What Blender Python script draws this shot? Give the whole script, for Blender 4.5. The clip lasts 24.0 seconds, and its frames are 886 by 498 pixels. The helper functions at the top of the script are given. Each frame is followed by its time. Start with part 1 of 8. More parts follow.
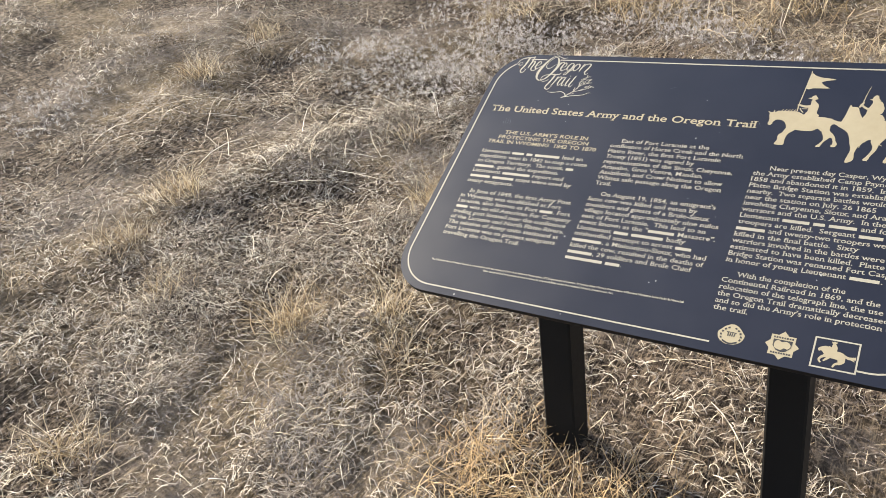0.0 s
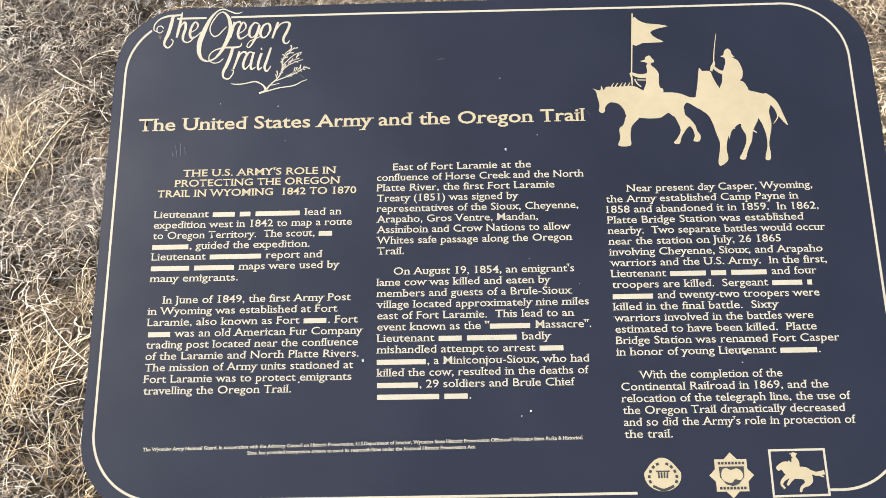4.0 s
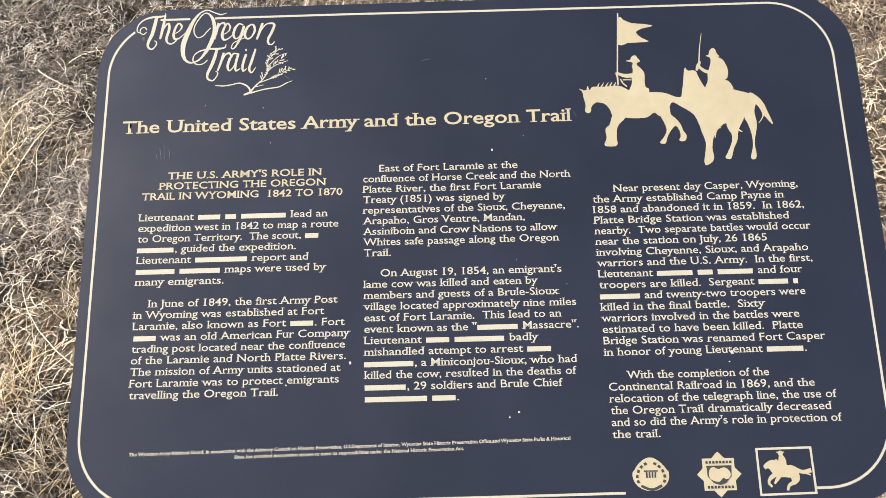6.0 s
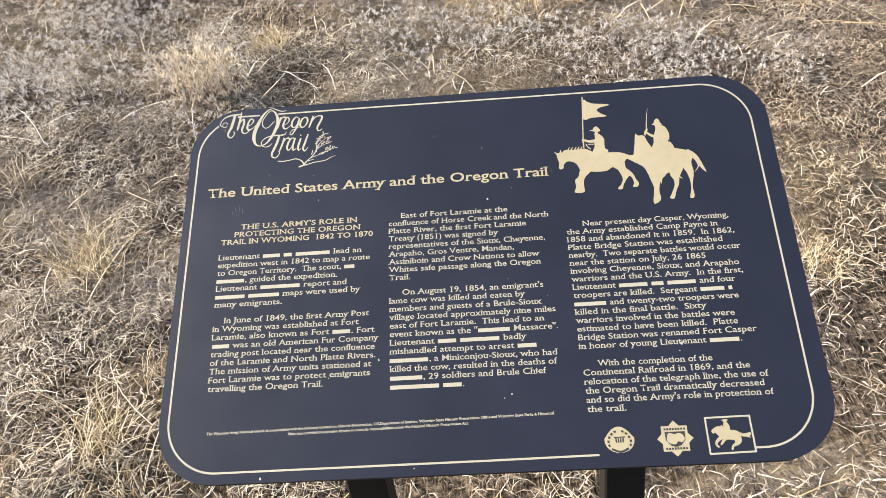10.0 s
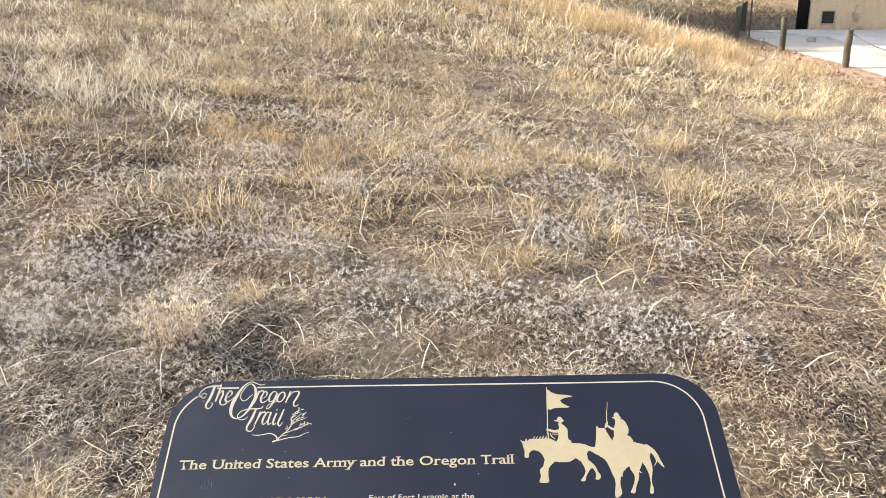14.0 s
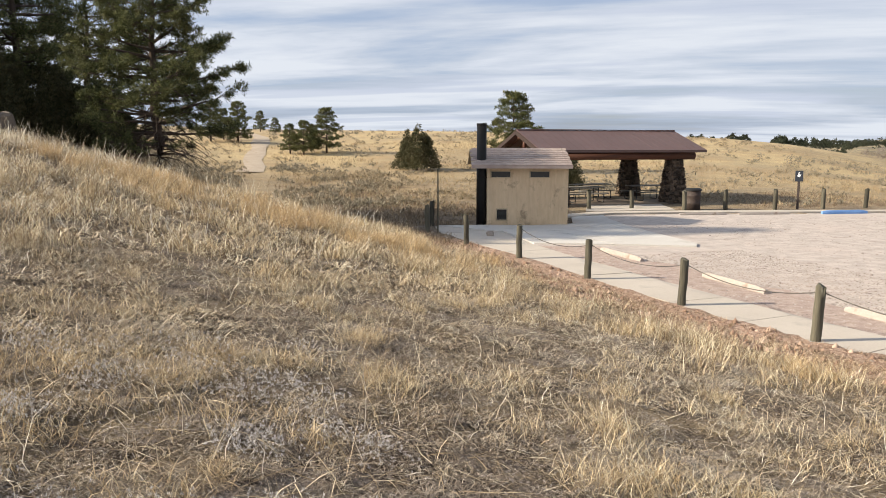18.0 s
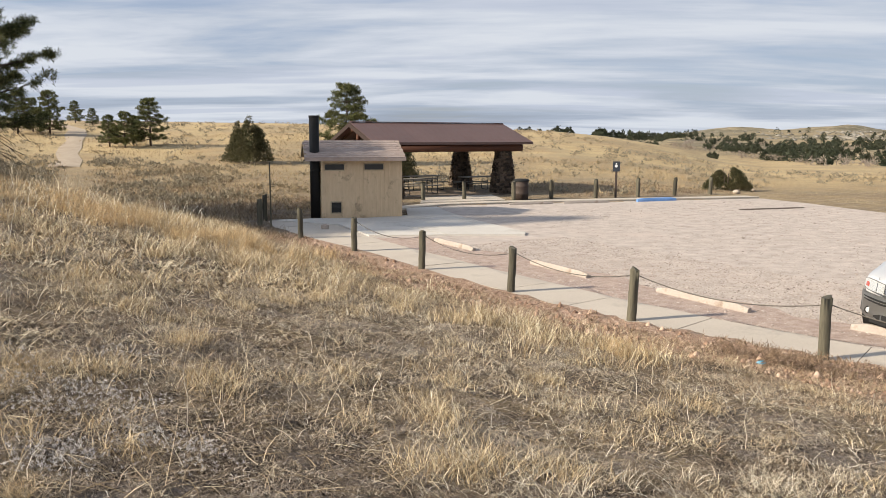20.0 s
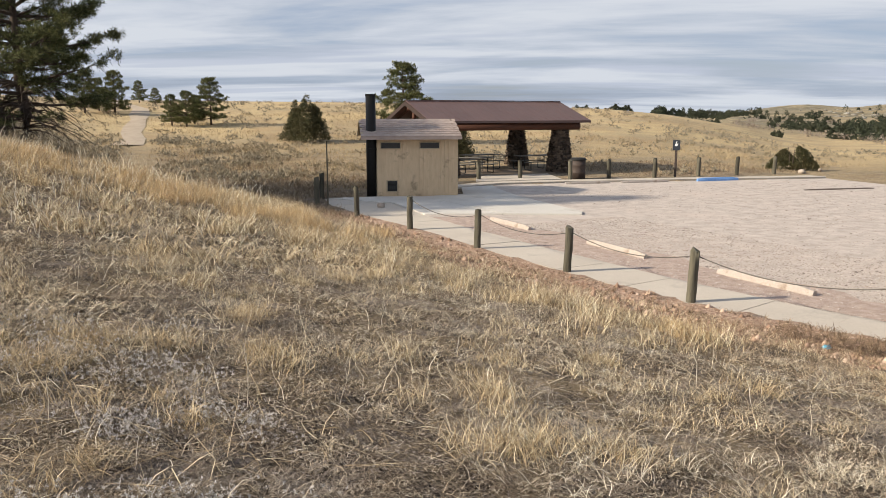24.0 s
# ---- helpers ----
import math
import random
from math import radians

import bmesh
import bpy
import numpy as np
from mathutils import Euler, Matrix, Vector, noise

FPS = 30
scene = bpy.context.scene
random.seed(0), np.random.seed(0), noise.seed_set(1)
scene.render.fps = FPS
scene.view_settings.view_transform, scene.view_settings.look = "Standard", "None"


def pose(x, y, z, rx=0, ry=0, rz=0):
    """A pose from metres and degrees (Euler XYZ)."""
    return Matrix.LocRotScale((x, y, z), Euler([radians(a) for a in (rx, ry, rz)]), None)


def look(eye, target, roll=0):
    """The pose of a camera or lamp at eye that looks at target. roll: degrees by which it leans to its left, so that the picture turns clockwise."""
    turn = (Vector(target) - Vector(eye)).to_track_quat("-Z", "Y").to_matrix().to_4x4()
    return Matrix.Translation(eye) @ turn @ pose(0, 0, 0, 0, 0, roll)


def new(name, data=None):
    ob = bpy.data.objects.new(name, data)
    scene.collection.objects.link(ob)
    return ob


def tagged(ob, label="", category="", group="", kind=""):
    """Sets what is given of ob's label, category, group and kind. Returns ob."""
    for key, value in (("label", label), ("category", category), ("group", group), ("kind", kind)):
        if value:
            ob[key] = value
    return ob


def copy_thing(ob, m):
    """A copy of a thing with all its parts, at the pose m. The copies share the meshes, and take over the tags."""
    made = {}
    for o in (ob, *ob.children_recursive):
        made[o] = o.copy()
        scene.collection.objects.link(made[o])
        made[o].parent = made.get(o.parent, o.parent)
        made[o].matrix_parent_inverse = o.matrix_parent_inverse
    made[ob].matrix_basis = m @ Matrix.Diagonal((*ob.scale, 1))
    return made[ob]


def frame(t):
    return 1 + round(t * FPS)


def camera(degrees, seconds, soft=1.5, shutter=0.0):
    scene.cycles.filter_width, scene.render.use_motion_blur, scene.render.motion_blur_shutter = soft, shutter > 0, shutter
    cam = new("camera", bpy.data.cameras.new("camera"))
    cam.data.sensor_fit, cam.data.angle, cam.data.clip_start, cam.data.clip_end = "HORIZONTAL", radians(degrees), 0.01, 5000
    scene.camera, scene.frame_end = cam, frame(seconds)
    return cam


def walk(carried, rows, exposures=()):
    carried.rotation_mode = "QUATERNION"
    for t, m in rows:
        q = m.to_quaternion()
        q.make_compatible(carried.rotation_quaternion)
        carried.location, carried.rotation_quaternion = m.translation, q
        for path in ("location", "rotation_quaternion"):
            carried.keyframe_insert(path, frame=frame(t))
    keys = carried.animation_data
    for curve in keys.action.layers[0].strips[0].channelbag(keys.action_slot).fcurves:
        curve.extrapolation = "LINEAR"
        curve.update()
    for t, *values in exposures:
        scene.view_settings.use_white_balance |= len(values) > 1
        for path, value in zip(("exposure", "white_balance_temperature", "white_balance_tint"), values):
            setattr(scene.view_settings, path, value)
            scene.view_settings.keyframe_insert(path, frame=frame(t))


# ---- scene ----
cam = camera(57.78, 24.0, soft=0.6)
ROWS = [
    (0.0, 0.442, -1.264, 2.845, 62.16, 8.97, 32.44),
    (0.5, 0.268, -1.018, 2.842, 56.92, 8.81, 22.01),
    (1.0, 0.162, -0.805, 2.865, 51.81, 7.38, 13.52),
    (1.5, 0.020, -0.666, 2.883, 47.37, 5.26, 6.55),
    (2.0, -0.054, -0.613, 2.886, 44.97, 3.91, 3.13),
    (2.5, -0.055, -0.607, 2.881, 43.60, 3.30, 1.30),
    (3.0, -0.041, -0.611, 2.901, 42.40, 3.00, 0.54),
    (3.5, -0.025, -0.622, 2.911, 41.87, 2.96, 0.26),
    (5.5, -0.015, -0.628, 2.918, 41.33, 2.57, -0.20),
    (6.0, -0.016, -0.621, 2.915, 41.42, 2.62, -0.66),
    (6.5, -0.019, -0.623, 2.917, 41.70, 2.76, -1.10),
    (7.0, -0.010, -0.624, 2.921, 42.29, 3.15, -1.44),
    (7.5, -0.024, -0.639, 2.923, 42.92, 3.49, -1.35),
    (8.0, -0.019, -0.659, 2.927, 43.65, 4.20, -0.21),
    (8.5, 0.040, -0.706, 2.928, 45.66, 5.01, 1.10),
    (9.0, 0.078, -0.761, 2.932, 47.94, 5.70, 2.09),
    (9.5, 0.059, -0.853, 2.955, 50.75, 6.43, 2.31),
    (10.0, 0.041, -0.924, 2.973, 52.31, 6.09, 0.82),
    (10.5, 0.037, -0.926, 2.982, 52.51, 5.87, 0.17),
    (12.5, 0.016, -0.941, 2.972, 54.12, 3.59, 0.82),
    (13.0, 0.029, -0.952, 2.986, 57.81, 3.13, 0.51),
    (13.5, 0.024, -0.953, 3.029, 63.59, 2.62, 0.14),
    (14.0, 0.024, -0.953, 3.069, 69.34, 2.02, -0.33),
    (14.5, 0.024, -0.954, 3.096, 74.57, 1.45, -1.03),
    (15.0, 0.032, -0.952, 3.114, 78.42, 0.91, -2.24),
    (15.5, 0.044, -0.946, 3.121, 80.90, 0.58, -4.23),
    (16.0, 0.061, -0.942, 3.128, 82.20, 0.43, -6.99),
    (16.5, 0.070, -0.947, 3.128, 82.69, 0.30, -10.29),
    (17.0, 0.086, -0.944, 3.128, 82.73, 0.15, -13.75),
    (17.5, 0.105, -0.947, 3.126, 82.62, -0.01, -17.24),
    (18.0, 0.121, -0.952, 3.133, 82.40, -0.13, -20.62),
    (18.5, 0.142, -0.959, 3.142, 82.18, -0.17, -23.82),
    (19.0, 0.168, -0.967, 3.144, 81.99, -0.14, -26.80),
    (19.5, 0.184, -0.976, 3.142, 81.90, -0.14, -29.54),
    (21.5, 0.236, -0.999, 3.140, 81.66, -0.05, -38.45),
    (22.0, 0.241, -0.992, 3.140, 81.47, 0.00, -39.11),
    (22.5, 0.228, -0.996, 3.139, 81.29, 0.05, -38.43),
    (23.0, 0.218, -0.980, 3.136, 81.04, 0.00, -36.48),
    (23.5, 0.209, -0.966, 3.131, 80.74, -0.08, -33.20),
    (24.0, 0.196, -0.947, 3.128, 80.39, -0.02, -28.31),
]
walk(cam, [(t, pose(x, y, z, rx, ry, rz)) for t, x, y, z, rx, ry, rz in ROWS], exposures=[(0, 1.34), (1.5, 1.53), (3, 1.65), (6, 1.60), (9, 1.57), (10.5, 1.52), (13, 1.53), (14, 1.55), (15, 1.22), (16, 0.98), (17, 0.85), (19, 0.66), (22, 0.54), (24, 0.54)])

# ---- world and sun ----
SUN_FROM = Vector((-0.875, 0.205, 0.44)).normalized()
sun = new("sun", bpy.data.lights.new("sun", "SUN"))
sun.data.energy, sun.data.angle, sun.data.color = 5.0, radians(2.0), (1.0, 0.88, 0.70)
sun.matrix_world = look((0, 0, 60), Vector((0, 0, 60)) - SUN_FROM)

world = bpy.data.worlds.new("sky")
scene.world = world
world.use_nodes = True


def node(tree, kind, **values):
    n = tree.nodes.new(kind)
    for key, value in values.items():
        if key in n.inputs:
            n.inputs[key].default_value = value
    return n


def ramp(tree, stops, source):
    n = tree.nodes.new("ShaderNodeValToRGB")
    els = n.color_ramp.elements
    while len(els) < len(stops):
        els.new(0.5)
    for el, (at, colour) in zip(els, stops):
        el.position = at
        el.color = (*colour, 1) if len(colour) == 3 else colour
    tree.links.new(source, n.inputs[0])
    return n


def maths(tree, op, a, b):
    n = tree.nodes.new("ShaderNodeMath")
    n.operation = op
    for slot, value in ((0, a), (1, b)):
        if isinstance(value, (int, float)):
            n.inputs[slot].default_value = value
        else:
            tree.links.new(value, n.inputs[slot])
    return n.outputs[0]


def blend(tree, fac, a, b, how="MIX"):
    n = tree.nodes.new("ShaderNodeMixRGB")
    n.blend_type = how
    for slot, value in ((0, fac), (1, a), (2, b)):
        if isinstance(value, (int, float)):
            n.inputs[slot].default_value = value
        elif isinstance(value, tuple):
            n.inputs[slot].default_value = (*value, 1)
        else:
            tree.links.new(value, n.inputs[slot])
    return n.outputs[0]


def build_sky():
    tree = world.node_tree
    tree.nodes.clear()
    sky = tree.nodes.new("ShaderNodeTexSky")
    sky.sky_type, sky.sun_disc = "NISHITA", False
    sky.sun_elevation, sky.sun_rotation = radians(25.5), math.atan2(SUN_FROM.x, SUN_FROM.y)
    coord = tree.nodes.new("ShaderNodeTexCoord")
    split = tree.nodes.new("ShaderNodeSeparateXYZ")
    tree.links.new(coord.outputs["Generated"], split.inputs[0])
    # the direction laid on a high flat layer of cloud
    down = maths(tree, "ADD", maths(tree, "MAXIMUM", split.outputs[2], 0.0), 0.09)
    # the cloud bands run across the view to the north-east
    along = maths(tree, "ADD", maths(tree, "MULTIPLY", split.outputs[0], 0.82), maths(tree, "MULTIPLY", split.outputs[1], -0.57))
    across = maths(tree, "ADD", maths(tree, "MULTIPLY", split.outputs[0], 0.57), maths(tree, "MULTIPLY", split.outputs[1], 0.82))
    flat = tree.nodes.new("ShaderNodeCombineXYZ")
    tree.links.new(maths(tree, "MULTIPLY", maths(tree, "DIVIDE", along, down), 0.45), flat.inputs[0])
    tree.links.new(maths(tree, "DIVIDE", across, down), flat.inputs[1])
    big = node(tree, "ShaderNodeTexNoise", Scale=0.62, Detail=6.0, Roughness=0.52, Distortion=0.5)
    small = node(tree, "ShaderNodeTexNoise", Scale=2.2, Detail=6.0, Roughness=0.6, Distortion=0.2)
    tree.links.new(flat.outputs[0], big.inputs["Vector"])
    tree.links.new(flat.outputs[0], small.inputs["Vector"])
    mixed = maths(tree, "ADD", maths(tree, "MULTIPLY", big.outputs["Fac"], 0.80), maths(tree, "MULTIPLY", small.outputs["Fac"], 0.20))
    cover = ramp(tree, SKY_COVER, mixed)
    tone = ramp(tree, SKY_TONES, mixed)
    # thin crisp streaks of slate-blue cloud below the sheet
    drawn = tree.nodes.new("ShaderNodeVectorMath")
    drawn.operation = "MULTIPLY"
    drawn.inputs[1].default_value = (0.42, 1.0, 1.0)
    tree.links.new(flat.outputs[0], drawn.inputs[0])
    streak = node(tree, "ShaderNodeTexNoise", Scale=1.15, Detail=3.0, Roughness=0.45, Distortion=0.25)
    tree.links.new(drawn.outputs[0], streak.inputs["Vector"])
    streaks = ramp(tree, [(0.55, (0, 0, 0)), (0.60, (0.55, 0.55, 0.55))], streak.outputs["Fac"])
    white = blend(tree, 1.0, tone.outputs[0], (1.08, 1.08, 1.08), "MULTIPLY")
    streaky = blend(tree, streaks.outputs[0], white, (0.40, 0.445, 0.55))
    # unseen sky overhead: cloud thinned to cut fill light and darken the panel's reflection
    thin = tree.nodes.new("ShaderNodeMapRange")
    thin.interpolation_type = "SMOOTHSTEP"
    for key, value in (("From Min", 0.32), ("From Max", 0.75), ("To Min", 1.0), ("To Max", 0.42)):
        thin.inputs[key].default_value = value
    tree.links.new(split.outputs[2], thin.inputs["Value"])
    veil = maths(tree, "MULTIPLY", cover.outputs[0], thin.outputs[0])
    clear = blend(tree, 1.0, sky.outputs[0], (0.075, 0.075, 0.075), "MULTIPLY")
    # the cloud glows round the veiled sun
    towards = tree.nodes.new("ShaderNodeVectorMath")
    towards.operation = "DOT_PRODUCT"
    towards.inputs[1].default_value = SUN_FROM
    tree.links.new(coord.outputs["Generated"], towards.inputs[0])
    glow = maths(tree, "POWER", maths(tree, "MAXIMUM", towards.outputs["Value"], 0.0), 2.5)
    lift = maths(tree, "ADD", maths(tree, "MULTIPLY", glow, 1.15), 0.80)
    out = tree.nodes.new("ShaderNodeOutputWorld")
    back = tree.nodes.new("ShaderNodeBackground")
    tree.links.new(lift, back.inputs["Strength"])
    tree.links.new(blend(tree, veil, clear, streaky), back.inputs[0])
    tree.links.new(back.outputs[0], out.inputs[0])


SKY_COVER = [(0.30, (0.45, 0.45, 0.45)), (0.52, (1.0, 1.0, 1.0))]
SKY_TONES = [(0.34, (0.275, 0.35, 0.52)), (0.43, (0.34, 0.40, 0.525)), (0.49, (0.435, 0.475, 0.55)), (0.57, (0.535, 0.565, 0.615))]
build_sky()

# ---- materials ----
def material(name, dark, light, scale=12.0, blotch=1.5, rough=0.8, metal=0.0, bump=0.3, depth=0.004, stretch=(1, 1, 1), varied=0.0, stain=None, contrast=0.2):
    """A surface with grain and blotches of two sizes, and relief of the grain."""
    m = bpy.data.materials.new(name)
    m.use_nodes = True
    tree = m.node_tree
    shader = tree.nodes["Principled BSDF"]
    coord = tree.nodes.new("ShaderNodeTexCoord")
    mapping = tree.nodes.new("ShaderNodeMapping")
    mapping.inputs["Scale"].default_value = stretch
    tree.links.new(coord.outputs["Object"], mapping.inputs[0])
    fine = node(tree, "ShaderNodeTexNoise", Scale=scale, Detail=6.0, Roughness=0.65)
    broad = node(tree, "ShaderNodeTexNoise", Scale=blotch, Detail=4.0, Roughness=0.6)
    tree.links.new(mapping.outputs[0], fine.inputs["Vector"])
    tree.links.new(mapping.outputs[0], broad.inputs["Vector"])
    both = maths(tree, "ADD", maths(tree, "MULTIPLY", fine.outputs["Fac"], 0.55), maths(tree, "MULTIPLY", broad.outputs["Fac"], 0.45))
    if varied:
        info = tree.nodes.new("ShaderNodeObjectInfo")
        both = maths(tree, "ADD", both, maths(tree, "MULTIPLY", maths(tree, "SUBTRACT", info.outputs["Random"], 0.5), varied))
    colour = ramp(tree, [(0.5 - contrast, dark), (0.5 + contrast, light)], both).outputs[0]
    if stain:
        spot = node(tree, "ShaderNodeTexNoise", Scale=stain[1], Detail=5.0, Roughness=0.7)
        tree.links.new(coord.outputs["Object"], spot.inputs["Vector"])
        colour = blend(tree, ramp(tree, [(0.55, (0, 0, 0)), (0.7, (1, 1, 1))], spot.outputs["Fac"]).outputs[0], colour, stain[0])
    tree.links.new(colour, shader.inputs["Base Color"])
    worn = maths(tree, "ADD", maths(tree, "MULTIPLY", fine.outputs["Fac"], 0.25), rough - 0.12)
    tree.links.new(worn, shader.inputs["Roughness"])
    shader.inputs["Metallic"].default_value = metal
    if bump:
        relief = node(tree, "ShaderNodeBump", Strength=bump, Distance=depth)
        tree.links.new(fine.outputs["Fac"], relief.inputs["Height"])
        tree.links.new(relief.outputs[0], shader.inputs["Normal"])
    return m


def blades_material(name, stops, patch, patch_scale=0.6, amount=0.45, rough=0.7, second=None):
    """Dry stems and leaves: every blade has a tone of its own, and patches of the field lean to another colour."""
    m = bpy.data.materials.new(name)
    m.use_nodes = True
    tree = m.node_tree
    shader = tree.nodes["Principled BSDF"]
    geo = tree.nodes.new("ShaderNodeNewGeometry")
    tone = ramp(tree, stops, geo.outputs["Random Per Island"])
    coord = tree.nodes.new("ShaderNodeTexCoord")
    where = node(tree, "ShaderNodeTexNoise", Scale=patch_scale, Detail=5.0, Roughness=0.6)
    tree.links.new(coord.outputs["Object"], where.inputs["Vector"])
    fac = ramp(tree, [(0.42, (0, 0, 0)), (0.62, (amount, amount, amount))], where.outputs["Fac"])
    colour = blend(tree, fac.outputs[0], tone.outputs[0], patch)
    if second:
        # a second kind of growth mixed in, in patches of another size
        there = node(tree, "ShaderNodeTexNoise", Scale=second[1], Detail=4.0, Roughness=0.55)
        tree.links.new(coord.outputs["Object"], there.inputs["Vector"])
        colour = blend(tree, ramp(tree, [(0.50, (0, 0, 0)), (0.62, (second[2],) * 3)], there.outputs["Fac"]).outputs[0], colour, second[0])
    tree.links.new(colour, shader.inputs["Base Color"])
    shader.inputs["Roughness"].default_value = rough
    shader.inputs["Specular IOR Level"].default_value = 0.25
    # thin leaves let part of the light through
    thin = tree.nodes.new("ShaderNodeBsdfTranslucent")
    tree.links.new(shader.inputs["Base Color"].links[0].from_socket, thin.inputs["Color"])
    both = tree.nodes.new("ShaderNodeMixShader")
    both.inputs[0].default_value = 0.15
    tree.links.new(shader.outputs[0], both.inputs[1])
    tree.links.new(thin.outputs[0], both.inputs[2])
    tree.links.new(both.outputs[0], tree.nodes["Material Output"].inputs["Surface"])
    return m

# ---- building blocks ----
def mesh_of(name, verts, faces, mats, smooth=False):
    me = bpy.data.meshes.new(name)
    me.from_pydata([tuple(v) for v in verts], [], [tuple(f) for f in faces])
    for m in mats if isinstance(mats, (list, tuple)) else [mats]:
        me.materials.append(m)
    if smooth:
        me.shade_smooth()
    me.update()
    return me


def soup(name, verts, quads, mat):
    """A large mesh from arrays of corners and of four-cornered faces."""
    me = bpy.data.meshes.new(name)
    verts, quads = np.asarray(verts, np.float32), np.asarray(quads, np.int32)
    me.vertices.add(len(verts))
    me.vertices.foreach_set("co", verts.ravel())
    n = quads.shape[1]
    me.loops.add(quads.size)
    me.loops.foreach_set("vertex_index", quads.ravel())
    me.polygons.add(len(quads))
    me.polygons.foreach_set("loop_start", np.arange(0, quads.size, n, dtype=np.int32))
    me.materials.append(mat)
    me.update(calc_edges=True)
    me.validate()
    return me


def part(name, what, mat, parent=None, label="", smooth=False):
    """Links a bmesh (or a mesh) as one object, under a thing or a part."""
    if isinstance(what, bmesh.types.BMesh):
        me = bpy.data.meshes.new(name)
        what.to_mesh(me)
        what.free()
    else:
        me = what
    if mat and not me.materials:
        me.materials.append(mat)
    if smooth:
        me.shade_smooth()
    ob = new(name, me)
    if parent:
        ob.parent = parent
    if label:
        ob["label"] = label
    return ob


def thing(name, m, label, category, group="", kind=""):
    ob = new(name)
    ob.empty_display_size = 0.2
    ob.matrix_world = m
    return tagged(ob, label, category, group, kind)


def box(size, at=(0, 0, 0), bevel=0.0, turn=None, bm=None, segments=1):
    """A box of that size about a centre, its edges rounded by bevel."""
    own = bmesh.new()
    bmesh.ops.create_cube(own, size=1.0)
    bmesh.ops.scale(own, vec=size, verts=own.verts)
    if bevel:
        bmesh.ops.bevel(own, geom=list(own.edges), offset=bevel, segments=segments, affect="EDGES", profile=0.5)
    m = Matrix.Translation(at) @ (turn if turn else Matrix())
    bmesh.ops.transform(own, matrix=m, verts=own.verts)
    return merge(bm, own)


def merge(bm, own):
    if bm is None:
        return own
    me = bpy.data.meshes.new("tmp")
    own.to_mesh(me)
    own.free()
    bm.from_mesh(me)
    bpy.data.meshes.remove(me)
    return bm


def tube(points, radii, sides=8, bm=None, caps=True):
    """A round bar along points, with a radius at each."""
    own = bmesh.new() if bm is None else bm
    rings = []
    pts = [Vector(p) for p in points]
    if isinstance(radii, (int, float)):
        radii = [radii] * len(pts)
    axis = Vector((0, 0, 1))
    for i, (p, r) in enumerate(zip(pts, radii)):
        way = (pts[min(i + 1, len(pts) - 1)] - pts[max(i - 1, 0)]).normalized()
        side = way.cross(axis)
        if side.length < 0.05:
            side = way.cross(Vector((1, 0, 0)))
        side.normalize()
        up = side.cross(way)
        rings.append([own.verts.new(p + r * (math.cos(2 * math.pi * k / sides) * side + math.sin(2 * math.pi * k / sides) * up)) for k in range(sides)])
    for a, b in zip(rings, rings[1:]):
        for k in range(sides):
            own.faces.new((a[k], a[(k + 1) % sides], b[(k + 1) % sides], b[k]))
    if caps:
        own.faces.new(rings[0][::-1])
        own.faces.new(rings[-1])
    return own


def prism(outline, low, high, bm=None):
    """An upright slab over a closed outline in x and y."""
    own = bmesh.new() if bm is None else bm
    a = [own.verts.new((x, y, low)) for x, y in outline]
    b = [own.verts.new((x, y, high)) for x, y in outline]
    n = len(outline)
    for i in range(n):
        own.faces.new((a[i], a[(i + 1) % n], b[(i + 1) % n], b[i]))
    own.faces.new(b)
    own.faces.new(a[::-1])
    return own


def smooth_step(a, b, x):
    t = np.clip((np.asarray(x, float) - a) / (b - a), 0, 1)
    return t * t * (3 - 2 * t)


# ---- the lie of the land ----
FENCE_X = 9.55


def fence_line(y):
    y = np.maximum(np.asarray(y, float), -1.0)
    return FENCE_X + 0.04 * np.maximum(0, 12 - y) ** 1.7


SKYLINE_AZ = [-180, -60, -20, 0, 6, 20, 30, 36, 40, 44, 48, 51, 54, 70, 120, 180]
SKYLINE_Z = [1, 6, 7, 5.6, 5.0, 4.8, 4.5, 4.0, 3.7, 2.8, 1.1, -0.3, -0.9, -1.0, -1.0, 1]


def ground_height(x, y):
    x, y = np.asarray(x, float), np.asarray(y, float)
    s = np.clip(fence_line(y) - 0.2 - x, 0, 40)
    s = np.where(s > 13, 13 + 1.25 * (s - 13), s)
    grade = 0.134 + 0.0076 * np.clip(y, -3, 18)
    hill = grade * s * s / (s + 0.5)
    hill = hill * (1 - 0.85 * smooth_step(-1, 6, x) * smooth_step(19, 33, y))
    r = np.hypot(x - 0.2, y + 1)
    az = np.degrees(np.arctan2(x - 0.2, y + 1))
    top = np.interp(az, SKYLINE_AZ, SKYLINE_Z)
    far = top * smooth_step(34, 130, r) - np.where(top > 1.5, 4.0, 0.0) * smooth_step(135, 300, r)
    # the plain climbs a little towards low rocky hills on the horizon
    far = far + smooth_step(46, 53, az) * (5.6 * smooth_step(140, 430, r) + 1.5 * smooth_step(430, 900, r) + 4.0 * smooth_step(900, 2500, r))
    for a, d, wide, high in ((46.5, 700, 24, 2.0), (51.8, 820, 34, 5.0), (57.2, 760, 20, 4.2), (59.0, 780, 14, 5.2), (64.0, 800, 34, 1.6), (74.0, 800, 60, 3.0)):
        cx, cy = 0.2 + d * math.sin(radians(a)), -1 + d * math.cos(radians(a))
        far = far + high * np.exp(-((x - cx) ** 2 + (y - cy) ** 2) / (2 * wide ** 2))
    return hill * (1 - smooth_step(40, 95, r)) + far


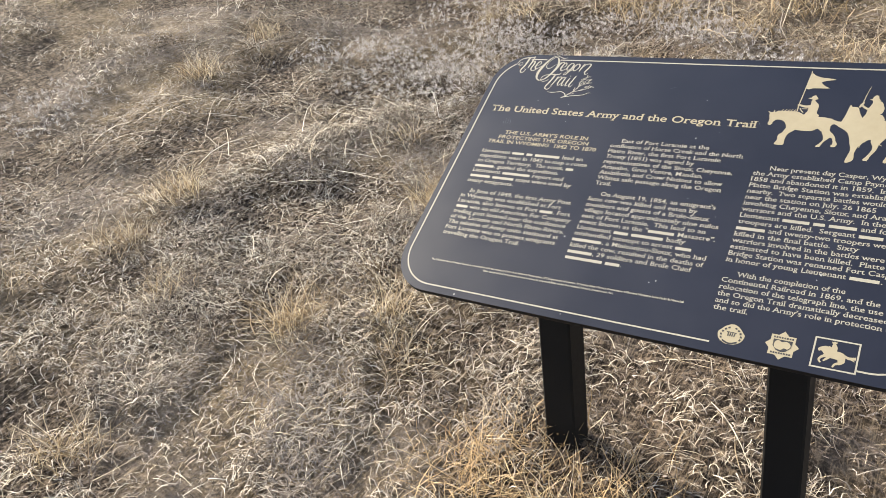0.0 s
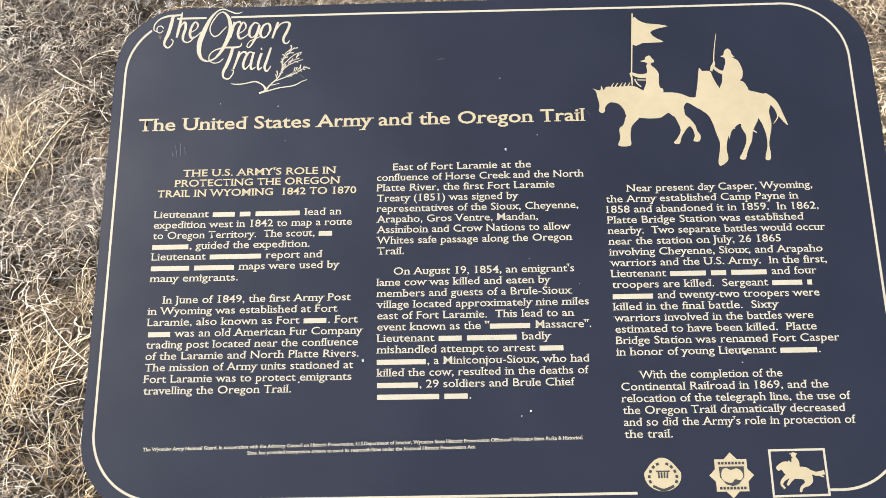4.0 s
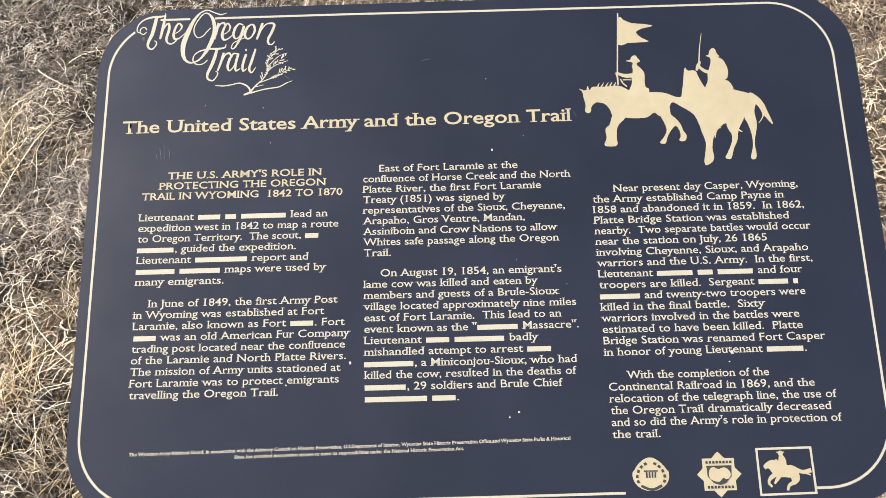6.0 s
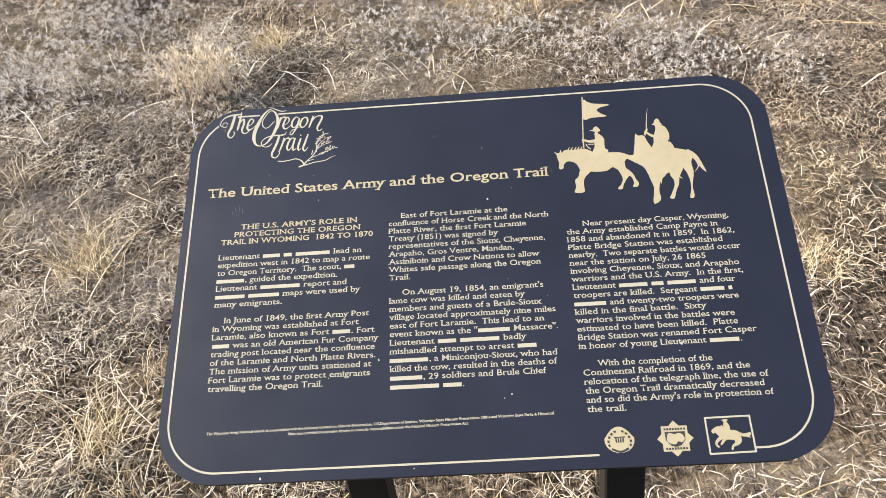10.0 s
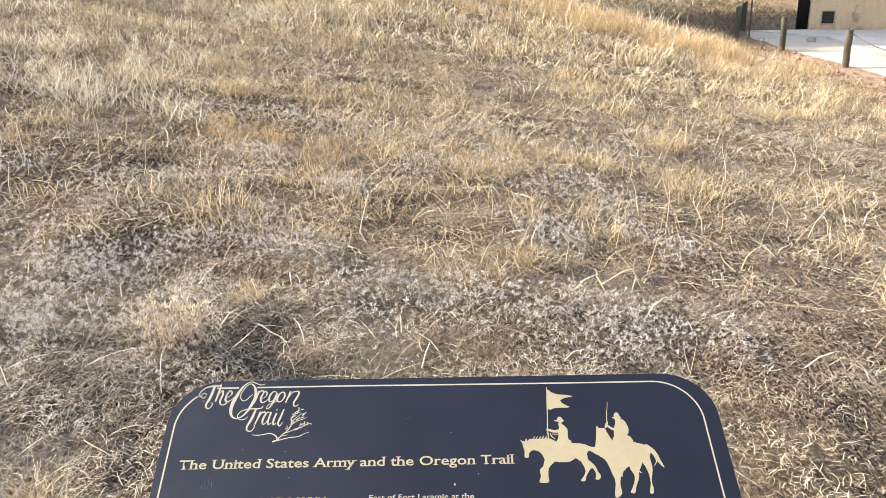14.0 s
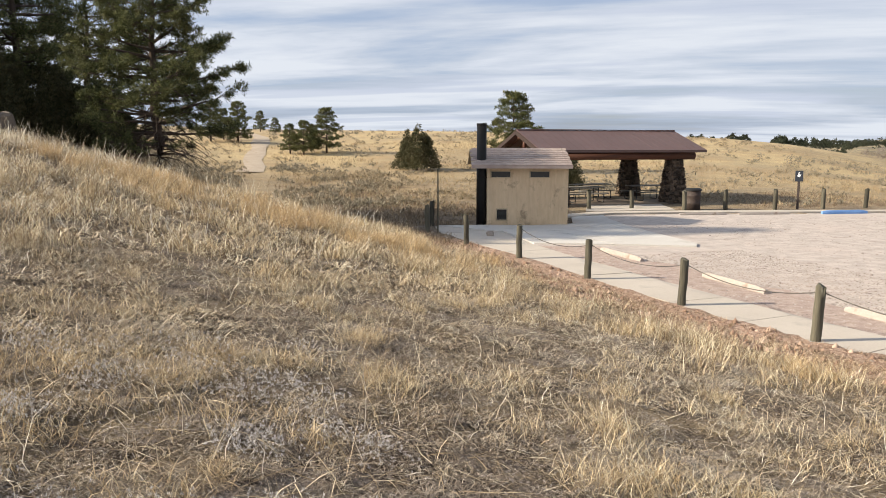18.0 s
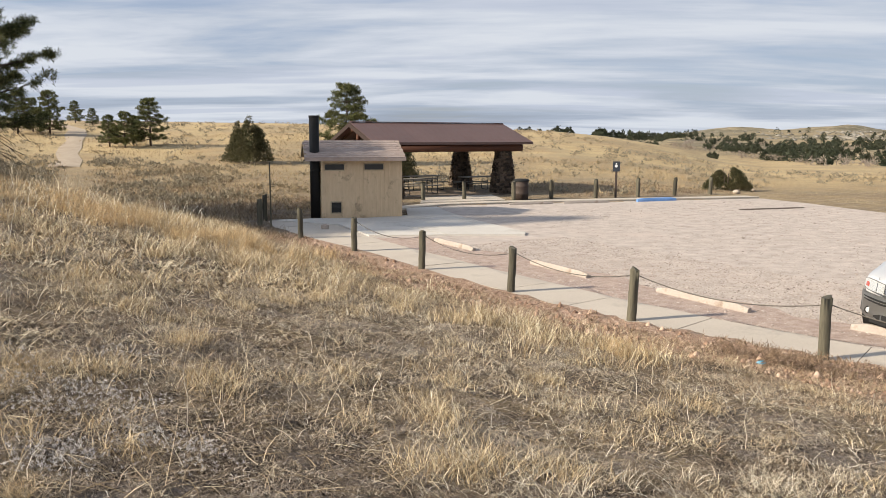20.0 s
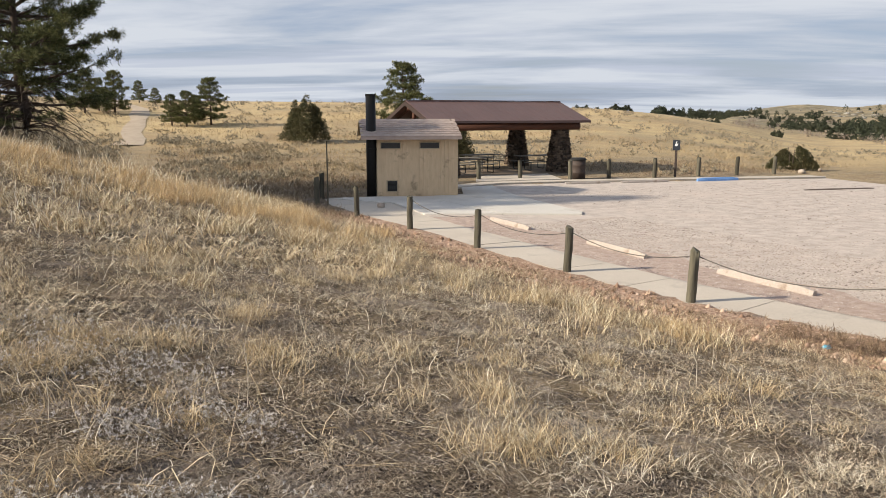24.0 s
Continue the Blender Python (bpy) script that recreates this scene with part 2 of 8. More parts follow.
def patchy(x, y, size, seed=0.0):
    """Between 0 and 1: uneven patches about that many metres across, with smaller ones in them."""
    x, y = np.asarray(x, float), np.asarray(y, float)
    total = 0.0
    for part_size, weight in ((size, 0.68), (size * 0.43, 0.32)):
        u, v = (x + 0.31 * y) / part_size + 7.7 * seed, (y - 0.27 * x) / part_size - 3.1 * seed
        i, j = np.floor(u), np.floor(v)
        fu, fv = u - i, v - j
        fu, fv = fu * fu * (3 - 2 * fu), fv * fv * (3 - 2 * fv)

        def corner(di, dj):
            h = np.sin((i + di) * 127.1 + (j + dj) * 311.7 + seed * 74.7) * 43758.5453
            return h - np.floor(h)

        low = corner(0, 0) * (1 - fu) + corner(1, 0) * fu
        high = corner(0, 1) * (1 - fu) + corner(1, 1) * fu
        total = total + weight * (low * (1 - fv) + high * fv)
    return total


def tufted(x, y):
    """Between 0 and 1: high on the small hummocks that the grass roots have built, low in the bare hollows."""
    return smooth_step(0.30, 0.66, patchy(x, y, 0.26, 2.0))


def rough_height(x, y):
    """Small hummocks on the hillside, none on the levelled lot."""
    s = fence_line(y) - x
    wild = np.clip(s / 1.5, 0, 1) + smooth_step(40, 60, np.hypot(x, y))
    wob = np.sin(x * 3.1 + 1.7 * np.sin(y * 1.3)) * np.sin(y * 2.7 + 1.3 * np.sin(x * 1.9)) * 0.018 + np.sin(x * 9.3 + 2.0 * np.sin(y * 6.1)) * np.sin(y * 8.7 + x * 2.2) * 0.008
    near = 1 - smooth_step(4.0, 9.0, np.hypot(x - 0.2, y + 1))
    wob = wob + 0.035 * (patchy(x, y, 0.75, 5.0) - 0.5) + near * 0.02 * (tufted(x, y) - 0.5)
    return ground_height(x, y) + np.clip(wild, 0, 1) * wob


def on_ground(x, y):
    return float(rough_height(x, y))

# ---- ground ----
def field_material():
    """Hillside earth: grey-brown litter, straw and bare soil in patches, red earth along the cut by the path."""
    m = bpy.data.materials.new("dry_prairie_soil")
    m.use_nodes = True
    tree = m.node_tree
    shader = tree.nodes["Principled BSDF"]
    coord = tree.nodes.new("ShaderNodeTexCoord")
    at = coord.outputs["Object"]

    def speckle(scale, detail=6.0, rough=0.65):
        n = node(tree, "ShaderNodeTexNoise", Scale=scale, Detail=detail, Roughness=rough)
        tree.links.new(at, n.inputs["Vector"])
        return n.outputs["Fac"]

    litter = ramp(tree, [(0.40, (0.016, 0.012, 0.009)), (0.5, (0.08, 0.06, 0.045)), (0.62, (0.36, 0.28, 0.212))], speckle(46.0, 8.0, 0.8)).outputs[0]
    straw = ramp(tree, [(0.3, (0.31, 0.228, 0.122)), (0.7, (0.65, 0.505, 0.285))], speckle(9.0)).outputs[0]
    sage = ramp(tree, [(0.3, (0.11, 0.095, 0.07)), (0.7, (0.29, 0.255, 0.19))], speckle(4.0)).outputs[0]
    crust = ramp(tree, [(0.38, (0.06, 0.05, 0.044)), (0.62, (0.40, 0.345, 0.31))], speckle(34.0, 8.0, 0.8)).outputs[0]
    litter = blend(tree, ramp(tree, [(0.52, (0, 0, 0)), (0.62, (0.75, 0.75, 0.75))], speckle(1.7, 5.0, 0.6)).outputs[0], litter, crust)
    # fallen straw: fine strands in three directions
    for turn, wide in ((25, 0.60), (-48, 0.60), (80, 0.62)):
        lay = tree.nodes.new("ShaderNodeMapping")
        lay.inputs["Rotation"].default_value = (0, 0, radians(turn))
        lay.inputs["Scale"].default_value = (210, 17, 17)
        tree.links.new(at, lay.inputs[0])
        strand = node(tree, "ShaderNodeTexNoise", Scale=1.0, Detail=2.0, Roughness=0.5, Distortion=0.4)
        tree.links.new(lay.outputs[0], strand.inputs["Vector"])
        litter = blend(tree, ramp(tree, [(wide, (0, 0, 0)), (wide + 0.06, (0.6, 0.6, 0.6))], strand.outputs["Fac"]).outputs[0], litter, (0.36, 0.285, 0.205))
    near = blend(tree, ramp(tree, [(0.45, (0, 0, 0)), (0.62, (0.3, 0.3, 0.3))], speckle(0.9)).outputs[0], litter, straw)
    split = tree.nodes.new("ShaderNodeSeparateXYZ")
    tree.links.new(at, split.inputs[0])
    reach = tree.nodes.new("ShaderNodeVectorMath")
    reach.operation = "LENGTH"
    tree.links.new(at, reach.inputs[0])
    gold = blend(tree, ramp(tree, [(0.44, (0, 0, 0)), (0.60, (0.5, 0.5, 0.5))], speckle(0.11, 7.0, 0.68)).outputs[0], straw, sage)
    rust = ramp(tree, [(0.3, (0.22, 0.14, 0.075)), (0.7, (0.45, 0.31, 0.17))], speckle(7.0)).outputs[0]
    gold = blend(tree, ramp(tree, [(0.47, (0, 0, 0)), (0.62, (0.45, 0.45, 0.45))], speckle(0.23, 6.0, 0.7)).outputs[0], gold, rust)
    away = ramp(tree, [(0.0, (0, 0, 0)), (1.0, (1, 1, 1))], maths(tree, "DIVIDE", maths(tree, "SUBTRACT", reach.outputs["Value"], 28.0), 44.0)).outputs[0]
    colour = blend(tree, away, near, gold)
    # bare pale rock and thin soil on the distant hills
    rock = ramp(tree, [(0.35, (0.055, 0.058, 0.038)), (0.55, (0.19, 0.165, 0.115)), (0.7, (0.40, 0.36, 0.29))], speckle(0.14, 8.0, 0.75)).outputs[0]
    distant = maths(tree, "DIVIDE", maths(tree, "SUBTRACT", reach.outputs["Value"], 135.0), 60.0)
    rocky = maths(tree, "MULTIPLY", ramp(tree, [(0.0, (0, 0, 0)), (1.0, (1, 1, 1))], distant).outputs[0], ramp(tree, [(0.40, (0.45, 0.45, 0.45)), (0.55, (0.95, 0.95, 0.95))], speckle(0.018, 6.0, 0.65)).outputs[0])
    colour = blend(tree, rocky, colour, rock)
    # red earth where the bank was cut for the path
    bend = maths(tree, "MULTIPLY", maths(tree, "POWER", maths(tree, "MAXIMUM", maths(tree, "SUBTRACT", 12.0, split.outputs[1]), 0.0), 1.7), 0.04)
    from_fence = maths(tree, "SUBTRACT", split.outputs[0], bend)
    cut = maths(tree, "SUBTRACT", 1.0, maths(tree, "DIVIDE", maths(tree, "ABSOLUTE", maths(tree, "SUBTRACT", from_fence, 8.8), 0.0), 2.2))
    cut = maths(tree, "ADD", cut, maths(tree, "MULTIPLY", maths(tree, "SUBTRACT", speckle(1.6), 0.5), 1.4))
    southward = maths(tree, "MULTIPLY", maths(tree, "LESS_THAN", split.outputs[1], 23.0), 1.0)
    red = ramp(tree, [(0.34, (0.19, 0.113, 0.078)), (0.5, (0.45, 0.295, 0.21)), (0.66, (0.68, 0.52, 0.41))], speckle(14.0, 8.0, 0.7)).outputs[0]
    patch = ramp(tree, [(0.25, (0, 0, 0)), (0.6, (0.85, 0.85, 0.85))], maths(tree, "MULTIPLY", cut, southward)).outputs[0]
    colour = blend(tree, patch, colour, red)
    tree.links.new(colour, shader.inputs["Base Color"])
    shader.inputs["Roughness"].default_value = 0.95
    shader.inputs["Specular IOR Level"].default_value = 0.15
    relief = node(tree, "ShaderNodeBump", Strength=1.0, Distance=0.03)
    tree.links.new(speckle(60.0, 8.0, 0.8), relief.inputs["Height"])
    tree.links.new(relief.outputs[0], shader.inputs["Normal"])
    return m


LOT = [(11.0, -16), (11.0, 21.2), (14, 22.4), (17.2, 24.5), (18.3, 28.7), (19.4, 29.1), (22.6, 28.4), (26.8, 27.15), (30.0, 26.2), (33.2, 25.2), (35.2, 24.6), (34.6, 21.5), (33.6, 18.8), (32.6, 15.2), (33.5, 8), (35, -2), (36, -16)]


def inside(outline, x, y):
    hit = np.zeros(np.shape(x), bool)
    for (ax, ay), (bx, by) in zip(outline, outline[1:] + outline[:1]):
        if ay != by:
            hit ^= ((ay > y) != (by > y)) & (x < (bx - ax) * (y - ay) / (by - ay) + ax)
    return hit


def build_ground():
    turns = 460
    radii = [0.12]
    while radii[-1] < 4200:
        radii.append(radii[-1] * 1.027 + 0.003)
    a = np.linspace(0, 2 * np.pi, turns, endpoint=False)
    rr, aa = np.meshgrid(radii, a, indexing="ij")
    x, y = 0.2 + rr * np.sin(aa), -1 + rr * np.cos(aa)
    z = rough_height(x, y)
    z = np.where(x > fence_line(y) + 0.5, np.where(inside(LOT, x, y) | ((x < 12.6) & (y < 26)), z - 0.05, z), z)
    z = np.where((x <= fence_line(y) + 0.22) & (x > fence_line(y) - 0.6) & (y < 25), np.maximum(z, 0.03), z)
    n = len(radii)
    verts = np.stack([x, y, z], -1).reshape(-1, 3)
    i, k = np.meshgrid(np.arange(n - 1), np.arange(turns), indexing="ij")
    k2 = (k + 1) % turns
    quads = np.stack([i * turns + k, (i + 1) * turns + k, (i + 1) * turns + k2, i * turns + k2], -1).reshape(-1, 4)
    verts = np.vstack([verts, [[0.2, -1, float(rough_height(0.2, -1))]]])
    k = np.arange(0, turns, 2)
    hub = np.stack([np.full(len(k), len(verts) - 1), k, k + 1, (k + 2) % turns], -1)
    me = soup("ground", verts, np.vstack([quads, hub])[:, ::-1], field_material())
    me.shade_smooth()
    ob = new("ground", me)
    return tagged(ob, "dry prairie hillside of grey-brown grass and red earth", "ground", kind="structure")


build_ground()

GRAVEL = material("pinkish_gravel", (0.27, 0.222, 0.192), (0.62, 0.54, 0.475), scale=95, blotch=2.2, rough=0.95, bump=0.3, depth=0.006, contrast=0.17, stain=((0.50, 0.42, 0.365), 0.3))
CONCRETE = material("pale_concrete", (0.41, 0.355, 0.295), (0.54, 0.48, 0.405), scale=30, blotch=0.7, rough=0.9, bump=0.25, depth=0.003, stain=((0.36, 0.32, 0.27), 0.8))
PAD_CONCRETE = material("pale_grey_concrete", (0.46, 0.43, 0.385), (0.60, 0.565, 0.515), scale=24, blotch=0.6, rough=0.9, bump=0.25, depth=0.003, stain=((0.42, 0.385, 0.335), 0.7))


def build_lot():
    me = mesh_of("gravel_lot", [(x, y, 0.0) for x, y in LOT], [tuple(range(len(LOT)))], GRAVEL)
    ob = new("parking_lot", me)
    tagged(ob, "gravel parking lot of pale pinkish crushed stone", "parking lot", kind="structure")


def strip(name, near, far, top, label, parent=None, low=-0.1):
    """A paved band between two edges given as points one by one."""
    return part(name, prism(list(near) + list(reversed(far)), low, top), CONCRETE, parent, label)


def build_paths():
    walk_way = thing("footpath", pose(0, 0, 0), "pale concrete footpath along the fence of timber posts", "path", kind="structure")
    near = [(11.25, 0.6), (10.87, 3.1), (10.3, 4.9), (9.95, 7.7), (9.8, 10.1), (9.72, 13.9), (9.78, 18.3), (9.74, 21.2), (9.8, 24.9), (10.3, 26.9)]
    far = [(13.2, 1.3), (12.55, 3.75), (11.8, 5.45), (11.36, 8.0), (11.2, 10.25), (11.13, 13.9), (11.22, 18.3), (11.4, 21.2), (11.9, 24.6), (12.3, 26.0)]
    near = [(13.2, -6.0)] + near
    far = [(15.1, -5.2)] + far
    for i in range(len(near) - 1):
        # each bay a few millimetres apart from the next
        a0, a1, b0, b1 = Vector(near[i]), Vector(near[i + 1]), Vector(far[i]), Vector(far[i + 1])
        cuts = max(1, round((a1 - a0).length / 1.55))
        for k in range(cuts):
            u, v = k / cuts + 0.002, (k + 1) / cuts - 0.002
            quad = [a0.lerp(a1, u), b0.lerp(b1, u), b0.lerp(b1, v), a0.lerp(a1, v)]
            part("paving_slab", prism([tuple(q) for q in quad], -0.1, 0.016 + 0.004 * math.sin(i * 5 + k * 3)), CONCRETE, walk_way)
    pad = thing("concrete_pad", pose(0, 0, 0), "pale concrete pad in front of the toilet building", "pavement", kind="structure")
    part("slab", prism([(10.4, 27.0), (11.95, 24.4), (11.45, 21.15), (13.6, 20.05), (13.75, 25.9), (12.4, 26.6)], -0.1, 0.046), PAD_CONCRETE, pad)
    part("slab", prism([(13.62, 20.03), (15.72, 18.8), (16.15, 19.3), (16.95, 24.0), (15.25, 24.2), (13.72, 24.4)], -0.1, 0.05), PAD_CONCRETE, pad)
    part("slab", prism([(15.27, 24.22), (16.97, 24.02), (17.95, 27.2), (18.55, 28.6), (17.0, 28.6), (15.6, 26.0), (13.78, 25.9), (13.73, 24.43)], -0.1, 0.044), PAD_CONCRETE, pad)
    edge = thing("edging_path", pose(0, 0, 0), "pale concrete strip along the back of the parking lot", "path", kind="structure")
    line = [(16.6, 28.3), (19.4, 29.25), (22.6, 28.55), (26.8, 27.35), (30.0, 26.4), (33.2, 25.4), (35.4, 24.8)]
    for (ax, ay), (bx, by) in zip(line, line[1:]):
        part("paving_slab", prism([(ax, ay), (bx - 0.01, by), (bx - 0.01, by + 0.9), (ax, ay + 0.9)], -0.1, 0.07), CONCRETE, edge)
    up = thing("shelter_path", pose(0, 0, 0), "concrete path from the lot to the picnic shelter", "path", kind="structure")
    part("slab", prism([(18.6, 30.1), (22.9, 29.5), (24.6, 33.2), (20.6, 33.4)], -0.1, 0.10), CONCRETE, up)


PINK_GRAVEL = material("red_pink_gravel", (0.27, 0.185, 0.145), (0.56, 0.45, 0.385), scale=42, blotch=5, rough=0.95, bump=0.9, depth=0.03, contrast=0.16)
TRACK_DIRT = material("pale_track_dirt", (0.31, 0.24, 0.17), (0.47, 0.385, 0.29), scale=3, blotch=0.5, rough=0.95, bump=0.4, depth=0.02)


def build_verge():
    """Red-pink gravel between the footpath and the wheel stops, with an uneven outer edge."""
    pts = [(12.6, 3.6), (11.8, 6.0), (11.3, 8.8), (11.12, 11.2), (11.08, 13.9), (11.15, 18.3), (11.35, 20.6)]
    rng = random.Random(6)
    outer = []
    y = 20.0
    while y > 3.4:
        outer.append((12.75 + 0.25 * math.sin(y * 1.7) + rng.uniform(-0.12, 0.12) + (0.5 if y < 7 else 0), y))
        y -= 0.55
    me = mesh_of("verge", [(x, y, 0.007) for x, y in pts + outer], [tuple(range(len(pts + outer)))], PINK_GRAVEL)
    tagged(new("gravel_verge", me), "strip of reddish gravel between footpath and wheel stops", "verge", kind="structure")


def build_track():
    """The dirt track that climbs the far slope."""
    line = [(7.4, 58.0), (8.4, 63.0), (9.2, 68.0), (9.8, 73.0), (11.2, 80.0), (12.4, 86.0), (13.3, 94.0), (13.3, 102.0), (12.0, 112.0)]
    verts, faces = [], []
    for i, (x, y) in enumerate(line):
        for k in range(-2, 3):
            px = x + k * (0.42 + 0.06 * math.sin(i * 1.7)) + 0.32 * math.sin(i * 2.3 + 0.4 * k)
            verts.append((px, y, float(ground_height(px, y)) + 0.07 - 0.02 * abs(k)))
    for i in range(len(line) - 1):
        for k in range(4):
            a = i * 5 + k
            faces.append((a, a + 1, a + 6, a + 5))
    tagged(new("dirt_track", mesh_of("track", verts, faces, TRACK_DIRT, True)), "pale dirt track climbing the dry slope", "track", kind="structure")


build_lot()
build_paths()
build_verge()
build_track()

# ---- fence posts ----
POST_WOOD = material("weathered_post_wood", (0.02, 0.018, 0.012), (0.135, 0.122, 0.086), scale=34, blotch=5, rough=0.9, bump=0.7, depth=0.006, stretch=(1, 1, 0.12), varied=0.25)
CABLE = material("dull_steel_cable", (0.05, 0.045, 0.04), (0.16, 0.14, 0.12), scale=60, rough=0.6, metal=0.6, bump=0.2)


def post_mesh(name, height, radius, seed, sides=22):
    rng = random.Random(seed)
    checks = [rng.choice((0.0, 0.0, 0.03, 0.09)) for _ in range(sides)]
    pts, rad = [], []
    for k in range(7):
        f = k / 6
        pts.append((0.008 * rng.uniform(-1, 1), 0.008 * rng.uniform(-1, 1), -0.35 + f * (height + 0.35)))
        rad.append(radius * (1.02 - 0.03 * f) * rng.uniform(0.985, 1.015))
    pts.append((0, 0, height + 0.012))
    rad.append(radius * 0.93)
    bm = tube(pts, rad, sides)
    for v in bm.verts:
        # drying checks run down the grain
        k = int(round(math.atan2(v.co.y, v.co.x) / (2 * math.pi) * sides)) % sides
        v.co.x *= 1 - checks[k]
        v.co.y *= 1 - checks[k]
        if v.co.z > height - 0.05:
            v.co.z += rng.uniform(-0.003, 0.003)
    return bm


def build_post(name, x, y, height, radius, lean_x, lean_y, seed, label, group):
    z = max(on_ground(x, y), 0.0)
    ob = part(name, post_mesh(name, height, radius, seed), POST_WOOD)
    ob.matrix_world = pose(x, y, z, lean_x, lean_y, seed * 40)
    ob.data.shade_smooth()
    return tagged(ob, label, "post", group)


NEAR_POSTS = [(10.57, 5.44, 0, 0), (10.03, 8.6, 1, -3.5), (9.82, 11.7, 0, -2), (9.66, 14.95, 0, -1.5), (9.62, 18.45, 0, -1), (9.42, 21.7, 1, 0), (9.47, 25.45, 0, 0), (10.32, 27.3, 0, 0), (11.3, 2.3, 0, 0)]
for i, (x, y, lx, ly) in enumerate(NEAR_POSTS):
    build_post("fence_post", x, y, 0.9 if i < 6 else 0.93, 0.08 if i < 6 else 0.09, lx, ly, i + 1, "weathered round timber fence post beside the footpath", "fence posts by the footpath")
FAR_POSTS = [(19.4, 31.2), (21.5, 30.9), (23.35, 29.45), (25.55, 29.3), (27.75, 28.55), (30.3, 28.2), (32.7, 27.95), (35.3, 27.8)]
for i, (x, y) in enumerate(FAR_POSTS):
    build_post("fence_post", x, y, 0.9, 0.1, 0, 2 - i % 3, i + 20, "grey weathered timber post at the back of the lot", "posts behind the lot")


def build_cables():
    spans = [(0, 1), (1, 2), (2, 3), (3, 4), (8, 0)]
    for a, b in spans:
        ax, ay = NEAR_POSTS[a][:2]
        bx, by = NEAR_POSTS[b][:2]
        pts = []
        for k in range(17):
            f = k / 16
            sag = 0.2 * (1 - (2 * f - 1) ** 2)
            pts.append((ax + (bx - ax) * f + 0.09, ay + (by - ay) * f, 0.8 - sag))
        ob = part("fence_cable", tube(pts, 0.009, 6), CABLE)
        tagged(ob, "slack dark steel cable strung between the fence posts", "cable", "cables of the fence")


build_cables()
STOP_PAINT = material("chipped_cream_concrete", (0.28, 0.238, 0.208), (0.43, 0.38, 0.335), scale=16, blotch=3, rough=0.9, bump=0.5, depth=0.006, stain=((0.22, 0.165, 0.125), 3.0))


def build_stop(x0, y0, x1, y1, mat, label, group, high=0.13, wide=0.16):
    a, b = Vector((x0, y0, 0)), Vector((x1, y1, 0))
    length = (b - a).length
    bm = bmesh.new()
    prof = [(-wide / 2, -0.02), (wide / 2, -0.02), (wide / 2 - 0.012, high * 0.5), (wide / 2 - 0.045, high), (-wide / 2 + 0.045, high), (-wide / 2 + 0.012, high * 0.5)]
    rng = random.Random(int(x0 * 100 + y0 * 10))
    rings = []
    for k in range(9):
        f = -0.5 + k / 8
        end = 0.72 if k in (0, 8) else 1.0
        rings.append([bm.verts.new((f * length, px * end, max(pz * (end if pz > 0 else 1) + rng.uniform(-0.004, 0.004), -0.02))) for px, pz in prof])
    for p, q in zip(rings, rings[1:]):
        for k in range(6):
            bm.faces.new((p[k], q[k], q[(k + 1) % 6], p[(k + 1) % 6]))
    bm.faces.new(rings[0])
    bm.faces.new(rings[-1][::-1])
    bmesh.ops.recalc_face_normals(bm, faces=bm.faces)
    ob = part("wheel_stop", bm, mat)
    mid = (a + b) / 2
    ob.matrix_world = pose(mid.x, mid.y, 0.0, 0, 0, math.degrees(math.atan2(b.y - a.y, b.x - a.x)))
    return tagged(ob, label, "kerb" if "timber" in label else "wheel stop", group)


for x0, y0, x1, y1 in ((12.6, 19.1, 12.45, 16.85), (12.45, 14.35, 12.25, 12.1), (12.4, 10.2, 12.3, 7.95), (12.72, 6.3, 12.9, 4.45)):
    build_stop(x0, y0, x1, y1, STOP_PAINT, "chipped cream concrete wheel stop on the gravel", "wheel stops by the path")
SUNK_TIMBER = material("dark_sunk_timber", (0.07, 0.052, 0.042), (0.16, 0.125, 0.10), scale=14, blotch=3, rough=0.9, bump=0.5, depth=0.006)
build_stop(28.9, 21.0, 32.2, 20.2, SUNK_TIMBER, "low dark timber sunk in the gravel of the lot", "timbers in the lot", 0.05, 0.14)
BLUE = material("faded_blue_paint", (0.10, 0.22, 0.50), (0.22, 0.40, 0.72), scale=14, blotch=3, rough=0.8, bump=0.3)
build_stop(28.35, 26.35, 30.55, 25.95, BLUE, "wheel stop painted blue for the accessible bay", "wheel stops at the back", 0.16, 0.2)
for x0, y0, x1, y1 in ((24.6, 27.3, 26.9, 26.75), (22.0, 28.0, 24.1, 27.5)):
    build_stop(x0, y0, x1, y1, STOP_PAINT, "pale concrete wheel stop at the back of the lot", "wheel stops at the back", 0.1, 0.18)

# ---- toilet building ----
TOILET_WALL = material("tan_painted_boards", (0.55, 0.405, 0.25), (0.73, 0.565, 0.37), scale=9, blotch=1.1, rough=0.85, bump=0.25, depth=0.004, stretch=(1, 1, 0.25), stain=((0.30, 0.215, 0.135), 1.6))
SHINGLE = material("brown_grey_shingles", (0.27, 0.205, 0.175), (0.46, 0.37, 0.32), scale=40, blotch=3, rough=0.92, bump=0.5, depth=0.006, varied=0.10)
BLACK = material("black_pipe", (0.008, 0.008, 0.008), (0.022, 0.021, 0.02), scale=20, rough=0.55, bump=0.1)
DARK_GLASS = material("dark_window", (0.012, 0.012, 0.012), (0.03, 0.03, 0.028), scale=5, rough=0.35, bump=0.0)
TAN_TRIM = material("tan_trim", (0.40, 0.31, 0.20), (0.55, 0.44, 0.30), scale=20, rough=0.85, bump=0.2)
BLACK.node_tree.nodes["Principled BSDF"].inputs["Specular IOR Level"].default_value = 0.2
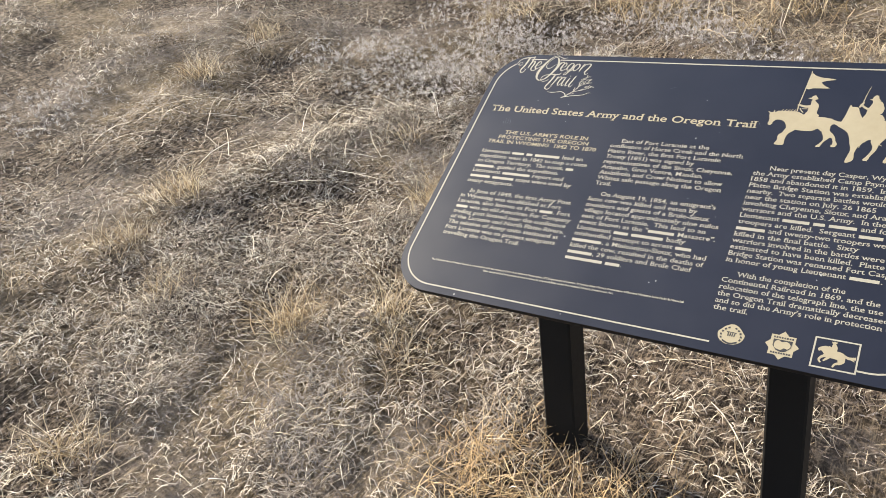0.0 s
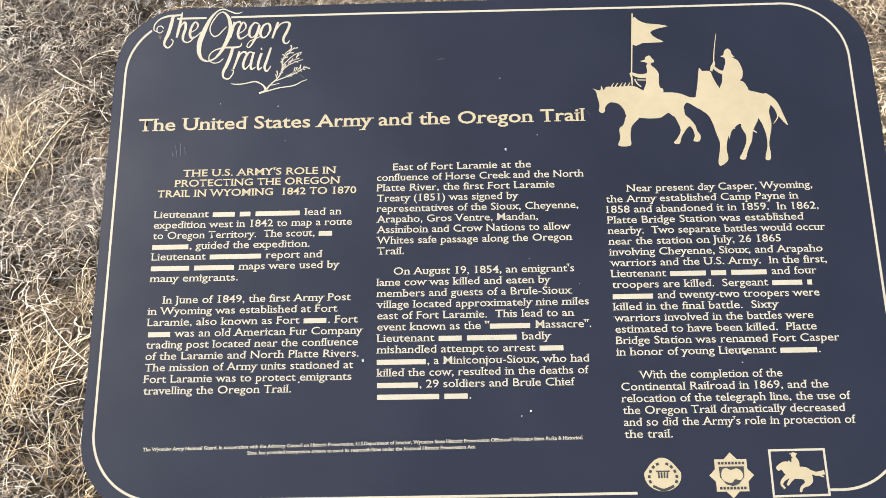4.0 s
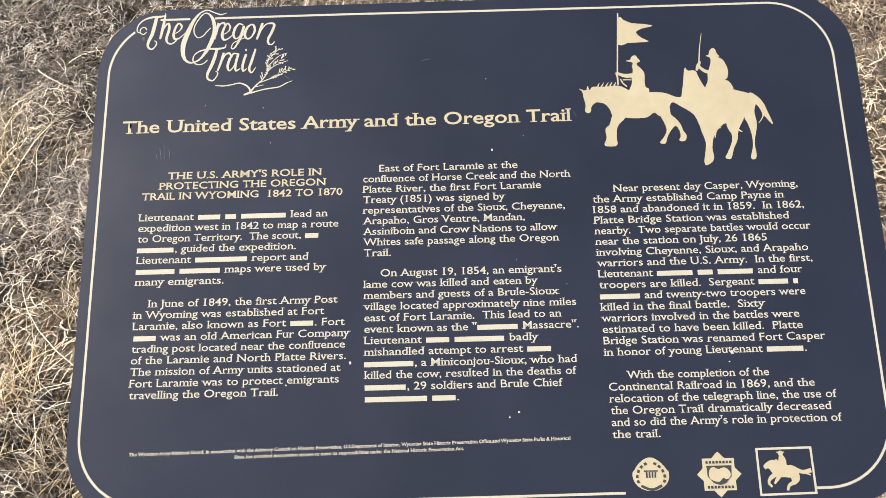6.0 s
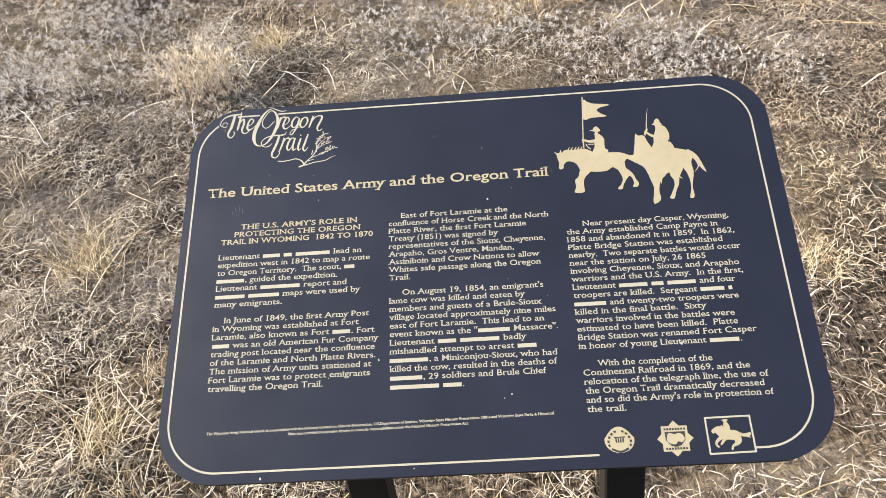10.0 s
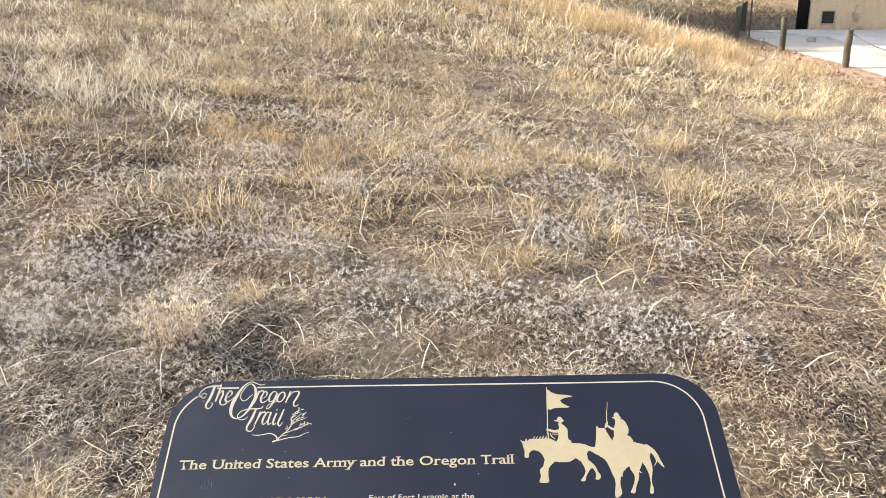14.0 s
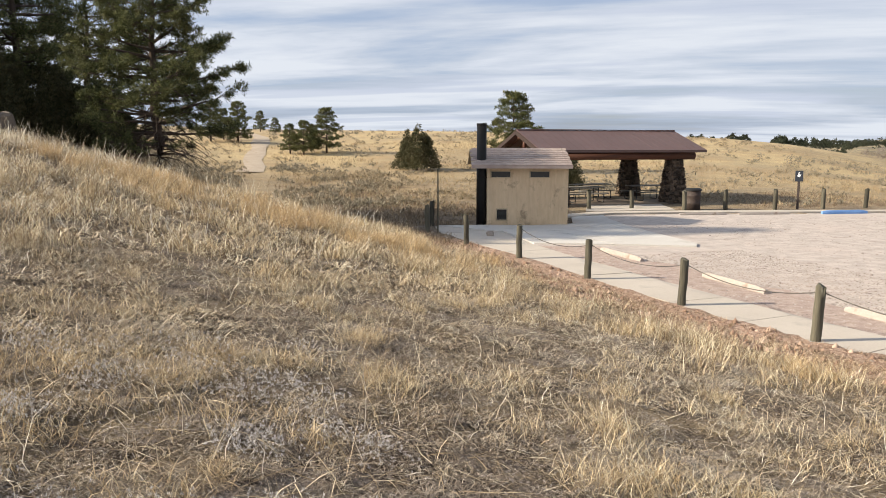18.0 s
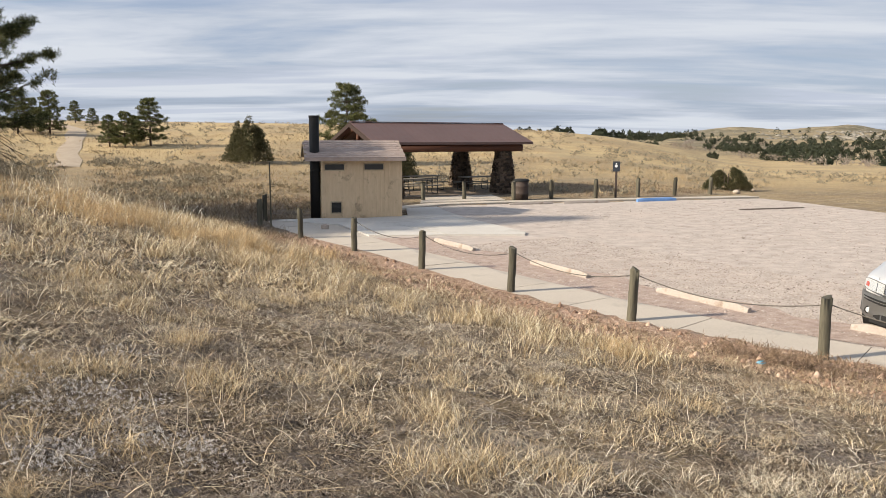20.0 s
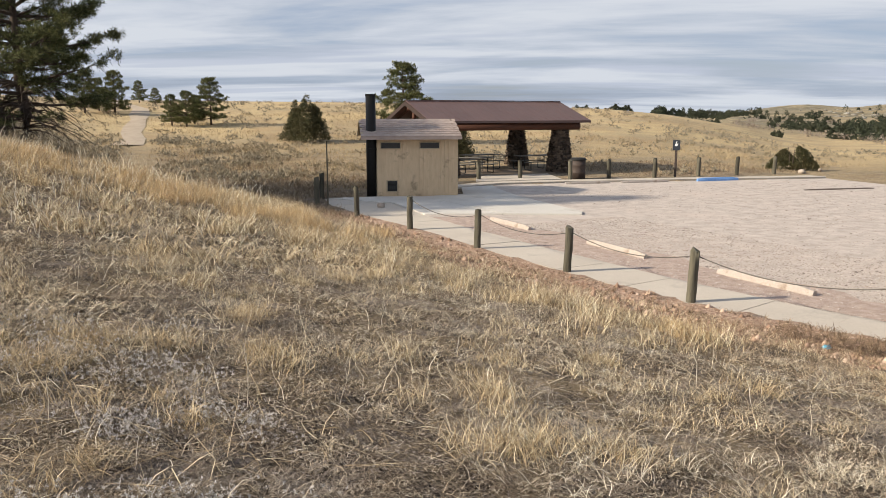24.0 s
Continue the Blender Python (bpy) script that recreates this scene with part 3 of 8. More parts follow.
TOILET = pose(15.2, 25.72, 0, 0, 0, -20.0)


def build_toilet():
    """Local frame: the front wall runs along -x from the origin, y goes back."""
    wide, deep, high = 3.06, 2.9, 2.24
    t = thing("toilet_building", TOILET, "small tan board-clad toilet building with a shingle roof", "toilet building")
    w = 0.12
    for name, size, at in (("wall", (wide, w, high), (-wide / 2, w / 2, high / 2)), ("wall", (wide, w, high), (-wide / 2, deep - w / 2, high / 2)),
                           ("wall", (w, deep - 2 * w - 0.004, high), (-w / 2, deep / 2, high / 2)), ("wall", (w, deep - 2 * w - 0.004, high), (-wide + w / 2, deep / 2, high / 2))):
        part(name, box((size[0], size[1], size[2] + 0.2), (at[0], at[1], at[2] - 0.1)), TOILET_WALL, t)
    # battens of the board cladding
    n = 19
    for k in range(n + 1):
        part("batten", box((0.035, 0.014, high - 0.02), (-0.02 - k * (wide - 0.04) / n, -0.006, high / 2 + 0.02), 0.003), TOILET_WALL, t)
    for x in (-2.55, -1.08):
        win = part("window", box((0.78, 0.05, 0.27), (x, -0.006, 1.93), 0.006), TAN_TRIM, t, "narrow dark window strip under the eaves")
        part("pane", box((0.70, 0.02, 0.20), (x, -0.034, 1.93)), DARK_GLASS, win)
    vent = part("vent", box((0.44, 0.05, 0.46), (-2.5, -0.01, 0.42), 0.006), TAN_TRIM, t, "dark louvred vent low in the wall")
    part("backing", box((0.36, 0.012, 0.38), (-2.5, -0.036, 0.42)), DARK_GLASS, vent)
    for k in range(8):
        part("slat", box((0.36, 0.03, 0.006), (-2.5, -0.042, 0.26 + k * 0.045), turn=pose(0, 0, 0, 40)), BLACK, vent)
    # gable roof: the ridge runs along x
    left, right, ridge_y, eave, peak = 0.60, 0.10, 1.45, 2.27, 2.87
    half = ridge_y + 0.35
    rise = math.degrees(math.atan2(peak - eave, half))
    for sign, base in ((1, 0), (-1, 180)):
        roof = part("roof", box((wide + left + right, math.hypot(half, peak - eave), 0.06), (-wide / 2 + (right - left) / 2, ridge_y - sign * half / 2, (eave + peak) / 2 - 0.03), turn=pose(0, 0, 0, sign * rise)), TAN_TRIM, t, "shingle-covered roof slope")
        if sign == 1:
            slope = math.hypot(half, peak - eave)
            rows = 8
            for r in range(rows):
                f = (r + 0.5) / rows
                cols = 17
                for c in range(cols):
                    step = (wide + left + right) / cols
                    x = -wide - left + (c + 0.5) * step + (0.08 if r % 2 else -0.04)
                    x = min(max(x, -wide - left + step / 2), right - step / 2)
                    at = (x, ridge_y - half + f * half, eave + f * (peak - eave) + 0.022)
                    part("shingle", box((step * 0.985, slope / rows * 1.25, 0.022), at, turn=pose(0, 0, 0, rise - 3)), SHINGLE, roof)
    part("fascia", box((wide + left + right, 0.03, 0.13), (-wide / 2 + (right - left) / 2, -0.36, 2.225)), SHINGLE, t, "weathered fascia board")
    for s in (0, 1):
        x = -0.06 if s == 0 else -wide + 0.06
        bm = bmesh.new()
        vs = [bm.verts.new(c) for c in ((x - 0.05, 0.0, high), (x - 0.05, deep, high), (x - 0.05, ridge_y, peak - 0.06), (x + 0.05, 0.0, high), (x + 0.05, deep, high), (x + 0.05, ridge_y, peak - 0.06))]
        for f in ((0, 1, 2), (3, 5, 4), (0, 3, 4, 1), (1, 4, 5, 2), (2, 5, 3, 0)):
            bm.faces.new([vs[i] for i in f])
        part("gable", bm, TOILET_WALL, t)
    pipe = part("vent_pipe", tube([(-wide - 0.2, 0.25, 0.0), (-wide - 0.2, 0.25, 3.82)], 0.185, 20, caps=True), BLACK, t, "tall black vent pipe beside the wall", True)
    part("collar", tube([(-wide - 0.2, 0.25, 3.74), (-wide - 0.2, 0.25, 3.825)], 0.195, 20), BLACK, pipe)
    part("bracket", box((0.36, 0.03, 0.04), (-wide - 0.18, 0.06, 1.8)), BLACK, pipe)


build_toilet()

# ---- picnic shelter ----
ROOF_METAL = material("brown_metal_roof", (0.088, 0.050, 0.043), (0.14, 0.083, 0.073), scale=3, blotch=0.6, rough=0.5, metal=0.0, bump=0.05)
LOG = material("red_brown_log", (0.05, 0.017, 0.009), (0.12, 0.043, 0.023), scale=14, blotch=3, rough=0.7, bump=0.4, depth=0.01, stretch=(0.15, 1, 1))
STONE = material("brown_fieldstone", (0.035, 0.025, 0.018), (0.15, 0.108, 0.075), scale=7, blotch=2, rough=0.92, bump=0.7, depth=0.02, varied=0.5)
MORTAR = material("grey_mortar", (0.085, 0.068, 0.053), (0.15, 0.122, 0.096), scale=20, rough=0.95, bump=0.4)
RAKE = material("dark_brown_rake_board", (0.018, 0.009, 0.006), (0.038, 0.019, 0.013), scale=14, blotch=3, rough=0.85, bump=0.2)
PACKED_EARTH = material("trodden_brown_earth", (0.14, 0.10, 0.07), (0.30, 0.23, 0.165), scale=12, blotch=1.2, rough=0.95, bump=0.5, depth=0.02)
SHELTER = pose(17.88, 35.8, 0.12, 0, 0, -4.0)


def build_shelter():
    """Local frame: the ridge runs along x from 0 to 9, y goes back from the ridge."""
    length, half, eave, peak = 9.0, 3.0, 2.6, 3.57
    t = thing("picnic_shelter", SHELTER, "open picnic shelter with a brown metal roof on stone pillars", "picnic shelter")
    slope = math.hypot(half, peak - eave)
    rise = math.degrees(math.atan2(peak - eave, half))
    for sign in (1, -1):
        roof = part("roof", box((length, slope, 0.09), (length / 2, -sign * half / 2, (eave + peak) / 2), turn=pose(0, 0, 0, sign * rise)), ROOF_METAL, t, "brown standing-seam metal roof slope")
        for k in range(23):
            x = 0.02 + k * (length - 0.04) / 22
            part("seam", box((0.03, slope - 0.02, 0.012), (x, -sign * half / 2, (eave + peak) / 2 + 0.049), turn=pose(0, 0, 0, sign * rise)), ROOF_METAL, roof)
        part("rake", box((0.05, slope, 0.2), (-0.03, -sign * half / 2, (eave + peak) / 2 - 0.08), turn=pose(0, 0, 0, sign * rise)), RAKE, roof)
        part("fascia", box((length, 0.04, 0.09), (length / 2, -sign * (half + 0.01), eave - 0.025)), ROOF_METAL, roof)
        beam = part("log_beam", tube([(0.4, -sign * (half - 0.5), eave - 0.24), (length - 0.4, -sign * (half - 0.5), eave - 0.24)], 0.2, 14), LOG, t, "thick red-brown log beam", True)
        for k in range(12):
            x = 0.5 + k * (length - 1.0) / 11
            part("rafter", tube([(x, -sign * (half - 0.1), eave - 0.03), (x, 0, peak - 0.12)], 0.06, 8), LOG, beam)
    part("ridge_cap", box((length, 0.2, 0.04), (length / 2, 0, peak + 0.07), 0.01), ROOF_METAL, t)
    part("ridge_beam", tube([(0.1, 0, peak - 0.3), (length - 0.1, 0, peak - 0.3)], 0.13, 12), LOG, t, "", True)
    for x in (0.45, length - 0.9):
        part("tie_beam", tube([(x, -half + 0.5, eave - 0.1), (x, half - 0.5, eave - 0.1)], 0.15, 12), LOG, t, "", True)
        part("king_post", tube([(x, 0, eave - 0.1), (x, 0, peak - 0.3)], 0.1, 10), LOG, t, "", True)
    for x in (1.2, length - 1.35):
        for y in (-half + 0.75, half - 0.75):
            build_pillar(t, x, y, eave - 0.3)
    floor = part("floor_slab", box((length - 0.6, 2 * half - 0.6, 0.2), (length / 2, 0, -0.09), 0.02), PACKED_EARTH, t)


def build_pillar(t, px, py, high):
    core = bmesh.new()
    rings = []
    for z, r in ((-0.2, 0.50), (0.0, 0.50), (high * 0.35, 0.42), (high * 0.7, 0.33), (high, 0.29)):
        rings.append([core.verts.new((px + r * cx, py + r * cy, z)) for cx, cy in ((-1, -1), (1, -1), (1, 1), (-1, 1))])
    for a, b in zip(rings, rings[1:]):
        for k in range(4):
            core.faces.new((a[k], a[(k + 1) % 4], b[(k + 1) % 4], b[k]))
    core.faces.new(rings[-1])
    pillar = part("pillar", core, MORTAR, t, "tapered pillar of brown fieldstone")
    rng = random.Random(int(px * 10 + py))
    z = 0.02
    while z < high - 0.1:
        h = rng.uniform(0.07, 0.15)
        f = z / high
        r = 0.50 + (0.29 - 0.50) * min(1, f * 1.08)
        for side in range(4):
            x = -r
            while x < r - 0.05:
                w = min(rng.uniform(0.08, 0.26), r - x)
                bm = box((w - 0.015, 0.14, h - 0.015), (0, 0, 0), 0.035)
                for v in bm.verts:
                    v.co += Vector((rng.uniform(-1, 1), rng.uniform(-1, 1), rng.uniform(-1, 1))) * 0.04
                m = pose(px, py, z + h / 2, 0, 0, side * 90) @ pose(x + w / 2, -r + 0.01 - rng.uniform(0, 0.03), 0, -8, rng.uniform(-9, 9))
                bmesh.ops.transform(bm, matrix=m, verts=bm.verts)
                part("stone", bm, STONE, pillar)
                x += w
        z += h


build_shelter()

# ---- interpretive sign ----
PANEL_BLACK = material("satin_black_panel", (0.0062, 0.0078, 0.0162), (0.0115, 0.0140, 0.0275), scale=5, blotch=1.6, rough=0.36, bump=0.05, depth=0.0006)
EDGE_BLACK = material("black_panel_edge", (0.006, 0.006, 0.007), (0.014, 0.014, 0.015), scale=40, rough=0.6, bump=0.2, depth=0.001)
LEG_BLACK = material("black_powder_coat", (0.004, 0.004, 0.004), (0.010, 0.0095, 0.009), scale=120, blotch=8, rough=0.7, bump=0.15, depth=0.0005)
for m in (LEG_BLACK, EDGE_BLACK):
    m.node_tree.nodes["Principled BSDF"].inputs["Specular IOR Level"].default_value = 0.2
CREAM = material("cream_lettering", (0.345, 0.29, 0.18), (0.41, 0.352, 0.23), scale=60, blotch=9, rough=0.6, bump=0.0)
CREAM_PALE = material("pale_cream_lettering", (0.36, 0.33, 0.25), (0.425, 0.392, 0.308), scale=60, blotch=9, rough=0.6, bump=0.0)
PANEL_W, PANEL_H, PANEL_T = 0.9144, 0.6096, 0.011
# local frame: x to the panel's right, y up its slope, z out of its face
SIGN_AT = Matrix.Translation((-0.002, 0, 2.234)) @ Matrix(((1.0, 0.0078, 0.016, 0), (0.0, 0.885, -0.465, 0), (-0.018, 0.465, 0.885, 0), (0, 0, 0, 1)))
SIGN_AT = Matrix.Translation(SIGN_AT.translation) @ SIGN_AT.to_quaternion().to_matrix().to_4x4()
SIGN_FOOT = on_ground(0.02, -0.18)
sign = thing("interpretive_sign", Matrix.Translation((0.02, -0.18, SIGN_FOOT)), "black sloped interpretive panel with cream lettering on two black posts", "sign")
TO_SIGN = sign.matrix_world.inverted() @ SIGN_AT


def rounded(half_w, half_h, radius, steps=14):
    out = []
    for cx, cy, a0 in ((half_w - radius, half_h - radius, 0), (-half_w + radius, half_h - radius, 90), (-half_w + radius, -half_h + radius, 180), (half_w - radius, -half_h + radius, 270)):
        for k in range(steps + 1):
            a = radians(a0 + 90 * k / steps)
            out.append((cx + radius * math.cos(a), cy + radius * math.sin(a)))
    return out


def build_panel():
    bm = prism(rounded(PANEL_W / 2, PANEL_H / 2, 0.083), -PANEL_T, 0.0)
    edges = [e for e in bm.edges if abs(e.verts[0].co.z - e.verts[1].co.z) < 1e-6]
    bmesh.ops.bevel(bm, geom=edges, offset=0.0014, segments=2, affect="EDGES", profile=0.5)
    for v in bm.verts:
        # the plate was cut a few millimetres off centre
        v.co.y *= 0.983 if v.co.y > 0 else 0.997
        v.co.x *= 0.991 if v.co.x < 0 else 1.011
    me = bpy.data.meshes.new("panel")
    bm.to_mesh(me)
    bm.free()
    me.materials.append(PANEL_BLACK)
    me.materials.append(EDGE_BLACK)
    for poly in me.polygons:
        poly.material_index = 0 if poly.normal.z > 0.9 else 1
    panel = part("panel", me, None, sign, "satin black panel with rounded corners")
    panel.matrix_local = TO_SIGN
    return panel


panel = build_panel()


def build_sign_legs():
    lean = 0.086
    for x in (-0.236, 0.221):
        # the posts lean a little back from the reader
        low = on_ground(x, -0.05) - SIGN_FOOT - 0.25
        high = 2.234 - 0.018 * x - 0.016 - SIGN_FOOT
        bm = box((0.071, 0.071, high - low), (0, 0, (high + low) / 2), 0.004)
        for v in bm.verts:
            if v.co.z > (high + low) / 2:
                v.co.z += v.co.y * 0.525 - 0.004
            v.co.y += (v.co.z - (2.0 - SIGN_FOOT)) * lean + 0.18
            v.co.x += x - 0.02
        leg = part("post", bm, LEG_BLACK, sign, "square black steel post")
        plate = part("mounting_plate", box((0.12, 0.30, 0.006), (x, 0.02, -PANEL_T - 0.0045), 0.001), LEG_BLACK, sign)
        plate.matrix_local = TO_SIGN
        for sx, sy in ((-0.045, 0.12), (0.045, 0.12), (-0.045, -0.08), (0.045, -0.08)):
            bolt = part("bolt", tube([(x + sx, sy, -PANEL_T - 0.016), (x + sx, sy, -PANEL_T - 0.0075)], 0.006, 6), LEG_BLACK, sign)
            bolt.matrix_local = TO_SIGN


build_sign_legs()
LAYER = 0.0001


def print_on(name, bm, mat=None, label=""):
    ob = part(name, bm, mat or CREAM, panel, label)
    return ob


def letters(text, size, bold):
    """The flat mesh of a line of writing in the built-in font, with its foot line along x from 0."""
    curve = bpy.data.curves.new("line", "FONT")
    curve.body, curve.size, curve.offset, curve.resolution_u = text, size, bold * size, 3
    ob = bpy.data.objects.new("line", curve)
    scene.collection.objects.link(ob)
    me = bpy.data.meshes.new_from_object(ob)
    bpy.data.objects.remove(ob)
    bpy.data.curves.remove(curve)
    return me


def span(text, size, bold):
    me = letters(text, size, bold)
    xs = [v.co.x for v in me.vertices]
    bpy.data.meshes.remove(me)
    return (min(xs), max(xs)) if xs else (0.0, 0.0)


def add_serifs(bm, size):
    """Slab serifs: a short thin bar across the flat end of every upright stroke."""
    ends = []
    for e in bm.edges:
        if len(e.link_faces) != 1:
            continue
        a, b = e.verts[0], e.verts[1]
        wide = abs(a.co.x - b.co.x)
        if abs(a.co.y - b.co.y) > 0.004 * size or not 0.05 * size < wide < 0.19 * size:
            continue
        # both flanks must run the same way from this end, as those of an upright stroke do
        flanks = []
        for v in (a, b):
            for f in v.link_edges:
                if f is not e and len(f.link_faces) == 1:
                    flanks.append(f.other_vert(v).co - v.co)
        if len(flanks) != 2 or min(abs(d.y) for d in flanks) < 0.12 * size or flanks[0].y * flanks[1].y < 0:
            continue
        if abs(flanks[0].x / flanks[0].y - flanks[1].x / flanks[1].y) > 0.08:
            continue
        ends.append((min(a.co.x, b.co.x), max(a.co.x, b.co.x), a.co.y, 1 if flanks[0].y > 0 else -1))
    for x0, x1, y, way in ends:
        over, tall = 0.075 * size, 0.05 * size
        quad = [(x0 - over, y), (x1 + over, y), (x1 + over, y + way * tall), (x0 - over, y + way * tall)]
        bm.faces.new([bm.verts.new((px, py, 0.00004)) for px, py in (quad if way > 0 else quad[::-1])])


def write(text, x0, x1, y, size, bold=0.012, mat=None, rise=0.0, name="text_line", serif=True):
    """A line of writing from x0 to x1 (millimetres on the panel); what stands in braces becomes a plain bar."""
    plain = text.replace("{", "").replace("}", "")
    lo, hi = span(plain, size, bold)
    fit = (x1 - x0) / 1000 / (hi - lo)
    bm = bmesh.new()
    done, rest = "", text
    stop = span("|", size, bold)

    def start_of(prefix):
        return span(prefix + "|", size, bold)[1] - stop[1] if prefix else 0.0

    while rest:
        bar = rest[0] == "{"
        cut = rest.find("}" if bar else "{")
        chunk = rest[1:cut] if bar else (rest if cut < 0 else rest[:cut])
        rest = rest[cut + 1:] if bar else ("" if cut < 0 else rest[cut:])
        at = start_of(done)
        done += chunk
        if bar:
            # one plain bar for each word
            before = done[:len(done) - len(chunk)]
            for word in chunk.split(" "):
                a = start_of(before)
                before += word
                b = start_of(before)
                before += " "
                if word:
                    quad = [bm.verts.new(c) for c in ((a + 0.03 * size, 0, 0), (b - 0.08 * size, 0, 0), (b - 0.08 * size, size * 0.46, 0), (a + 0.03 * size, size * 0.46, 0))]
                    bm.faces.new(quad)
        elif chunk.strip():
            me = letters(chunk, size, bold)
            for v in me.vertices:
                v.co.x += at
            bm.from_mesh(me)
            bpy.data.meshes.remove(me)
    if serif:
        add_serifs(bm, size)
    for v in bm.verts:
        along = (v.co.x - lo) * fit
        v.co = Vector((x0 / 1000 + along, y / 1000 + v.co.y + rise * along, LAYER + v.co.z))
    return print_on(name, bm, mat or CREAM_PALE)


def column(x0, y0, step, first, lines, lean=0.008, out=(2.2, 2.2)):
    """Lines of writing one below the other; the whole column leans a little with its depth on the panel."""
    for i, (x1, text) in enumerate(lines):
        y = y0 - i * step
        slip = lean * (70 - y)
        write(text, (first if i == 0 else x0) + out[0] + slip, x1 + out[1] + slip, y, 0.0123, 0.004)


write("The United States Army and the Oregon Trail", -418, 116, 137, 0.0225, 0.012, CREAM)
for text, x0, x1, y in (("THE U.S. ARMY'S ROLE IN", -360, -179, 78), ("PROTECTING THE OREGON", -369, -174, 65.5), ("TRAIL IN WYOMING  1842 TO 1870", -389, -154, 53)):
    write(text, x0, x1, y, 0.0122, 0.012, CREAM)
column(-393.5, 27.5, 12.7, -393.5, [(-175, "Lieutenant {John C. Fremont} lead an"), (-162, "expedition west in 1842 to map a route"), (-184, "to Oregon Territory.  The scout, {Kit}"), (-211, "{Carson}, guided the expedition."), (-197, "Lieutenant {Fremont's} report and"), (-177, "{Charles Preuss's} maps were used by"), (-293, "many emigrants.")], 0.012, (2.2, 2.9))
column(-393.5, -74, 12.75, -377, [(-163, "In June of 1849, the first Army Post"), (-178, "in Wyoming was established at Fort"), (-155, "Laramie, also known as Fort {John}. Fort"), (-150, "{John} was an old American Fur Company"), (-155, "trading post located near the confluence"), (-154, "of the Laramie and North Platte Rivers."), (-160, "The mission of Army units stationed at"), (-162, "Fort Laramie was to protect emigrants"), (-229, "travelling the Oregon Trail.")], 0.012, (2.2, 2.6))
column(-132, 80, 12.7, -113, [(49, "East of Fort Laramie at the"), (109, "confluence of Horse Creek and the North"), (75, "Platte River, the first Fort Laramie"), (32, "Treaty (1851) was signed by"), (101, "representatives of the Sioux, Cheyenne,"), (54, "Arapaho, Gros Ventre, Mandan,"), (90, "Assiniboin and Crow Nations to allow"), (91, "Whites safe passage along the Oregon"), (-101, "Trail.")])
column(-132, -45.5, 12.75, -113, [(92, "On August 19, 1854, an emigrant's"), (64, "lame cow was killed and eaten by"), (87, "members and guests of a Brule-Sioux"), (106, "village located approximately nine miles"), (88, "east of Fort Laramie.  This lead to an"), (107, "event known as the \"{Grattan} Massacre\"."), (61, "Lieutenant {John Grattan's} badly"), (75, "mishandled attempt to arrest {High}"), (102, "{Forehead}, a Miniconjou-Sioux, who had"), (101, "killed the cow, resulted in the deaths of"), (85, "{Grattan}, 29 soldiers and Brule Chief"), (-29, "{Conquering Bear}.")])
column(134, 47.5, 12.6, 159, [(372, "Near present day Casper, Wyoming,"), (354, "the Army established Camp Payne in"), (376, "1858 and abandoned it in 1859.  In 1862,"), (357, "Platte Bridge Station was established"), (380, "nearby.  Two separate battles would occur"), (329, "near the station on July, 26 1865"), (374, "involving Cheyenne, Sioux, and Arapaho"), (377, "warriors and the U.S. Army.  In the first,"), (364, "Lieutenant {Caspar W. Collins} and four"), (358, "troopers are killed.  Sergeant {Amos J.}"), (364, "{Custard} and twenty-two troopers were"), (317, "killed in the final battle.  Sixty"), (354, "warriors involved in the battles were"), (356, "estimated to have been killed.  Platte"), (379, "Bridge Station was renamed Fort Casper"), (357, "in honor of young Lieutenant {Collins}.")], 0.006, (1.8, 0.8))
column(136, -167, 12.6, 157, [(313, "With the completion of the"), (361, "Continental Railroad in 1869, and the"), (383, "relocation of the telegraph line, the use of"), (375, "the Oregon Trail dramatically decreased"), (385, "and so did the Army's role in protection of"), (189, "the trail.")], 0.005, (2.0, 0.5))
write("The Wyoming Army National Guard, in cooperation with the Advisory Council on Historic Preservation, U.S.Department of Interior, Wyoming State Historic Preservation Office,and Wyoming State Parks & Historical", -384, 94, -237, 0.0052, 0.02, rise=0.0135)
write("Sites, has provided interpretive signage to meet its responsibilities under the National Historic Preservation Act.", -269, -21, -242, 0.0052, 0.02, rise=0.0135)

STACK = [0]


def ribbon(bm, pts, widths, smooth=10):
    """A flat ribbon with round ends through points (millimetres), of the given widths."""
    STACK[0] += 1
    lift = LAYER + 0.000004 * (STACK[0] % 30)
    P = [Vector((x, y)) for x, y in pts]
    if isinstance(widths, (int, float)):
        widths = [widths] * len(P)
    line, wide = [], []
    for i in range(len(P) - 1):
        a, b, c, d = P[max(i - 1, 0)], P[i], P[i + 1], P[min(i + 2, len(P) - 1)]
        for k in range(smooth):
            u = k / smooth
            line.append(0.5 * (2 * b + (c - a) * u + (2 * a - 5 * b + 4 * c - d) * u * u + (3 * b - a - 3 * c + d) * u ** 3))
            wide.append(widths[i] + (widths[i + 1] - widths[i]) * u)
    line.append(P[-1])
    wide.append(widths[-1])
    left, right = [], []
    for i, (p, w) in enumerate(zip(line, wide)):
        t = (line[min(i + 1, len(line) - 1)] - line[max(i - 1, 0)]).normalized()
        n = Vector((-t.y, t.x)) * w / 2
        left.append(bm.verts.new(((p.x + n.x) / 1000, (p.y + n.y) / 1000, lift + 0.000001 * i)))
        right.append(bm.verts.new(((p.x - n.x) / 1000, (p.y - n.y) / 1000, lift + 0.000001 * i)))
    for i in range(len(line) - 1):
        bm.faces.new((right[i], right[i + 1], left[i + 1], left[i]))
    return bm


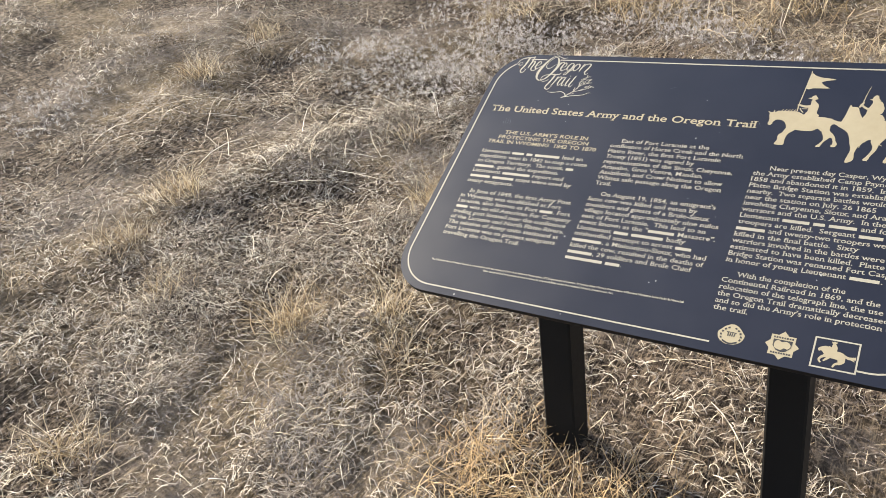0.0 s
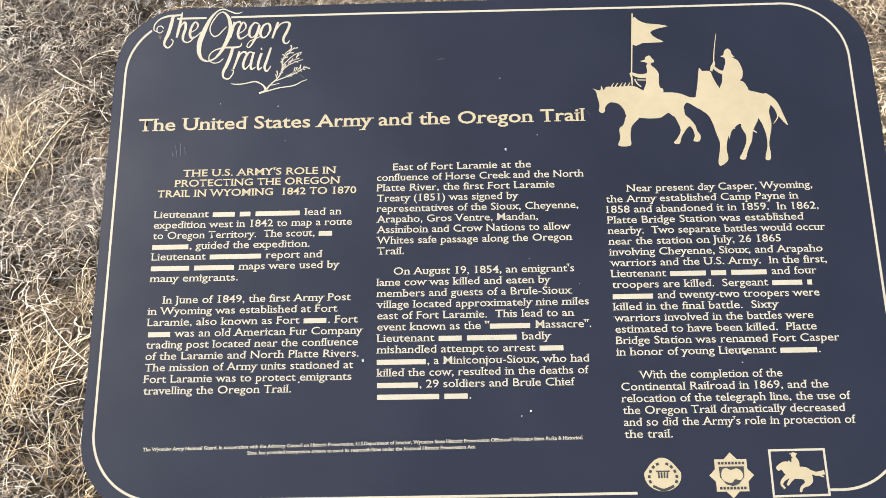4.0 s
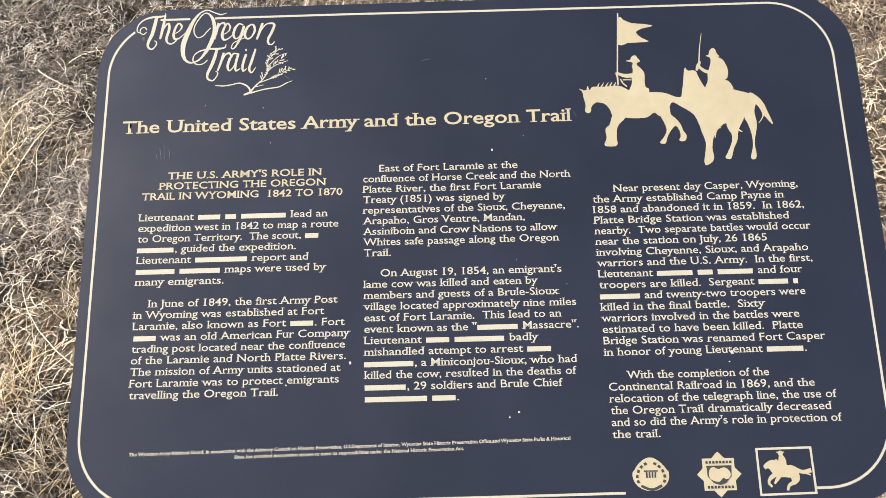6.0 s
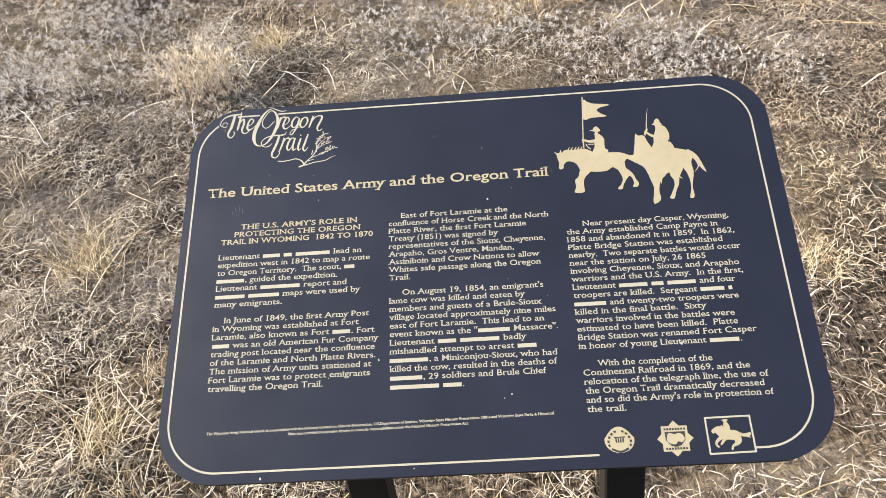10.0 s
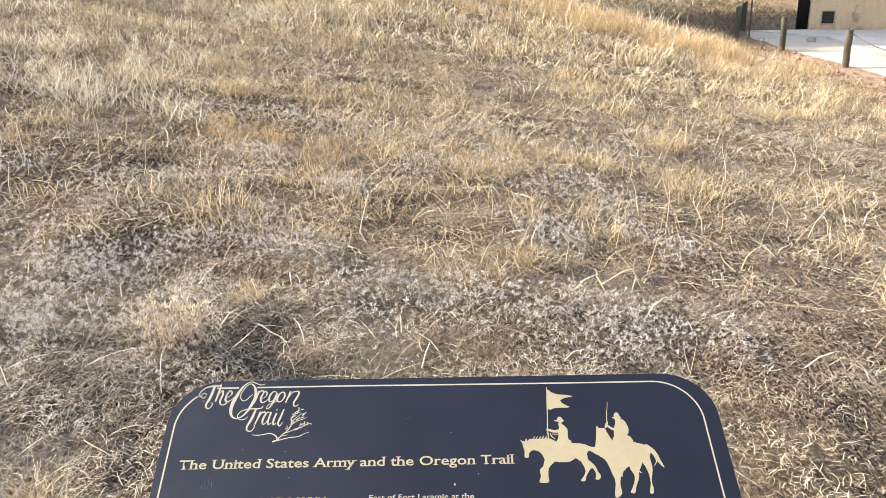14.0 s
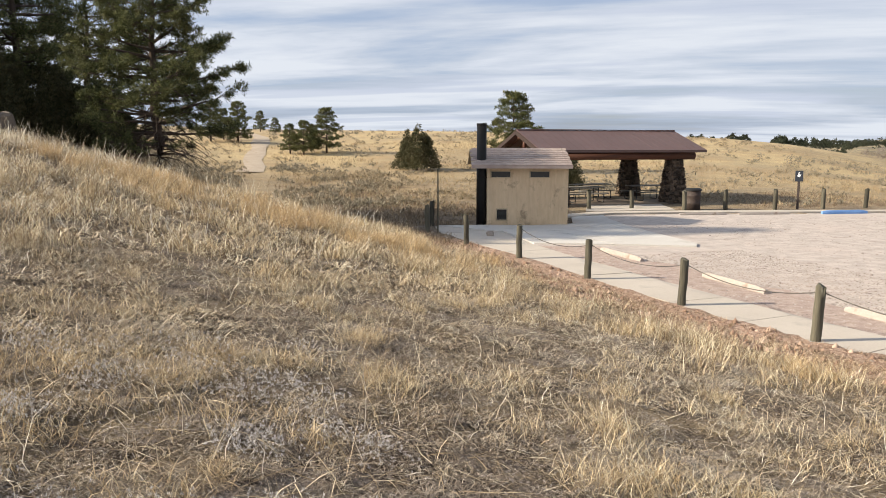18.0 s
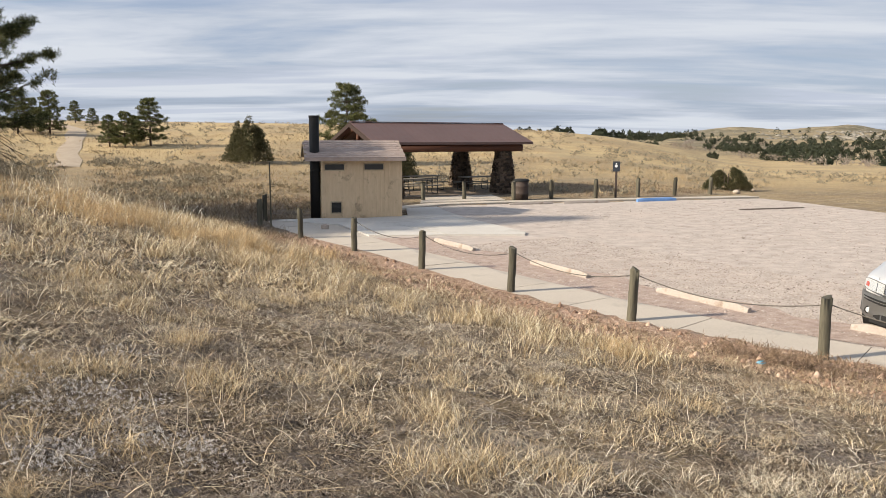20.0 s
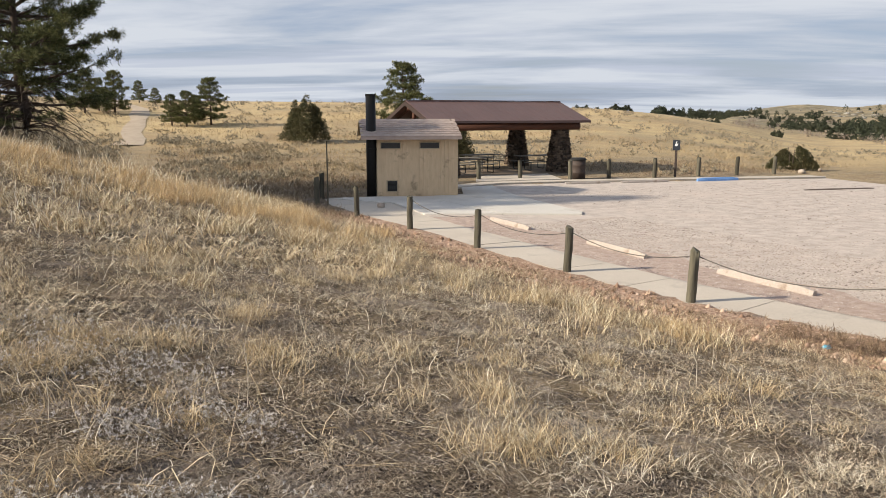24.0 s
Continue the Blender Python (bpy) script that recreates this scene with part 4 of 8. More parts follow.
def stroke(bm, pts, widths, smooth=10):
    return ribbon(bm, pts, [0.9 * w for w in ([widths] * len(pts) if isinstance(widths, (int, float)) else widths)], smooth)


def blob(bm, cx, cy, rx, ry, turn=0.0, n=28):
    STACK[0] += 1
    a = radians(turn)
    vs = []
    for k in range(n):
        u, v = rx * math.cos(2 * math.pi * k / n), ry * math.sin(2 * math.pi * k / n)
        vs.append(bm.verts.new(((cx + u * math.cos(a) - v * math.sin(a)) / 1000, (cy + u * math.sin(a) + v * math.cos(a)) / 1000, LAYER + 0.000004 * (STACK[0] % 30))))
    bm.faces.new(vs)
    return bm


def shape(bm, pts):
    STACK[0] += 1
    bm.faces.new([bm.verts.new((x / 1000, y / 1000, LAYER + 0.000004 * (STACK[0] % 30))) for x, y in pts])
    return bm


def build_border():
    """A thin pale rule round the panel, open at the emblem and over the three badges."""
    r, x0, x1, y0, y1 = 74, -440, 436.5, -289, 286

    def arc(cx, cy, a0, a1, n=28):
        return [(cx + r * math.cos(radians(a0 + (a1 - a0) * k / n)), cy + r * math.sin(radians(a0 + (a1 - a0) * k / n))) for k in range(n + 1)]

    bm = bmesh.new()
    stroke(bm, arc(x0 + r, y1 - r, 128, 180) + [(x0, 100), (x0, -100)] + arc(x0 + r, y0 + r, 180, 270) + [(-200, y0 + 0.5), (0, y0 + 1), (149, y0 + 2)], 3.0, 1)
    stroke(bm, [(350, y0 + 3), (358, y0 + 3)] + arc(x1 - r, y0 + 3 + r, 270, 360) + [(x1, -100), (x1, 100)] + arc(x1 - r, y1 - 2 - r, 0, 90) + [(200, y1 - 2), (0, y1 - 1), (-150, y1), (-313, y1)], 3.0, 1)
    stroke(bm, [(-381, 286), (-344, 286)], 3.0, 2)
    print_on("border_rule", bm, CREAM_PALE)


def outline(bm, pts, smooth=4):
    """A filled shape inside a closed, softly curved line."""
    P = [Vector(p) for p in pts]
    n, line = len(P), []
    for i in range(n):
        a, b, c, d = P[i - 1], P[i], P[(i + 1) % n], P[(i + 2) % n]
        for k in range(smooth):
            u = k / smooth
            line.append(b.lerp(c, u) + 0.5 * (u * (1 - u)) * ((1 - u) * ((c - a) - 2 * (c - b)) - u * ((d - b) - 2 * (c - b))))
    return shape(bm, [tuple(p) for p in line])


def build_emblem():
    """The trail's name in flowing script with a sprig beneath."""
    bm = bmesh.new()
    # T h e
    stroke(bm, [(-397, 273), (-400, 276.5), (-404.5, 275), (-405, 269.5), (-401, 267), (-397.5, 270)], 1.4)
    stroke(bm, [(-404.5, 269), (-409, 271.5), (-408, 279.5), (-401.5, 286.5), (-391.5, 290), (-382.5, 290.5), (-376, 291.5), (-375, 295)], [1.2, 1.6, 1.8, 2.2, 3.2, 3.2, 2.2, 1.0])
    stroke(bm, [(-386, 290), (-388, 277.5), (-390.5, 266), (-394, 257), (-394.5, 250.5), (-390, 246.5), (-385.5, 250), (-384, 255.5), (-387, 258)], [4.2, 5.0, 5.0, 4.0, 3.0, 2.2, 1.8, 1.6, 1.2])
    stroke(bm, [(-375, 293), (-376.5, 281), (-378.5, 268.5), (-380, 260)], [2.0, 3.8, 3.8, 2.6])
    stroke(bm, [(-378.5, 267.5), (-374.5, 277.5), (-370.5, 280.5), (-369.5, 272.5), (-372, 262), (-371, 255.5), (-366, 253), (-360.5, 256.5), (-359, 261)], [1.2, 2.0, 3.2, 3.8, 3.6, 2.4, 2.0, 1.8, 1.2])
    stroke(bm, [(-363.5, 266), (-356.5, 270.5), (-354, 276.5), (-358, 280.5), (-362, 274), (-363.5, 264.5), (-361, 259), (-355.5, 261), (-349.5, 267)], [1.2, 1.5, 2.6, 2.2, 3.2, 3.8, 3.0, 1.8, 1.2])
    # O with its swashes
    stroke(bm, [(-299, 293), (-306, 291), (-314.5, 294), (-323, 297.5), (-331.5, 294), (-339.5, 283.5), (-346, 267.5), (-350.5, 252.5), (-350.5, 239), (-346.5, 230), (-340, 226.5)], [0.8, 2.0, 1.8, 1.8, 2.2, 4.2, 6.6, 7.0, 5.6, 3.4, 2.2])
    stroke(bm, [(-340, 226.5), (-330.5, 230.5), (-322.5, 241), (-316, 256), (-313, 269.5), (-315.5, 284), (-321, 292), (-326.5, 293), (-332.5, 286.5), (-338, 275.5), (-338, 266.5), (-333.5, 260.5), (-327.5, 262), (-322.5, 268), (-318, 273)], [2.0, 2.6, 4.4, 5.8, 5.6, 4.4, 2.4, 1.6, 1.6, 1.6, 1.6, 1.6, 1.6, 1.6, 1.2])
    # r e g o n
    stroke(bm, [(-308.5, 279.5), (-310.5, 269), (-313, 257.5)], [3.0, 3.6, 2.6])
    stroke(bm, [(-311.5, 266.5), (-307, 277), (-302, 279.5), (-300.5, 276)], [1.2, 2.2, 3.0, 2.0])
    stroke(bm, [(-303, 263), (-296, 267.5), (-294, 274), (-297.5, 278.5), (-301.5, 272), (-303.5, 263), (-301, 256.5), (-295.5, 258), (-290, 263)], [1.2, 1.5, 2.6, 2.2, 3.2, 3.8, 3.0, 1.8, 1.2])
    stroke(bm, [(-278, 275.5), (-283, 277.5), (-288, 271), (-289.5, 262.5), (-286.5, 257.5), (-281.5, 261), (-277, 274), (-280, 260.5), (-285, 249), (-289, 244), (-291.5, 246), (-288.5, 252), (-281.5, 255.5), (-275, 258.5)], [1.6, 2.2, 3.6, 3.6, 2.2, 1.6, 3.0, 3.6, 2.6, 1.8, 1.4, 1.4, 1.4, 1.0])
    stroke(bm, [(-267, 276.5), (-272.5, 272.5), (-275.5, 263), (-272.5, 257), (-267.5, 259), (-263.5, 267), (-264.5, 274), (-268, 276.5)], [1.8, 3.2, 3.8, 2.4, 1.8, 3.2, 3.2, 1.8])
    stroke(bm, [(-254, 277.5), (-257, 267), (-260.5, 255.5)], [3.2, 3.6, 2.6])
    stroke(bm, [(-257.5, 264), (-251, 274.5), (-244, 277), (-239.5, 274.5), (-242.5, 264.5), (-246.5, 255.5), (-245.5, 249), (-241.5, 248.5), (-238.5, 252)], [1.2, 1.8, 2.4, 3.4, 3.8, 3.4, 2.4, 1.8, 1.2])
    # T r a i l
    stroke(bm, [(-320, 230), (-325.5, 225), (-332.5, 224.5), (-337.5, 228.5), (-337, 235.5), (-331, 241.5), (-319, 244.5), (-306.5, 244.5), (-299.5, 246), (-298, 250.5)], [1.2, 1.6, 1.6, 1.6, 1.6, 1.8, 2.6, 3.0, 2.0, 1.0])
    stroke(bm, [(-309, 244), (-311.5, 232.5), (-315.5, 220.5), (-319, 212), (-318.5, 205), (-312.5, 202.5), (-308, 207.5), (-306.5, 212.5), (-309.5, 214.5)], [3.6, 4.6, 4.6, 3.6, 2.6, 2.0, 1.6, 1.4, 1.0])
    stroke(bm, [(-300.5, 239), (-303.5, 226), (-307, 215)], [3.0, 3.4, 2.4])
    stroke(bm, [(-303.5, 224.5), (-298.5, 236), (-293.5, 238), (-291.5, 234.5)], [1.2, 2.2, 3.0, 2.0])
    stroke(bm, [(-283, 236.5), (-288, 237.5), (-292.5, 231), (-295, 221), (-293, 215), (-289, 218), (-285, 226), (-282.5, 237.5), (-285.5, 222), (-284.5, 214.5), (-279.5, 217.5)], [1.6, 2.2, 3.6, 3.6, 2.2, 1.6, 2.0, 3.2, 3.6, 2.4, 1.2])
    stroke(bm, [(-273, 236), (-276.5, 222.5), (-276, 214), (-271.5, 217)], [3.2, 3.6, 2.4, 1.2])
    stroke(bm, [(-274, 241.5), (-272.5, 242)], 3.4, 2)
    stroke(bm, [(-261.5, 243), (-265.5, 228), (-268.5, 217), (-265.5, 211.5), (-260.5, 218.5)], [2.6, 3.6, 3.4, 2.2, 1.0])
    # swash and sprig
    stroke(bm, [(-309, 196), (-300.5, 195), (-290.5, 196), (-280, 198), (-272, 195), (-267.5, 190.5), (-266, 185)], [1.0, 1.8, 1.6, 1.8, 2.0, 2.4, 2.6])
    stroke(bm, [(-274, 182.5), (-268.5, 184.5), (-263.5, 186.5)], [2.2, 3.2, 1.4], 3)
    stroke(bm, [(-266.5, 184.5), (-249.5, 189), (-232, 191.5), (-222.5, 196.5), (-215.5, 199)], [2.0, 1.6, 1.6, 1.2, 0.7])
    stroke(bm, [(-267, 185), (-260, 194), (-251.5, 202.5), (-246.5, 212.5), (-247, 223.5), (-242.5, 237)], [2.4, 2.0, 1.6, 1.3, 1.1, 0.7])
    stroke(bm, [(-261, 192.5), (-249.5, 195)], [1.4, 0.7], 3)
    stroke(bm, [(-255.5, 198), (-243.5, 202.5), (-231, 207.5), (-217, 216.5)], [1.6, 1.3, 1.1, 0.7])
    stroke(bm, [(-247.5, 211), (-239.5, 218.5), (-231, 222.5), (-221.5, 226)], [1.3, 1.1, 1.0, 0.7])
    stroke(bm, [(-246.5, 218.5), (-238, 227.5), (-231.5, 233), (-223, 236)], [1.2, 1.1, 1.0, 0.7])
    stroke(bm, [(-246, 226.5), (-239.5, 235), (-232, 243)], [1.1, 1.0, 0.7])
    rng = random.Random(8)
    for (ax, ay), (bx, by), n in (((-248, 213), (-242, 238), 10), ((-242, 205), (-217, 216), 13), ((-239, 220), (-223, 234), 9), ((-241, 234), (-233, 242), 5), ((-253, 202), (-245, 220), 6)):
        for k in range(n):
            f = k / n
            x, y = ax + (bx - ax) * f, ay + (by - ay) * f
            a = math.atan2(by - ay, bx - ax) + rng.choice((-1, 1)) * rng.uniform(0.4, 1.1)
            length = rng.uniform(3, 7)
            stroke(bm, [(x, y), (x + length * math.cos(a), y + length * math.sin(a))], [0.8, 1.7], 2)
    print_on("script_emblem", bm, CREAM_PALE, "flowing cream script with a sage sprig")


def build_riders():
    """A plain cream shape: two mounted figures, one with a swallow-tailed flag."""
    bm = bmesh.new()
    stroke(bm, [(182.5, 276), (179.5, 237), (176, 193)], 1.8, 2)
    outline(bm, [(182.5, 270), (189, 266.5), (198.5, 262), (211.5, 260.5), (224.5, 257.5), (211, 254.5), (202.5, 249.5), (209, 242), (217.5, 237), (207, 236), (191.5, 235.5), (179.5, 234)], 2)
    # first mount: trunk and head, forelegs, hind legs, mane
    outline(bm, [(129, 177.5), (132.5, 173.5), (133.5, 167), (135.5, 156.5), (134.5, 148.5), (138, 146), (141.5, 148), (142.5, 154), (148, 159), (154.5, 158.5), (159.5, 156), (164, 149.5), (168, 139.5), (180, 139), (193, 137.5), (207, 138.5), (216, 144), (223, 139), (233, 143), (235, 151.5), (240, 156.5), (254, 148), (255.5, 163), (244.5, 163), (233, 168), (223.5, 170), (210, 170.5), (192.5, 172), (178, 179.5), (166, 179.5), (155, 179), (145.5, 179.5), (141.5, 175.5), (139.5, 181), (137, 175)])
    outline(bm, [(166.5, 142), (162.5, 131), (157, 125), (157.5, 114), (154.5, 105), (162, 103), (169.5, 105), (169.5, 115.5), (172, 128.5), (181.5, 139.5), (175, 147.5)])
    outline(bm, [(223, 140.5), (227.5, 128.5), (228.5, 120.5), (224.5, 112.5), (219.5, 106), (226, 105), (229, 113), (235, 122.5), (240, 126.5), (243.5, 121), (244.5, 114), (242.5, 108), (249, 107.5), (251.5, 114), (248, 120.5), (246, 128), (240.5, 136), (235.5, 141.5), (234, 151.5), (224.5, 150.5)])
    stroke(bm, [(151, 178.5), (154, 184.5)], [2.4, 0.5], 2)
    stroke(bm, [(155.5, 178.5), (159, 184.5)], [2.4, 0.5], 2)
    stroke(bm, [(161, 179), (164.5, 184.5)], [2.4, 0.5], 2)
    stroke(bm, [(166, 179.5), (169, 185)], [2.4, 0.5], 2)
    stroke(bm, [(170.5, 179), (174, 185)], [2.4, 0.5], 2)
    # first figure
    outline(bm, [(187.5, 212), (193, 213.5), (194.5, 217), (199, 219), (201.5, 216), (204.5, 211), (201, 209), (200.5, 206), (205, 201.5), (208.5, 195), (208, 185.5), (208.5, 177.5), (212, 175), (210, 170), (189.5, 171), (192.5, 182), (193, 191), (195, 199), (194.5, 205.5), (196, 208.5), (192.5, 210.5)])
    stroke(bm, [(196, 193), (186, 192.5), (178.5, 195), (175, 197)], [6.5, 5.4, 4.2, 2.4])
    stroke(bm, [(174.5, 197), (176, 191), (176, 180.5)], [2.0, 2.4, 1.6], 4)
    stroke(bm, [(179.5, 188.5), (182, 183), (186.5, 178.5)], [1.6, 1.8, 1.6], 4)
    stroke(bm, [(182.5, 187.5), (192.5, 187)], 1.4, 2)
    # second mount, turned towards the viewer
    outline(bm, [(257.5, 201), (260.5, 197), (267, 197), (270.5, 195), (272.5, 188.5), (276.5, 179), (281, 173), (290.5, 174), (302, 178), (311.5, 171.5), (318, 169), (328, 166), (333.5, 163), (331.5, 152), (324, 138.5), (316, 129), (311, 122), (303, 120.5), (300, 127.5), (294.5, 126), (286.5, 118.5), (272.5, 112), (267.5, 127.5), (262.5, 140), (252.5, 148.5), (249, 154.5), (250, 164), (253.5, 180.5), (255.5, 193.5)])
    outline(bm, [(270.5, 119.5), (273, 105), (271.5, 93.5), (269, 81), (271.5, 76.5), (280.5, 83.5), (280, 97.5), (283, 111.5), (288, 120), (281, 127.5)])
    outline(bm, [(300, 128), (301.5, 119.5), (304, 114), (303.5, 105), (298, 92.5), (294, 85), (300.5, 84), (304.5, 95), (310.5, 107.5), (313, 119.5), (321, 136), (310.5, 138)])
    outline(bm, [(321.5, 137), (324.5, 127), (327.5, 114), (327.5, 99.5), (323.5, 84), (329, 83), (330.5, 91), (330, 103.5), (335, 125), (334, 142.5), (337, 154), (329.5, 160)])
    outline(bm, [(330.5, 166), (338.5, 162), (345.5, 153), (350, 139.5), (354, 125), (346, 134.5), (340.5, 146), (335.5, 152), (328, 151.5)])
    stroke(bm, [(342, 145), (343.5, 136), (337.5, 127)], [2.2, 1.8, 0.6], 4)
    stroke(bm, [(313, 119.5), (317, 116.5)], [2.6, 1.2], 2)
    stroke(bm, [(285.5, 118.5), (284.5, 110)], [3.6, 1.0], 2)
    stroke(bm, [(290, 123), (292.5, 122.5)], [3.0, 1.2], 2)
    # second figure
    outline(bm, [(284, 215.5), (287.5, 217), (289, 222), (293, 225.5), (296.5, 223), (297.5, 218), (300.5, 214.5), (298, 213.5), (303.5, 210), (306.5, 204), (308.5, 195.5), (307, 186.5), (304, 183.5), (308, 181.5), (311, 176.5), (312, 170.5), (301.5, 163), (287, 164), (279.5, 173), (283, 182.5), (284, 192), (287, 201), (289, 207), (288.5, 213)])
    stroke(bm, [(287.5, 193.5), (280.5, 196), (273.5, 202.5)], [6.0, 4.6, 3.4], 4)
    stroke(bm, [(271, 196.5), (273.5, 202.5), (276.5, 208.5)], [2.6, 5.0, 2.0], 4)
    stroke(bm, [(275, 207), (277.5, 225.5), (281.5, 245.5)], [1.8, 1.3, 0.6], 3)
    print_on("rider_silhouette", bm, CREAM, "cream silhouette of two mounted figures with a flag")


DARK_INK = material("dark_badge_ink", (0.02, 0.02, 0.022), (0.035, 0.034, 0.034), scale=40, rough=0.6, bump=0.0)


def build_badges():
    a = bmesh.new()
    shape(a, [(177 + 19.5 * math.sin(t) * (1.0 if math.cos(t) < 0.2 else 1.0 - 0.28 * math.cos(t)), -269 + 18 * math.cos(t) * (1.0 if math.cos(t) > 0 else 0.92)) for t in [2 * math.pi * k / 40 for k in range(40)]])
    badge = print_on("badge", a, CREAM, "rounded triangular cream badge")
    ink = bmesh.new()
    for k in range(11):
        t = -2.0 + k * 0.4
        cx, cy = 177 + 14.5 * math.sin(t) * (1 - 0.12 * math.cos(t)), -270 + 13.5 * math.cos(t)
        if k not in (5,):
            stroke(ink, [(cx - 1.6 * math.cos(t), cy + 1.6 * math.sin(t)), (cx + 1.6 * math.cos(t), cy - 1.6 * math.sin(t))], 3.0, 2)
    stroke(ink, [(166, -280), (177, -284), (188, -280)], 3.0)
    for k in range(4):
        stroke(ink, [(172.5 + 3.2 * k, -266), (172.8 + 2.9 * k, -272)], 2.0, 2)
    stroke(ink, [(170, -265), (184.5, -265)], 1.6, 2)
    for v in ink.verts:
        v.co.z += 0.00015
    part("badge_ink", ink, DARK_INK, badge)
    b = bmesh.new()
    shape(b, [(249.5, -246.5), (273, -270), (249.5, -293.5), (226, -270)])
    shape(b, [(232.5, -253.5), (266.5, -253.5), (266.5, -286.5), (232.5, -286.5)])
    badge = print_on("badge", b, CREAM, "eight-pointed cream badge with a grazing beast")
    ink = bmesh.new()
    for y in (-257.5, -283):
        for k in range(8):
            stroke(ink, [(236 + 3.6 * k, y), (238.4 + 3.6 * k, y)], 3.0, 2)
    shape(ink, [(236.5, -261), (263, -261), (262, -272), (256, -279), (249.5, -281), (243, -279), (237, -272)])
    for v in ink.verts:
        v.co.z += 0.00015
    part("badge_ink", ink, DARK_INK, badge)
    beast = bmesh.new()
    outline(beast, [(238.5, -270), (240, -264.5), (244, -262.5), (249, -264.5), (255, -263), (260, -266), (261.5, -271), (258, -275), (253, -274), (249, -277.5), (243, -276.5), (239.5, -274)])
    for v in beast.verts:
        v.co.z += 0.0003
    part("badge_beast", beast, CREAM, badge)
    c = bmesh.new()
    for p in ([(290.5, -245), (350, -244.5)], [(349, -243.5), (349.5, -291.5)], [(350.5, -291), (290.5, -292)], [(291.5, -293), (291.5, -244)]):
        stroke(c, p, 2.6, 2)
    print_on("badge_frame", c, CREAM_PALE, "square cream frame")
    d = bmesh.new()
    outline(d, [(297, -262.5), (301.5, -258.5), (307, -256.5), (313, -258.5), (318, -262), (327, -262.5), (333, -266), (333.5, -271), (327, -275), (319, -274.5), (311, -274), (306, -270), (302, -265), (299, -266)])
    stroke(d, [(309, -271), (303, -275.5), (301, -280), (304, -284)], [6, 4, 3, 2.4])
    stroke(d, [(313, -273), (309, -278), (307, -281)], [5, 3.4, 2])
    stroke(d, [(327, -271), (327.5, -279), (322, -283), (320, -288)], [9, 5, 3.4, 2.6])
    stroke(d, [(331, -270), (332, -277), (327, -282)], [6, 4, 2])
    stroke(d, [(332, -267), (338, -269.5), (347, -268)], [4, 4.5, 5])
    stroke(d, [(340, -270), (346, -273)], [3, 1], 3)
    stroke(d, [(317.5, -264), (317.5, -257), (316.5, -252.5)], [9.5, 9, 5], 5)
    stroke(d, [(316, -263), (310.5, -256)], [3, 2], 3)
    blob(d, 316.5, -250, 2.6, 2.8)
    stroke(d, [(312.5, -248.8), (320.5, -248.8)], [1.4, 1.4], 2)
    print_on("badge_figure", d, CREAM, "cream silhouette of a galloping mount")


build_border()
build_emblem()
build_riders()
build_badges()
DROPPING = material("chalky_white_speck", (0.26, 0.255, 0.245), (0.5, 0.49, 0.465), scale=200, rough=0.9, bump=0.3)


def build_specks():
    rng = random.Random(3)
    spots = [(18, 194, 1.6), (22, 103, 2.4), (-96, -294, 1.6), (277, -141, 3.0), (273, -151, 1.6), (-144, -142, 2.2), (-304, -299, 2.5), (60, 120, 1.2), (-250, 165, 1.2), (100, -60, 1.0), (30, -205, 1.6), (40, -200, 1.8), (45, -30, 1.0), (-215, -165, 1.5), (0, -120, 1.4), (330, 40, 1.0), (-320, 170, 1.2), (-240, 120, 1.0)]
    bm = bmesh.new()
    for x, y, r in spots:
        pts = []
        for k in range(9):
            a = 2 * math.pi * k / 9
            q = 0.66 * r * rng.uniform(0.3, 1.2)
            pts.append((x + q * math.cos(a), y + 1.3 * q * math.sin(a)))
        shape(bm, pts)
    for v in bm.verts:
        v.co.z += 0.00015
    tagged(print_on("specks", bm, DROPPING), "small chalky white specks", kind="stuff")


build_specks()
SCUFF = material("pale_scuff_marks", (0.045, 0.05, 0.062), (0.09, 0.095, 0.11), scale=300, rough=0.6, bump=0.0)


def build_scuffs():
    """Faint scratches and a rusty chip where the lettering has worn."""
    bm = bmesh.new()
    for x, y, dx, dy in ((-372, 118, 3, -16), (-366, 121, 1, -18), (-361, 116, 2, -12), (-376, 110, 2, -7), (-225, 206, 6, -5), (120, 150, 4, -9), (-60, 220, 12, 3)):
        stroke(bm, [(x, y), (x + dx / 2 + 0.4, y + dy / 2), (x + dx, y + dy)], [0.3, 0.9, 0.3], 3)
    tagged(print_on("scuffs", bm, SCUFF), "faint scratches in the black finish", kind="stuff")
    chip = bmesh.new()
    shape(chip, [(-402.5, 263), (-401.6, 264.2), (-400.6, 263.4), (-399.4, 263.8), (-398.9, 261.6), (-399.6, 260.0), (-399.0, 258.4), (-400.4, 258.0), (-401.2, 259.6), (-402.1, 260.4)])
    print_on("chip", chip, DROPPED, "small rust-brown chip")


DROPPED = material("rust_brown_chip", (0.05, 0.03, 0.022), (0.13, 0.075, 0.05), scale=200, rough=0.9, bump=0.3)
build_scuffs()

# ---- minivan ----
def paint(name, colour, rough=0.3, metal=0.0, coat=0.6):
    m = material(name, tuple(c * 0.94 for c in colour), colour, scale=3, blotch=0.8, rough=rough, metal=metal, bump=0.0)
    m.node_tree.nodes["Principled BSDF"].inputs["Coat Weight"].default_value = coat
    m.node_tree.nodes["Principled BSDF"].inputs["Coat Roughness"].default_value = 0.06
    return m


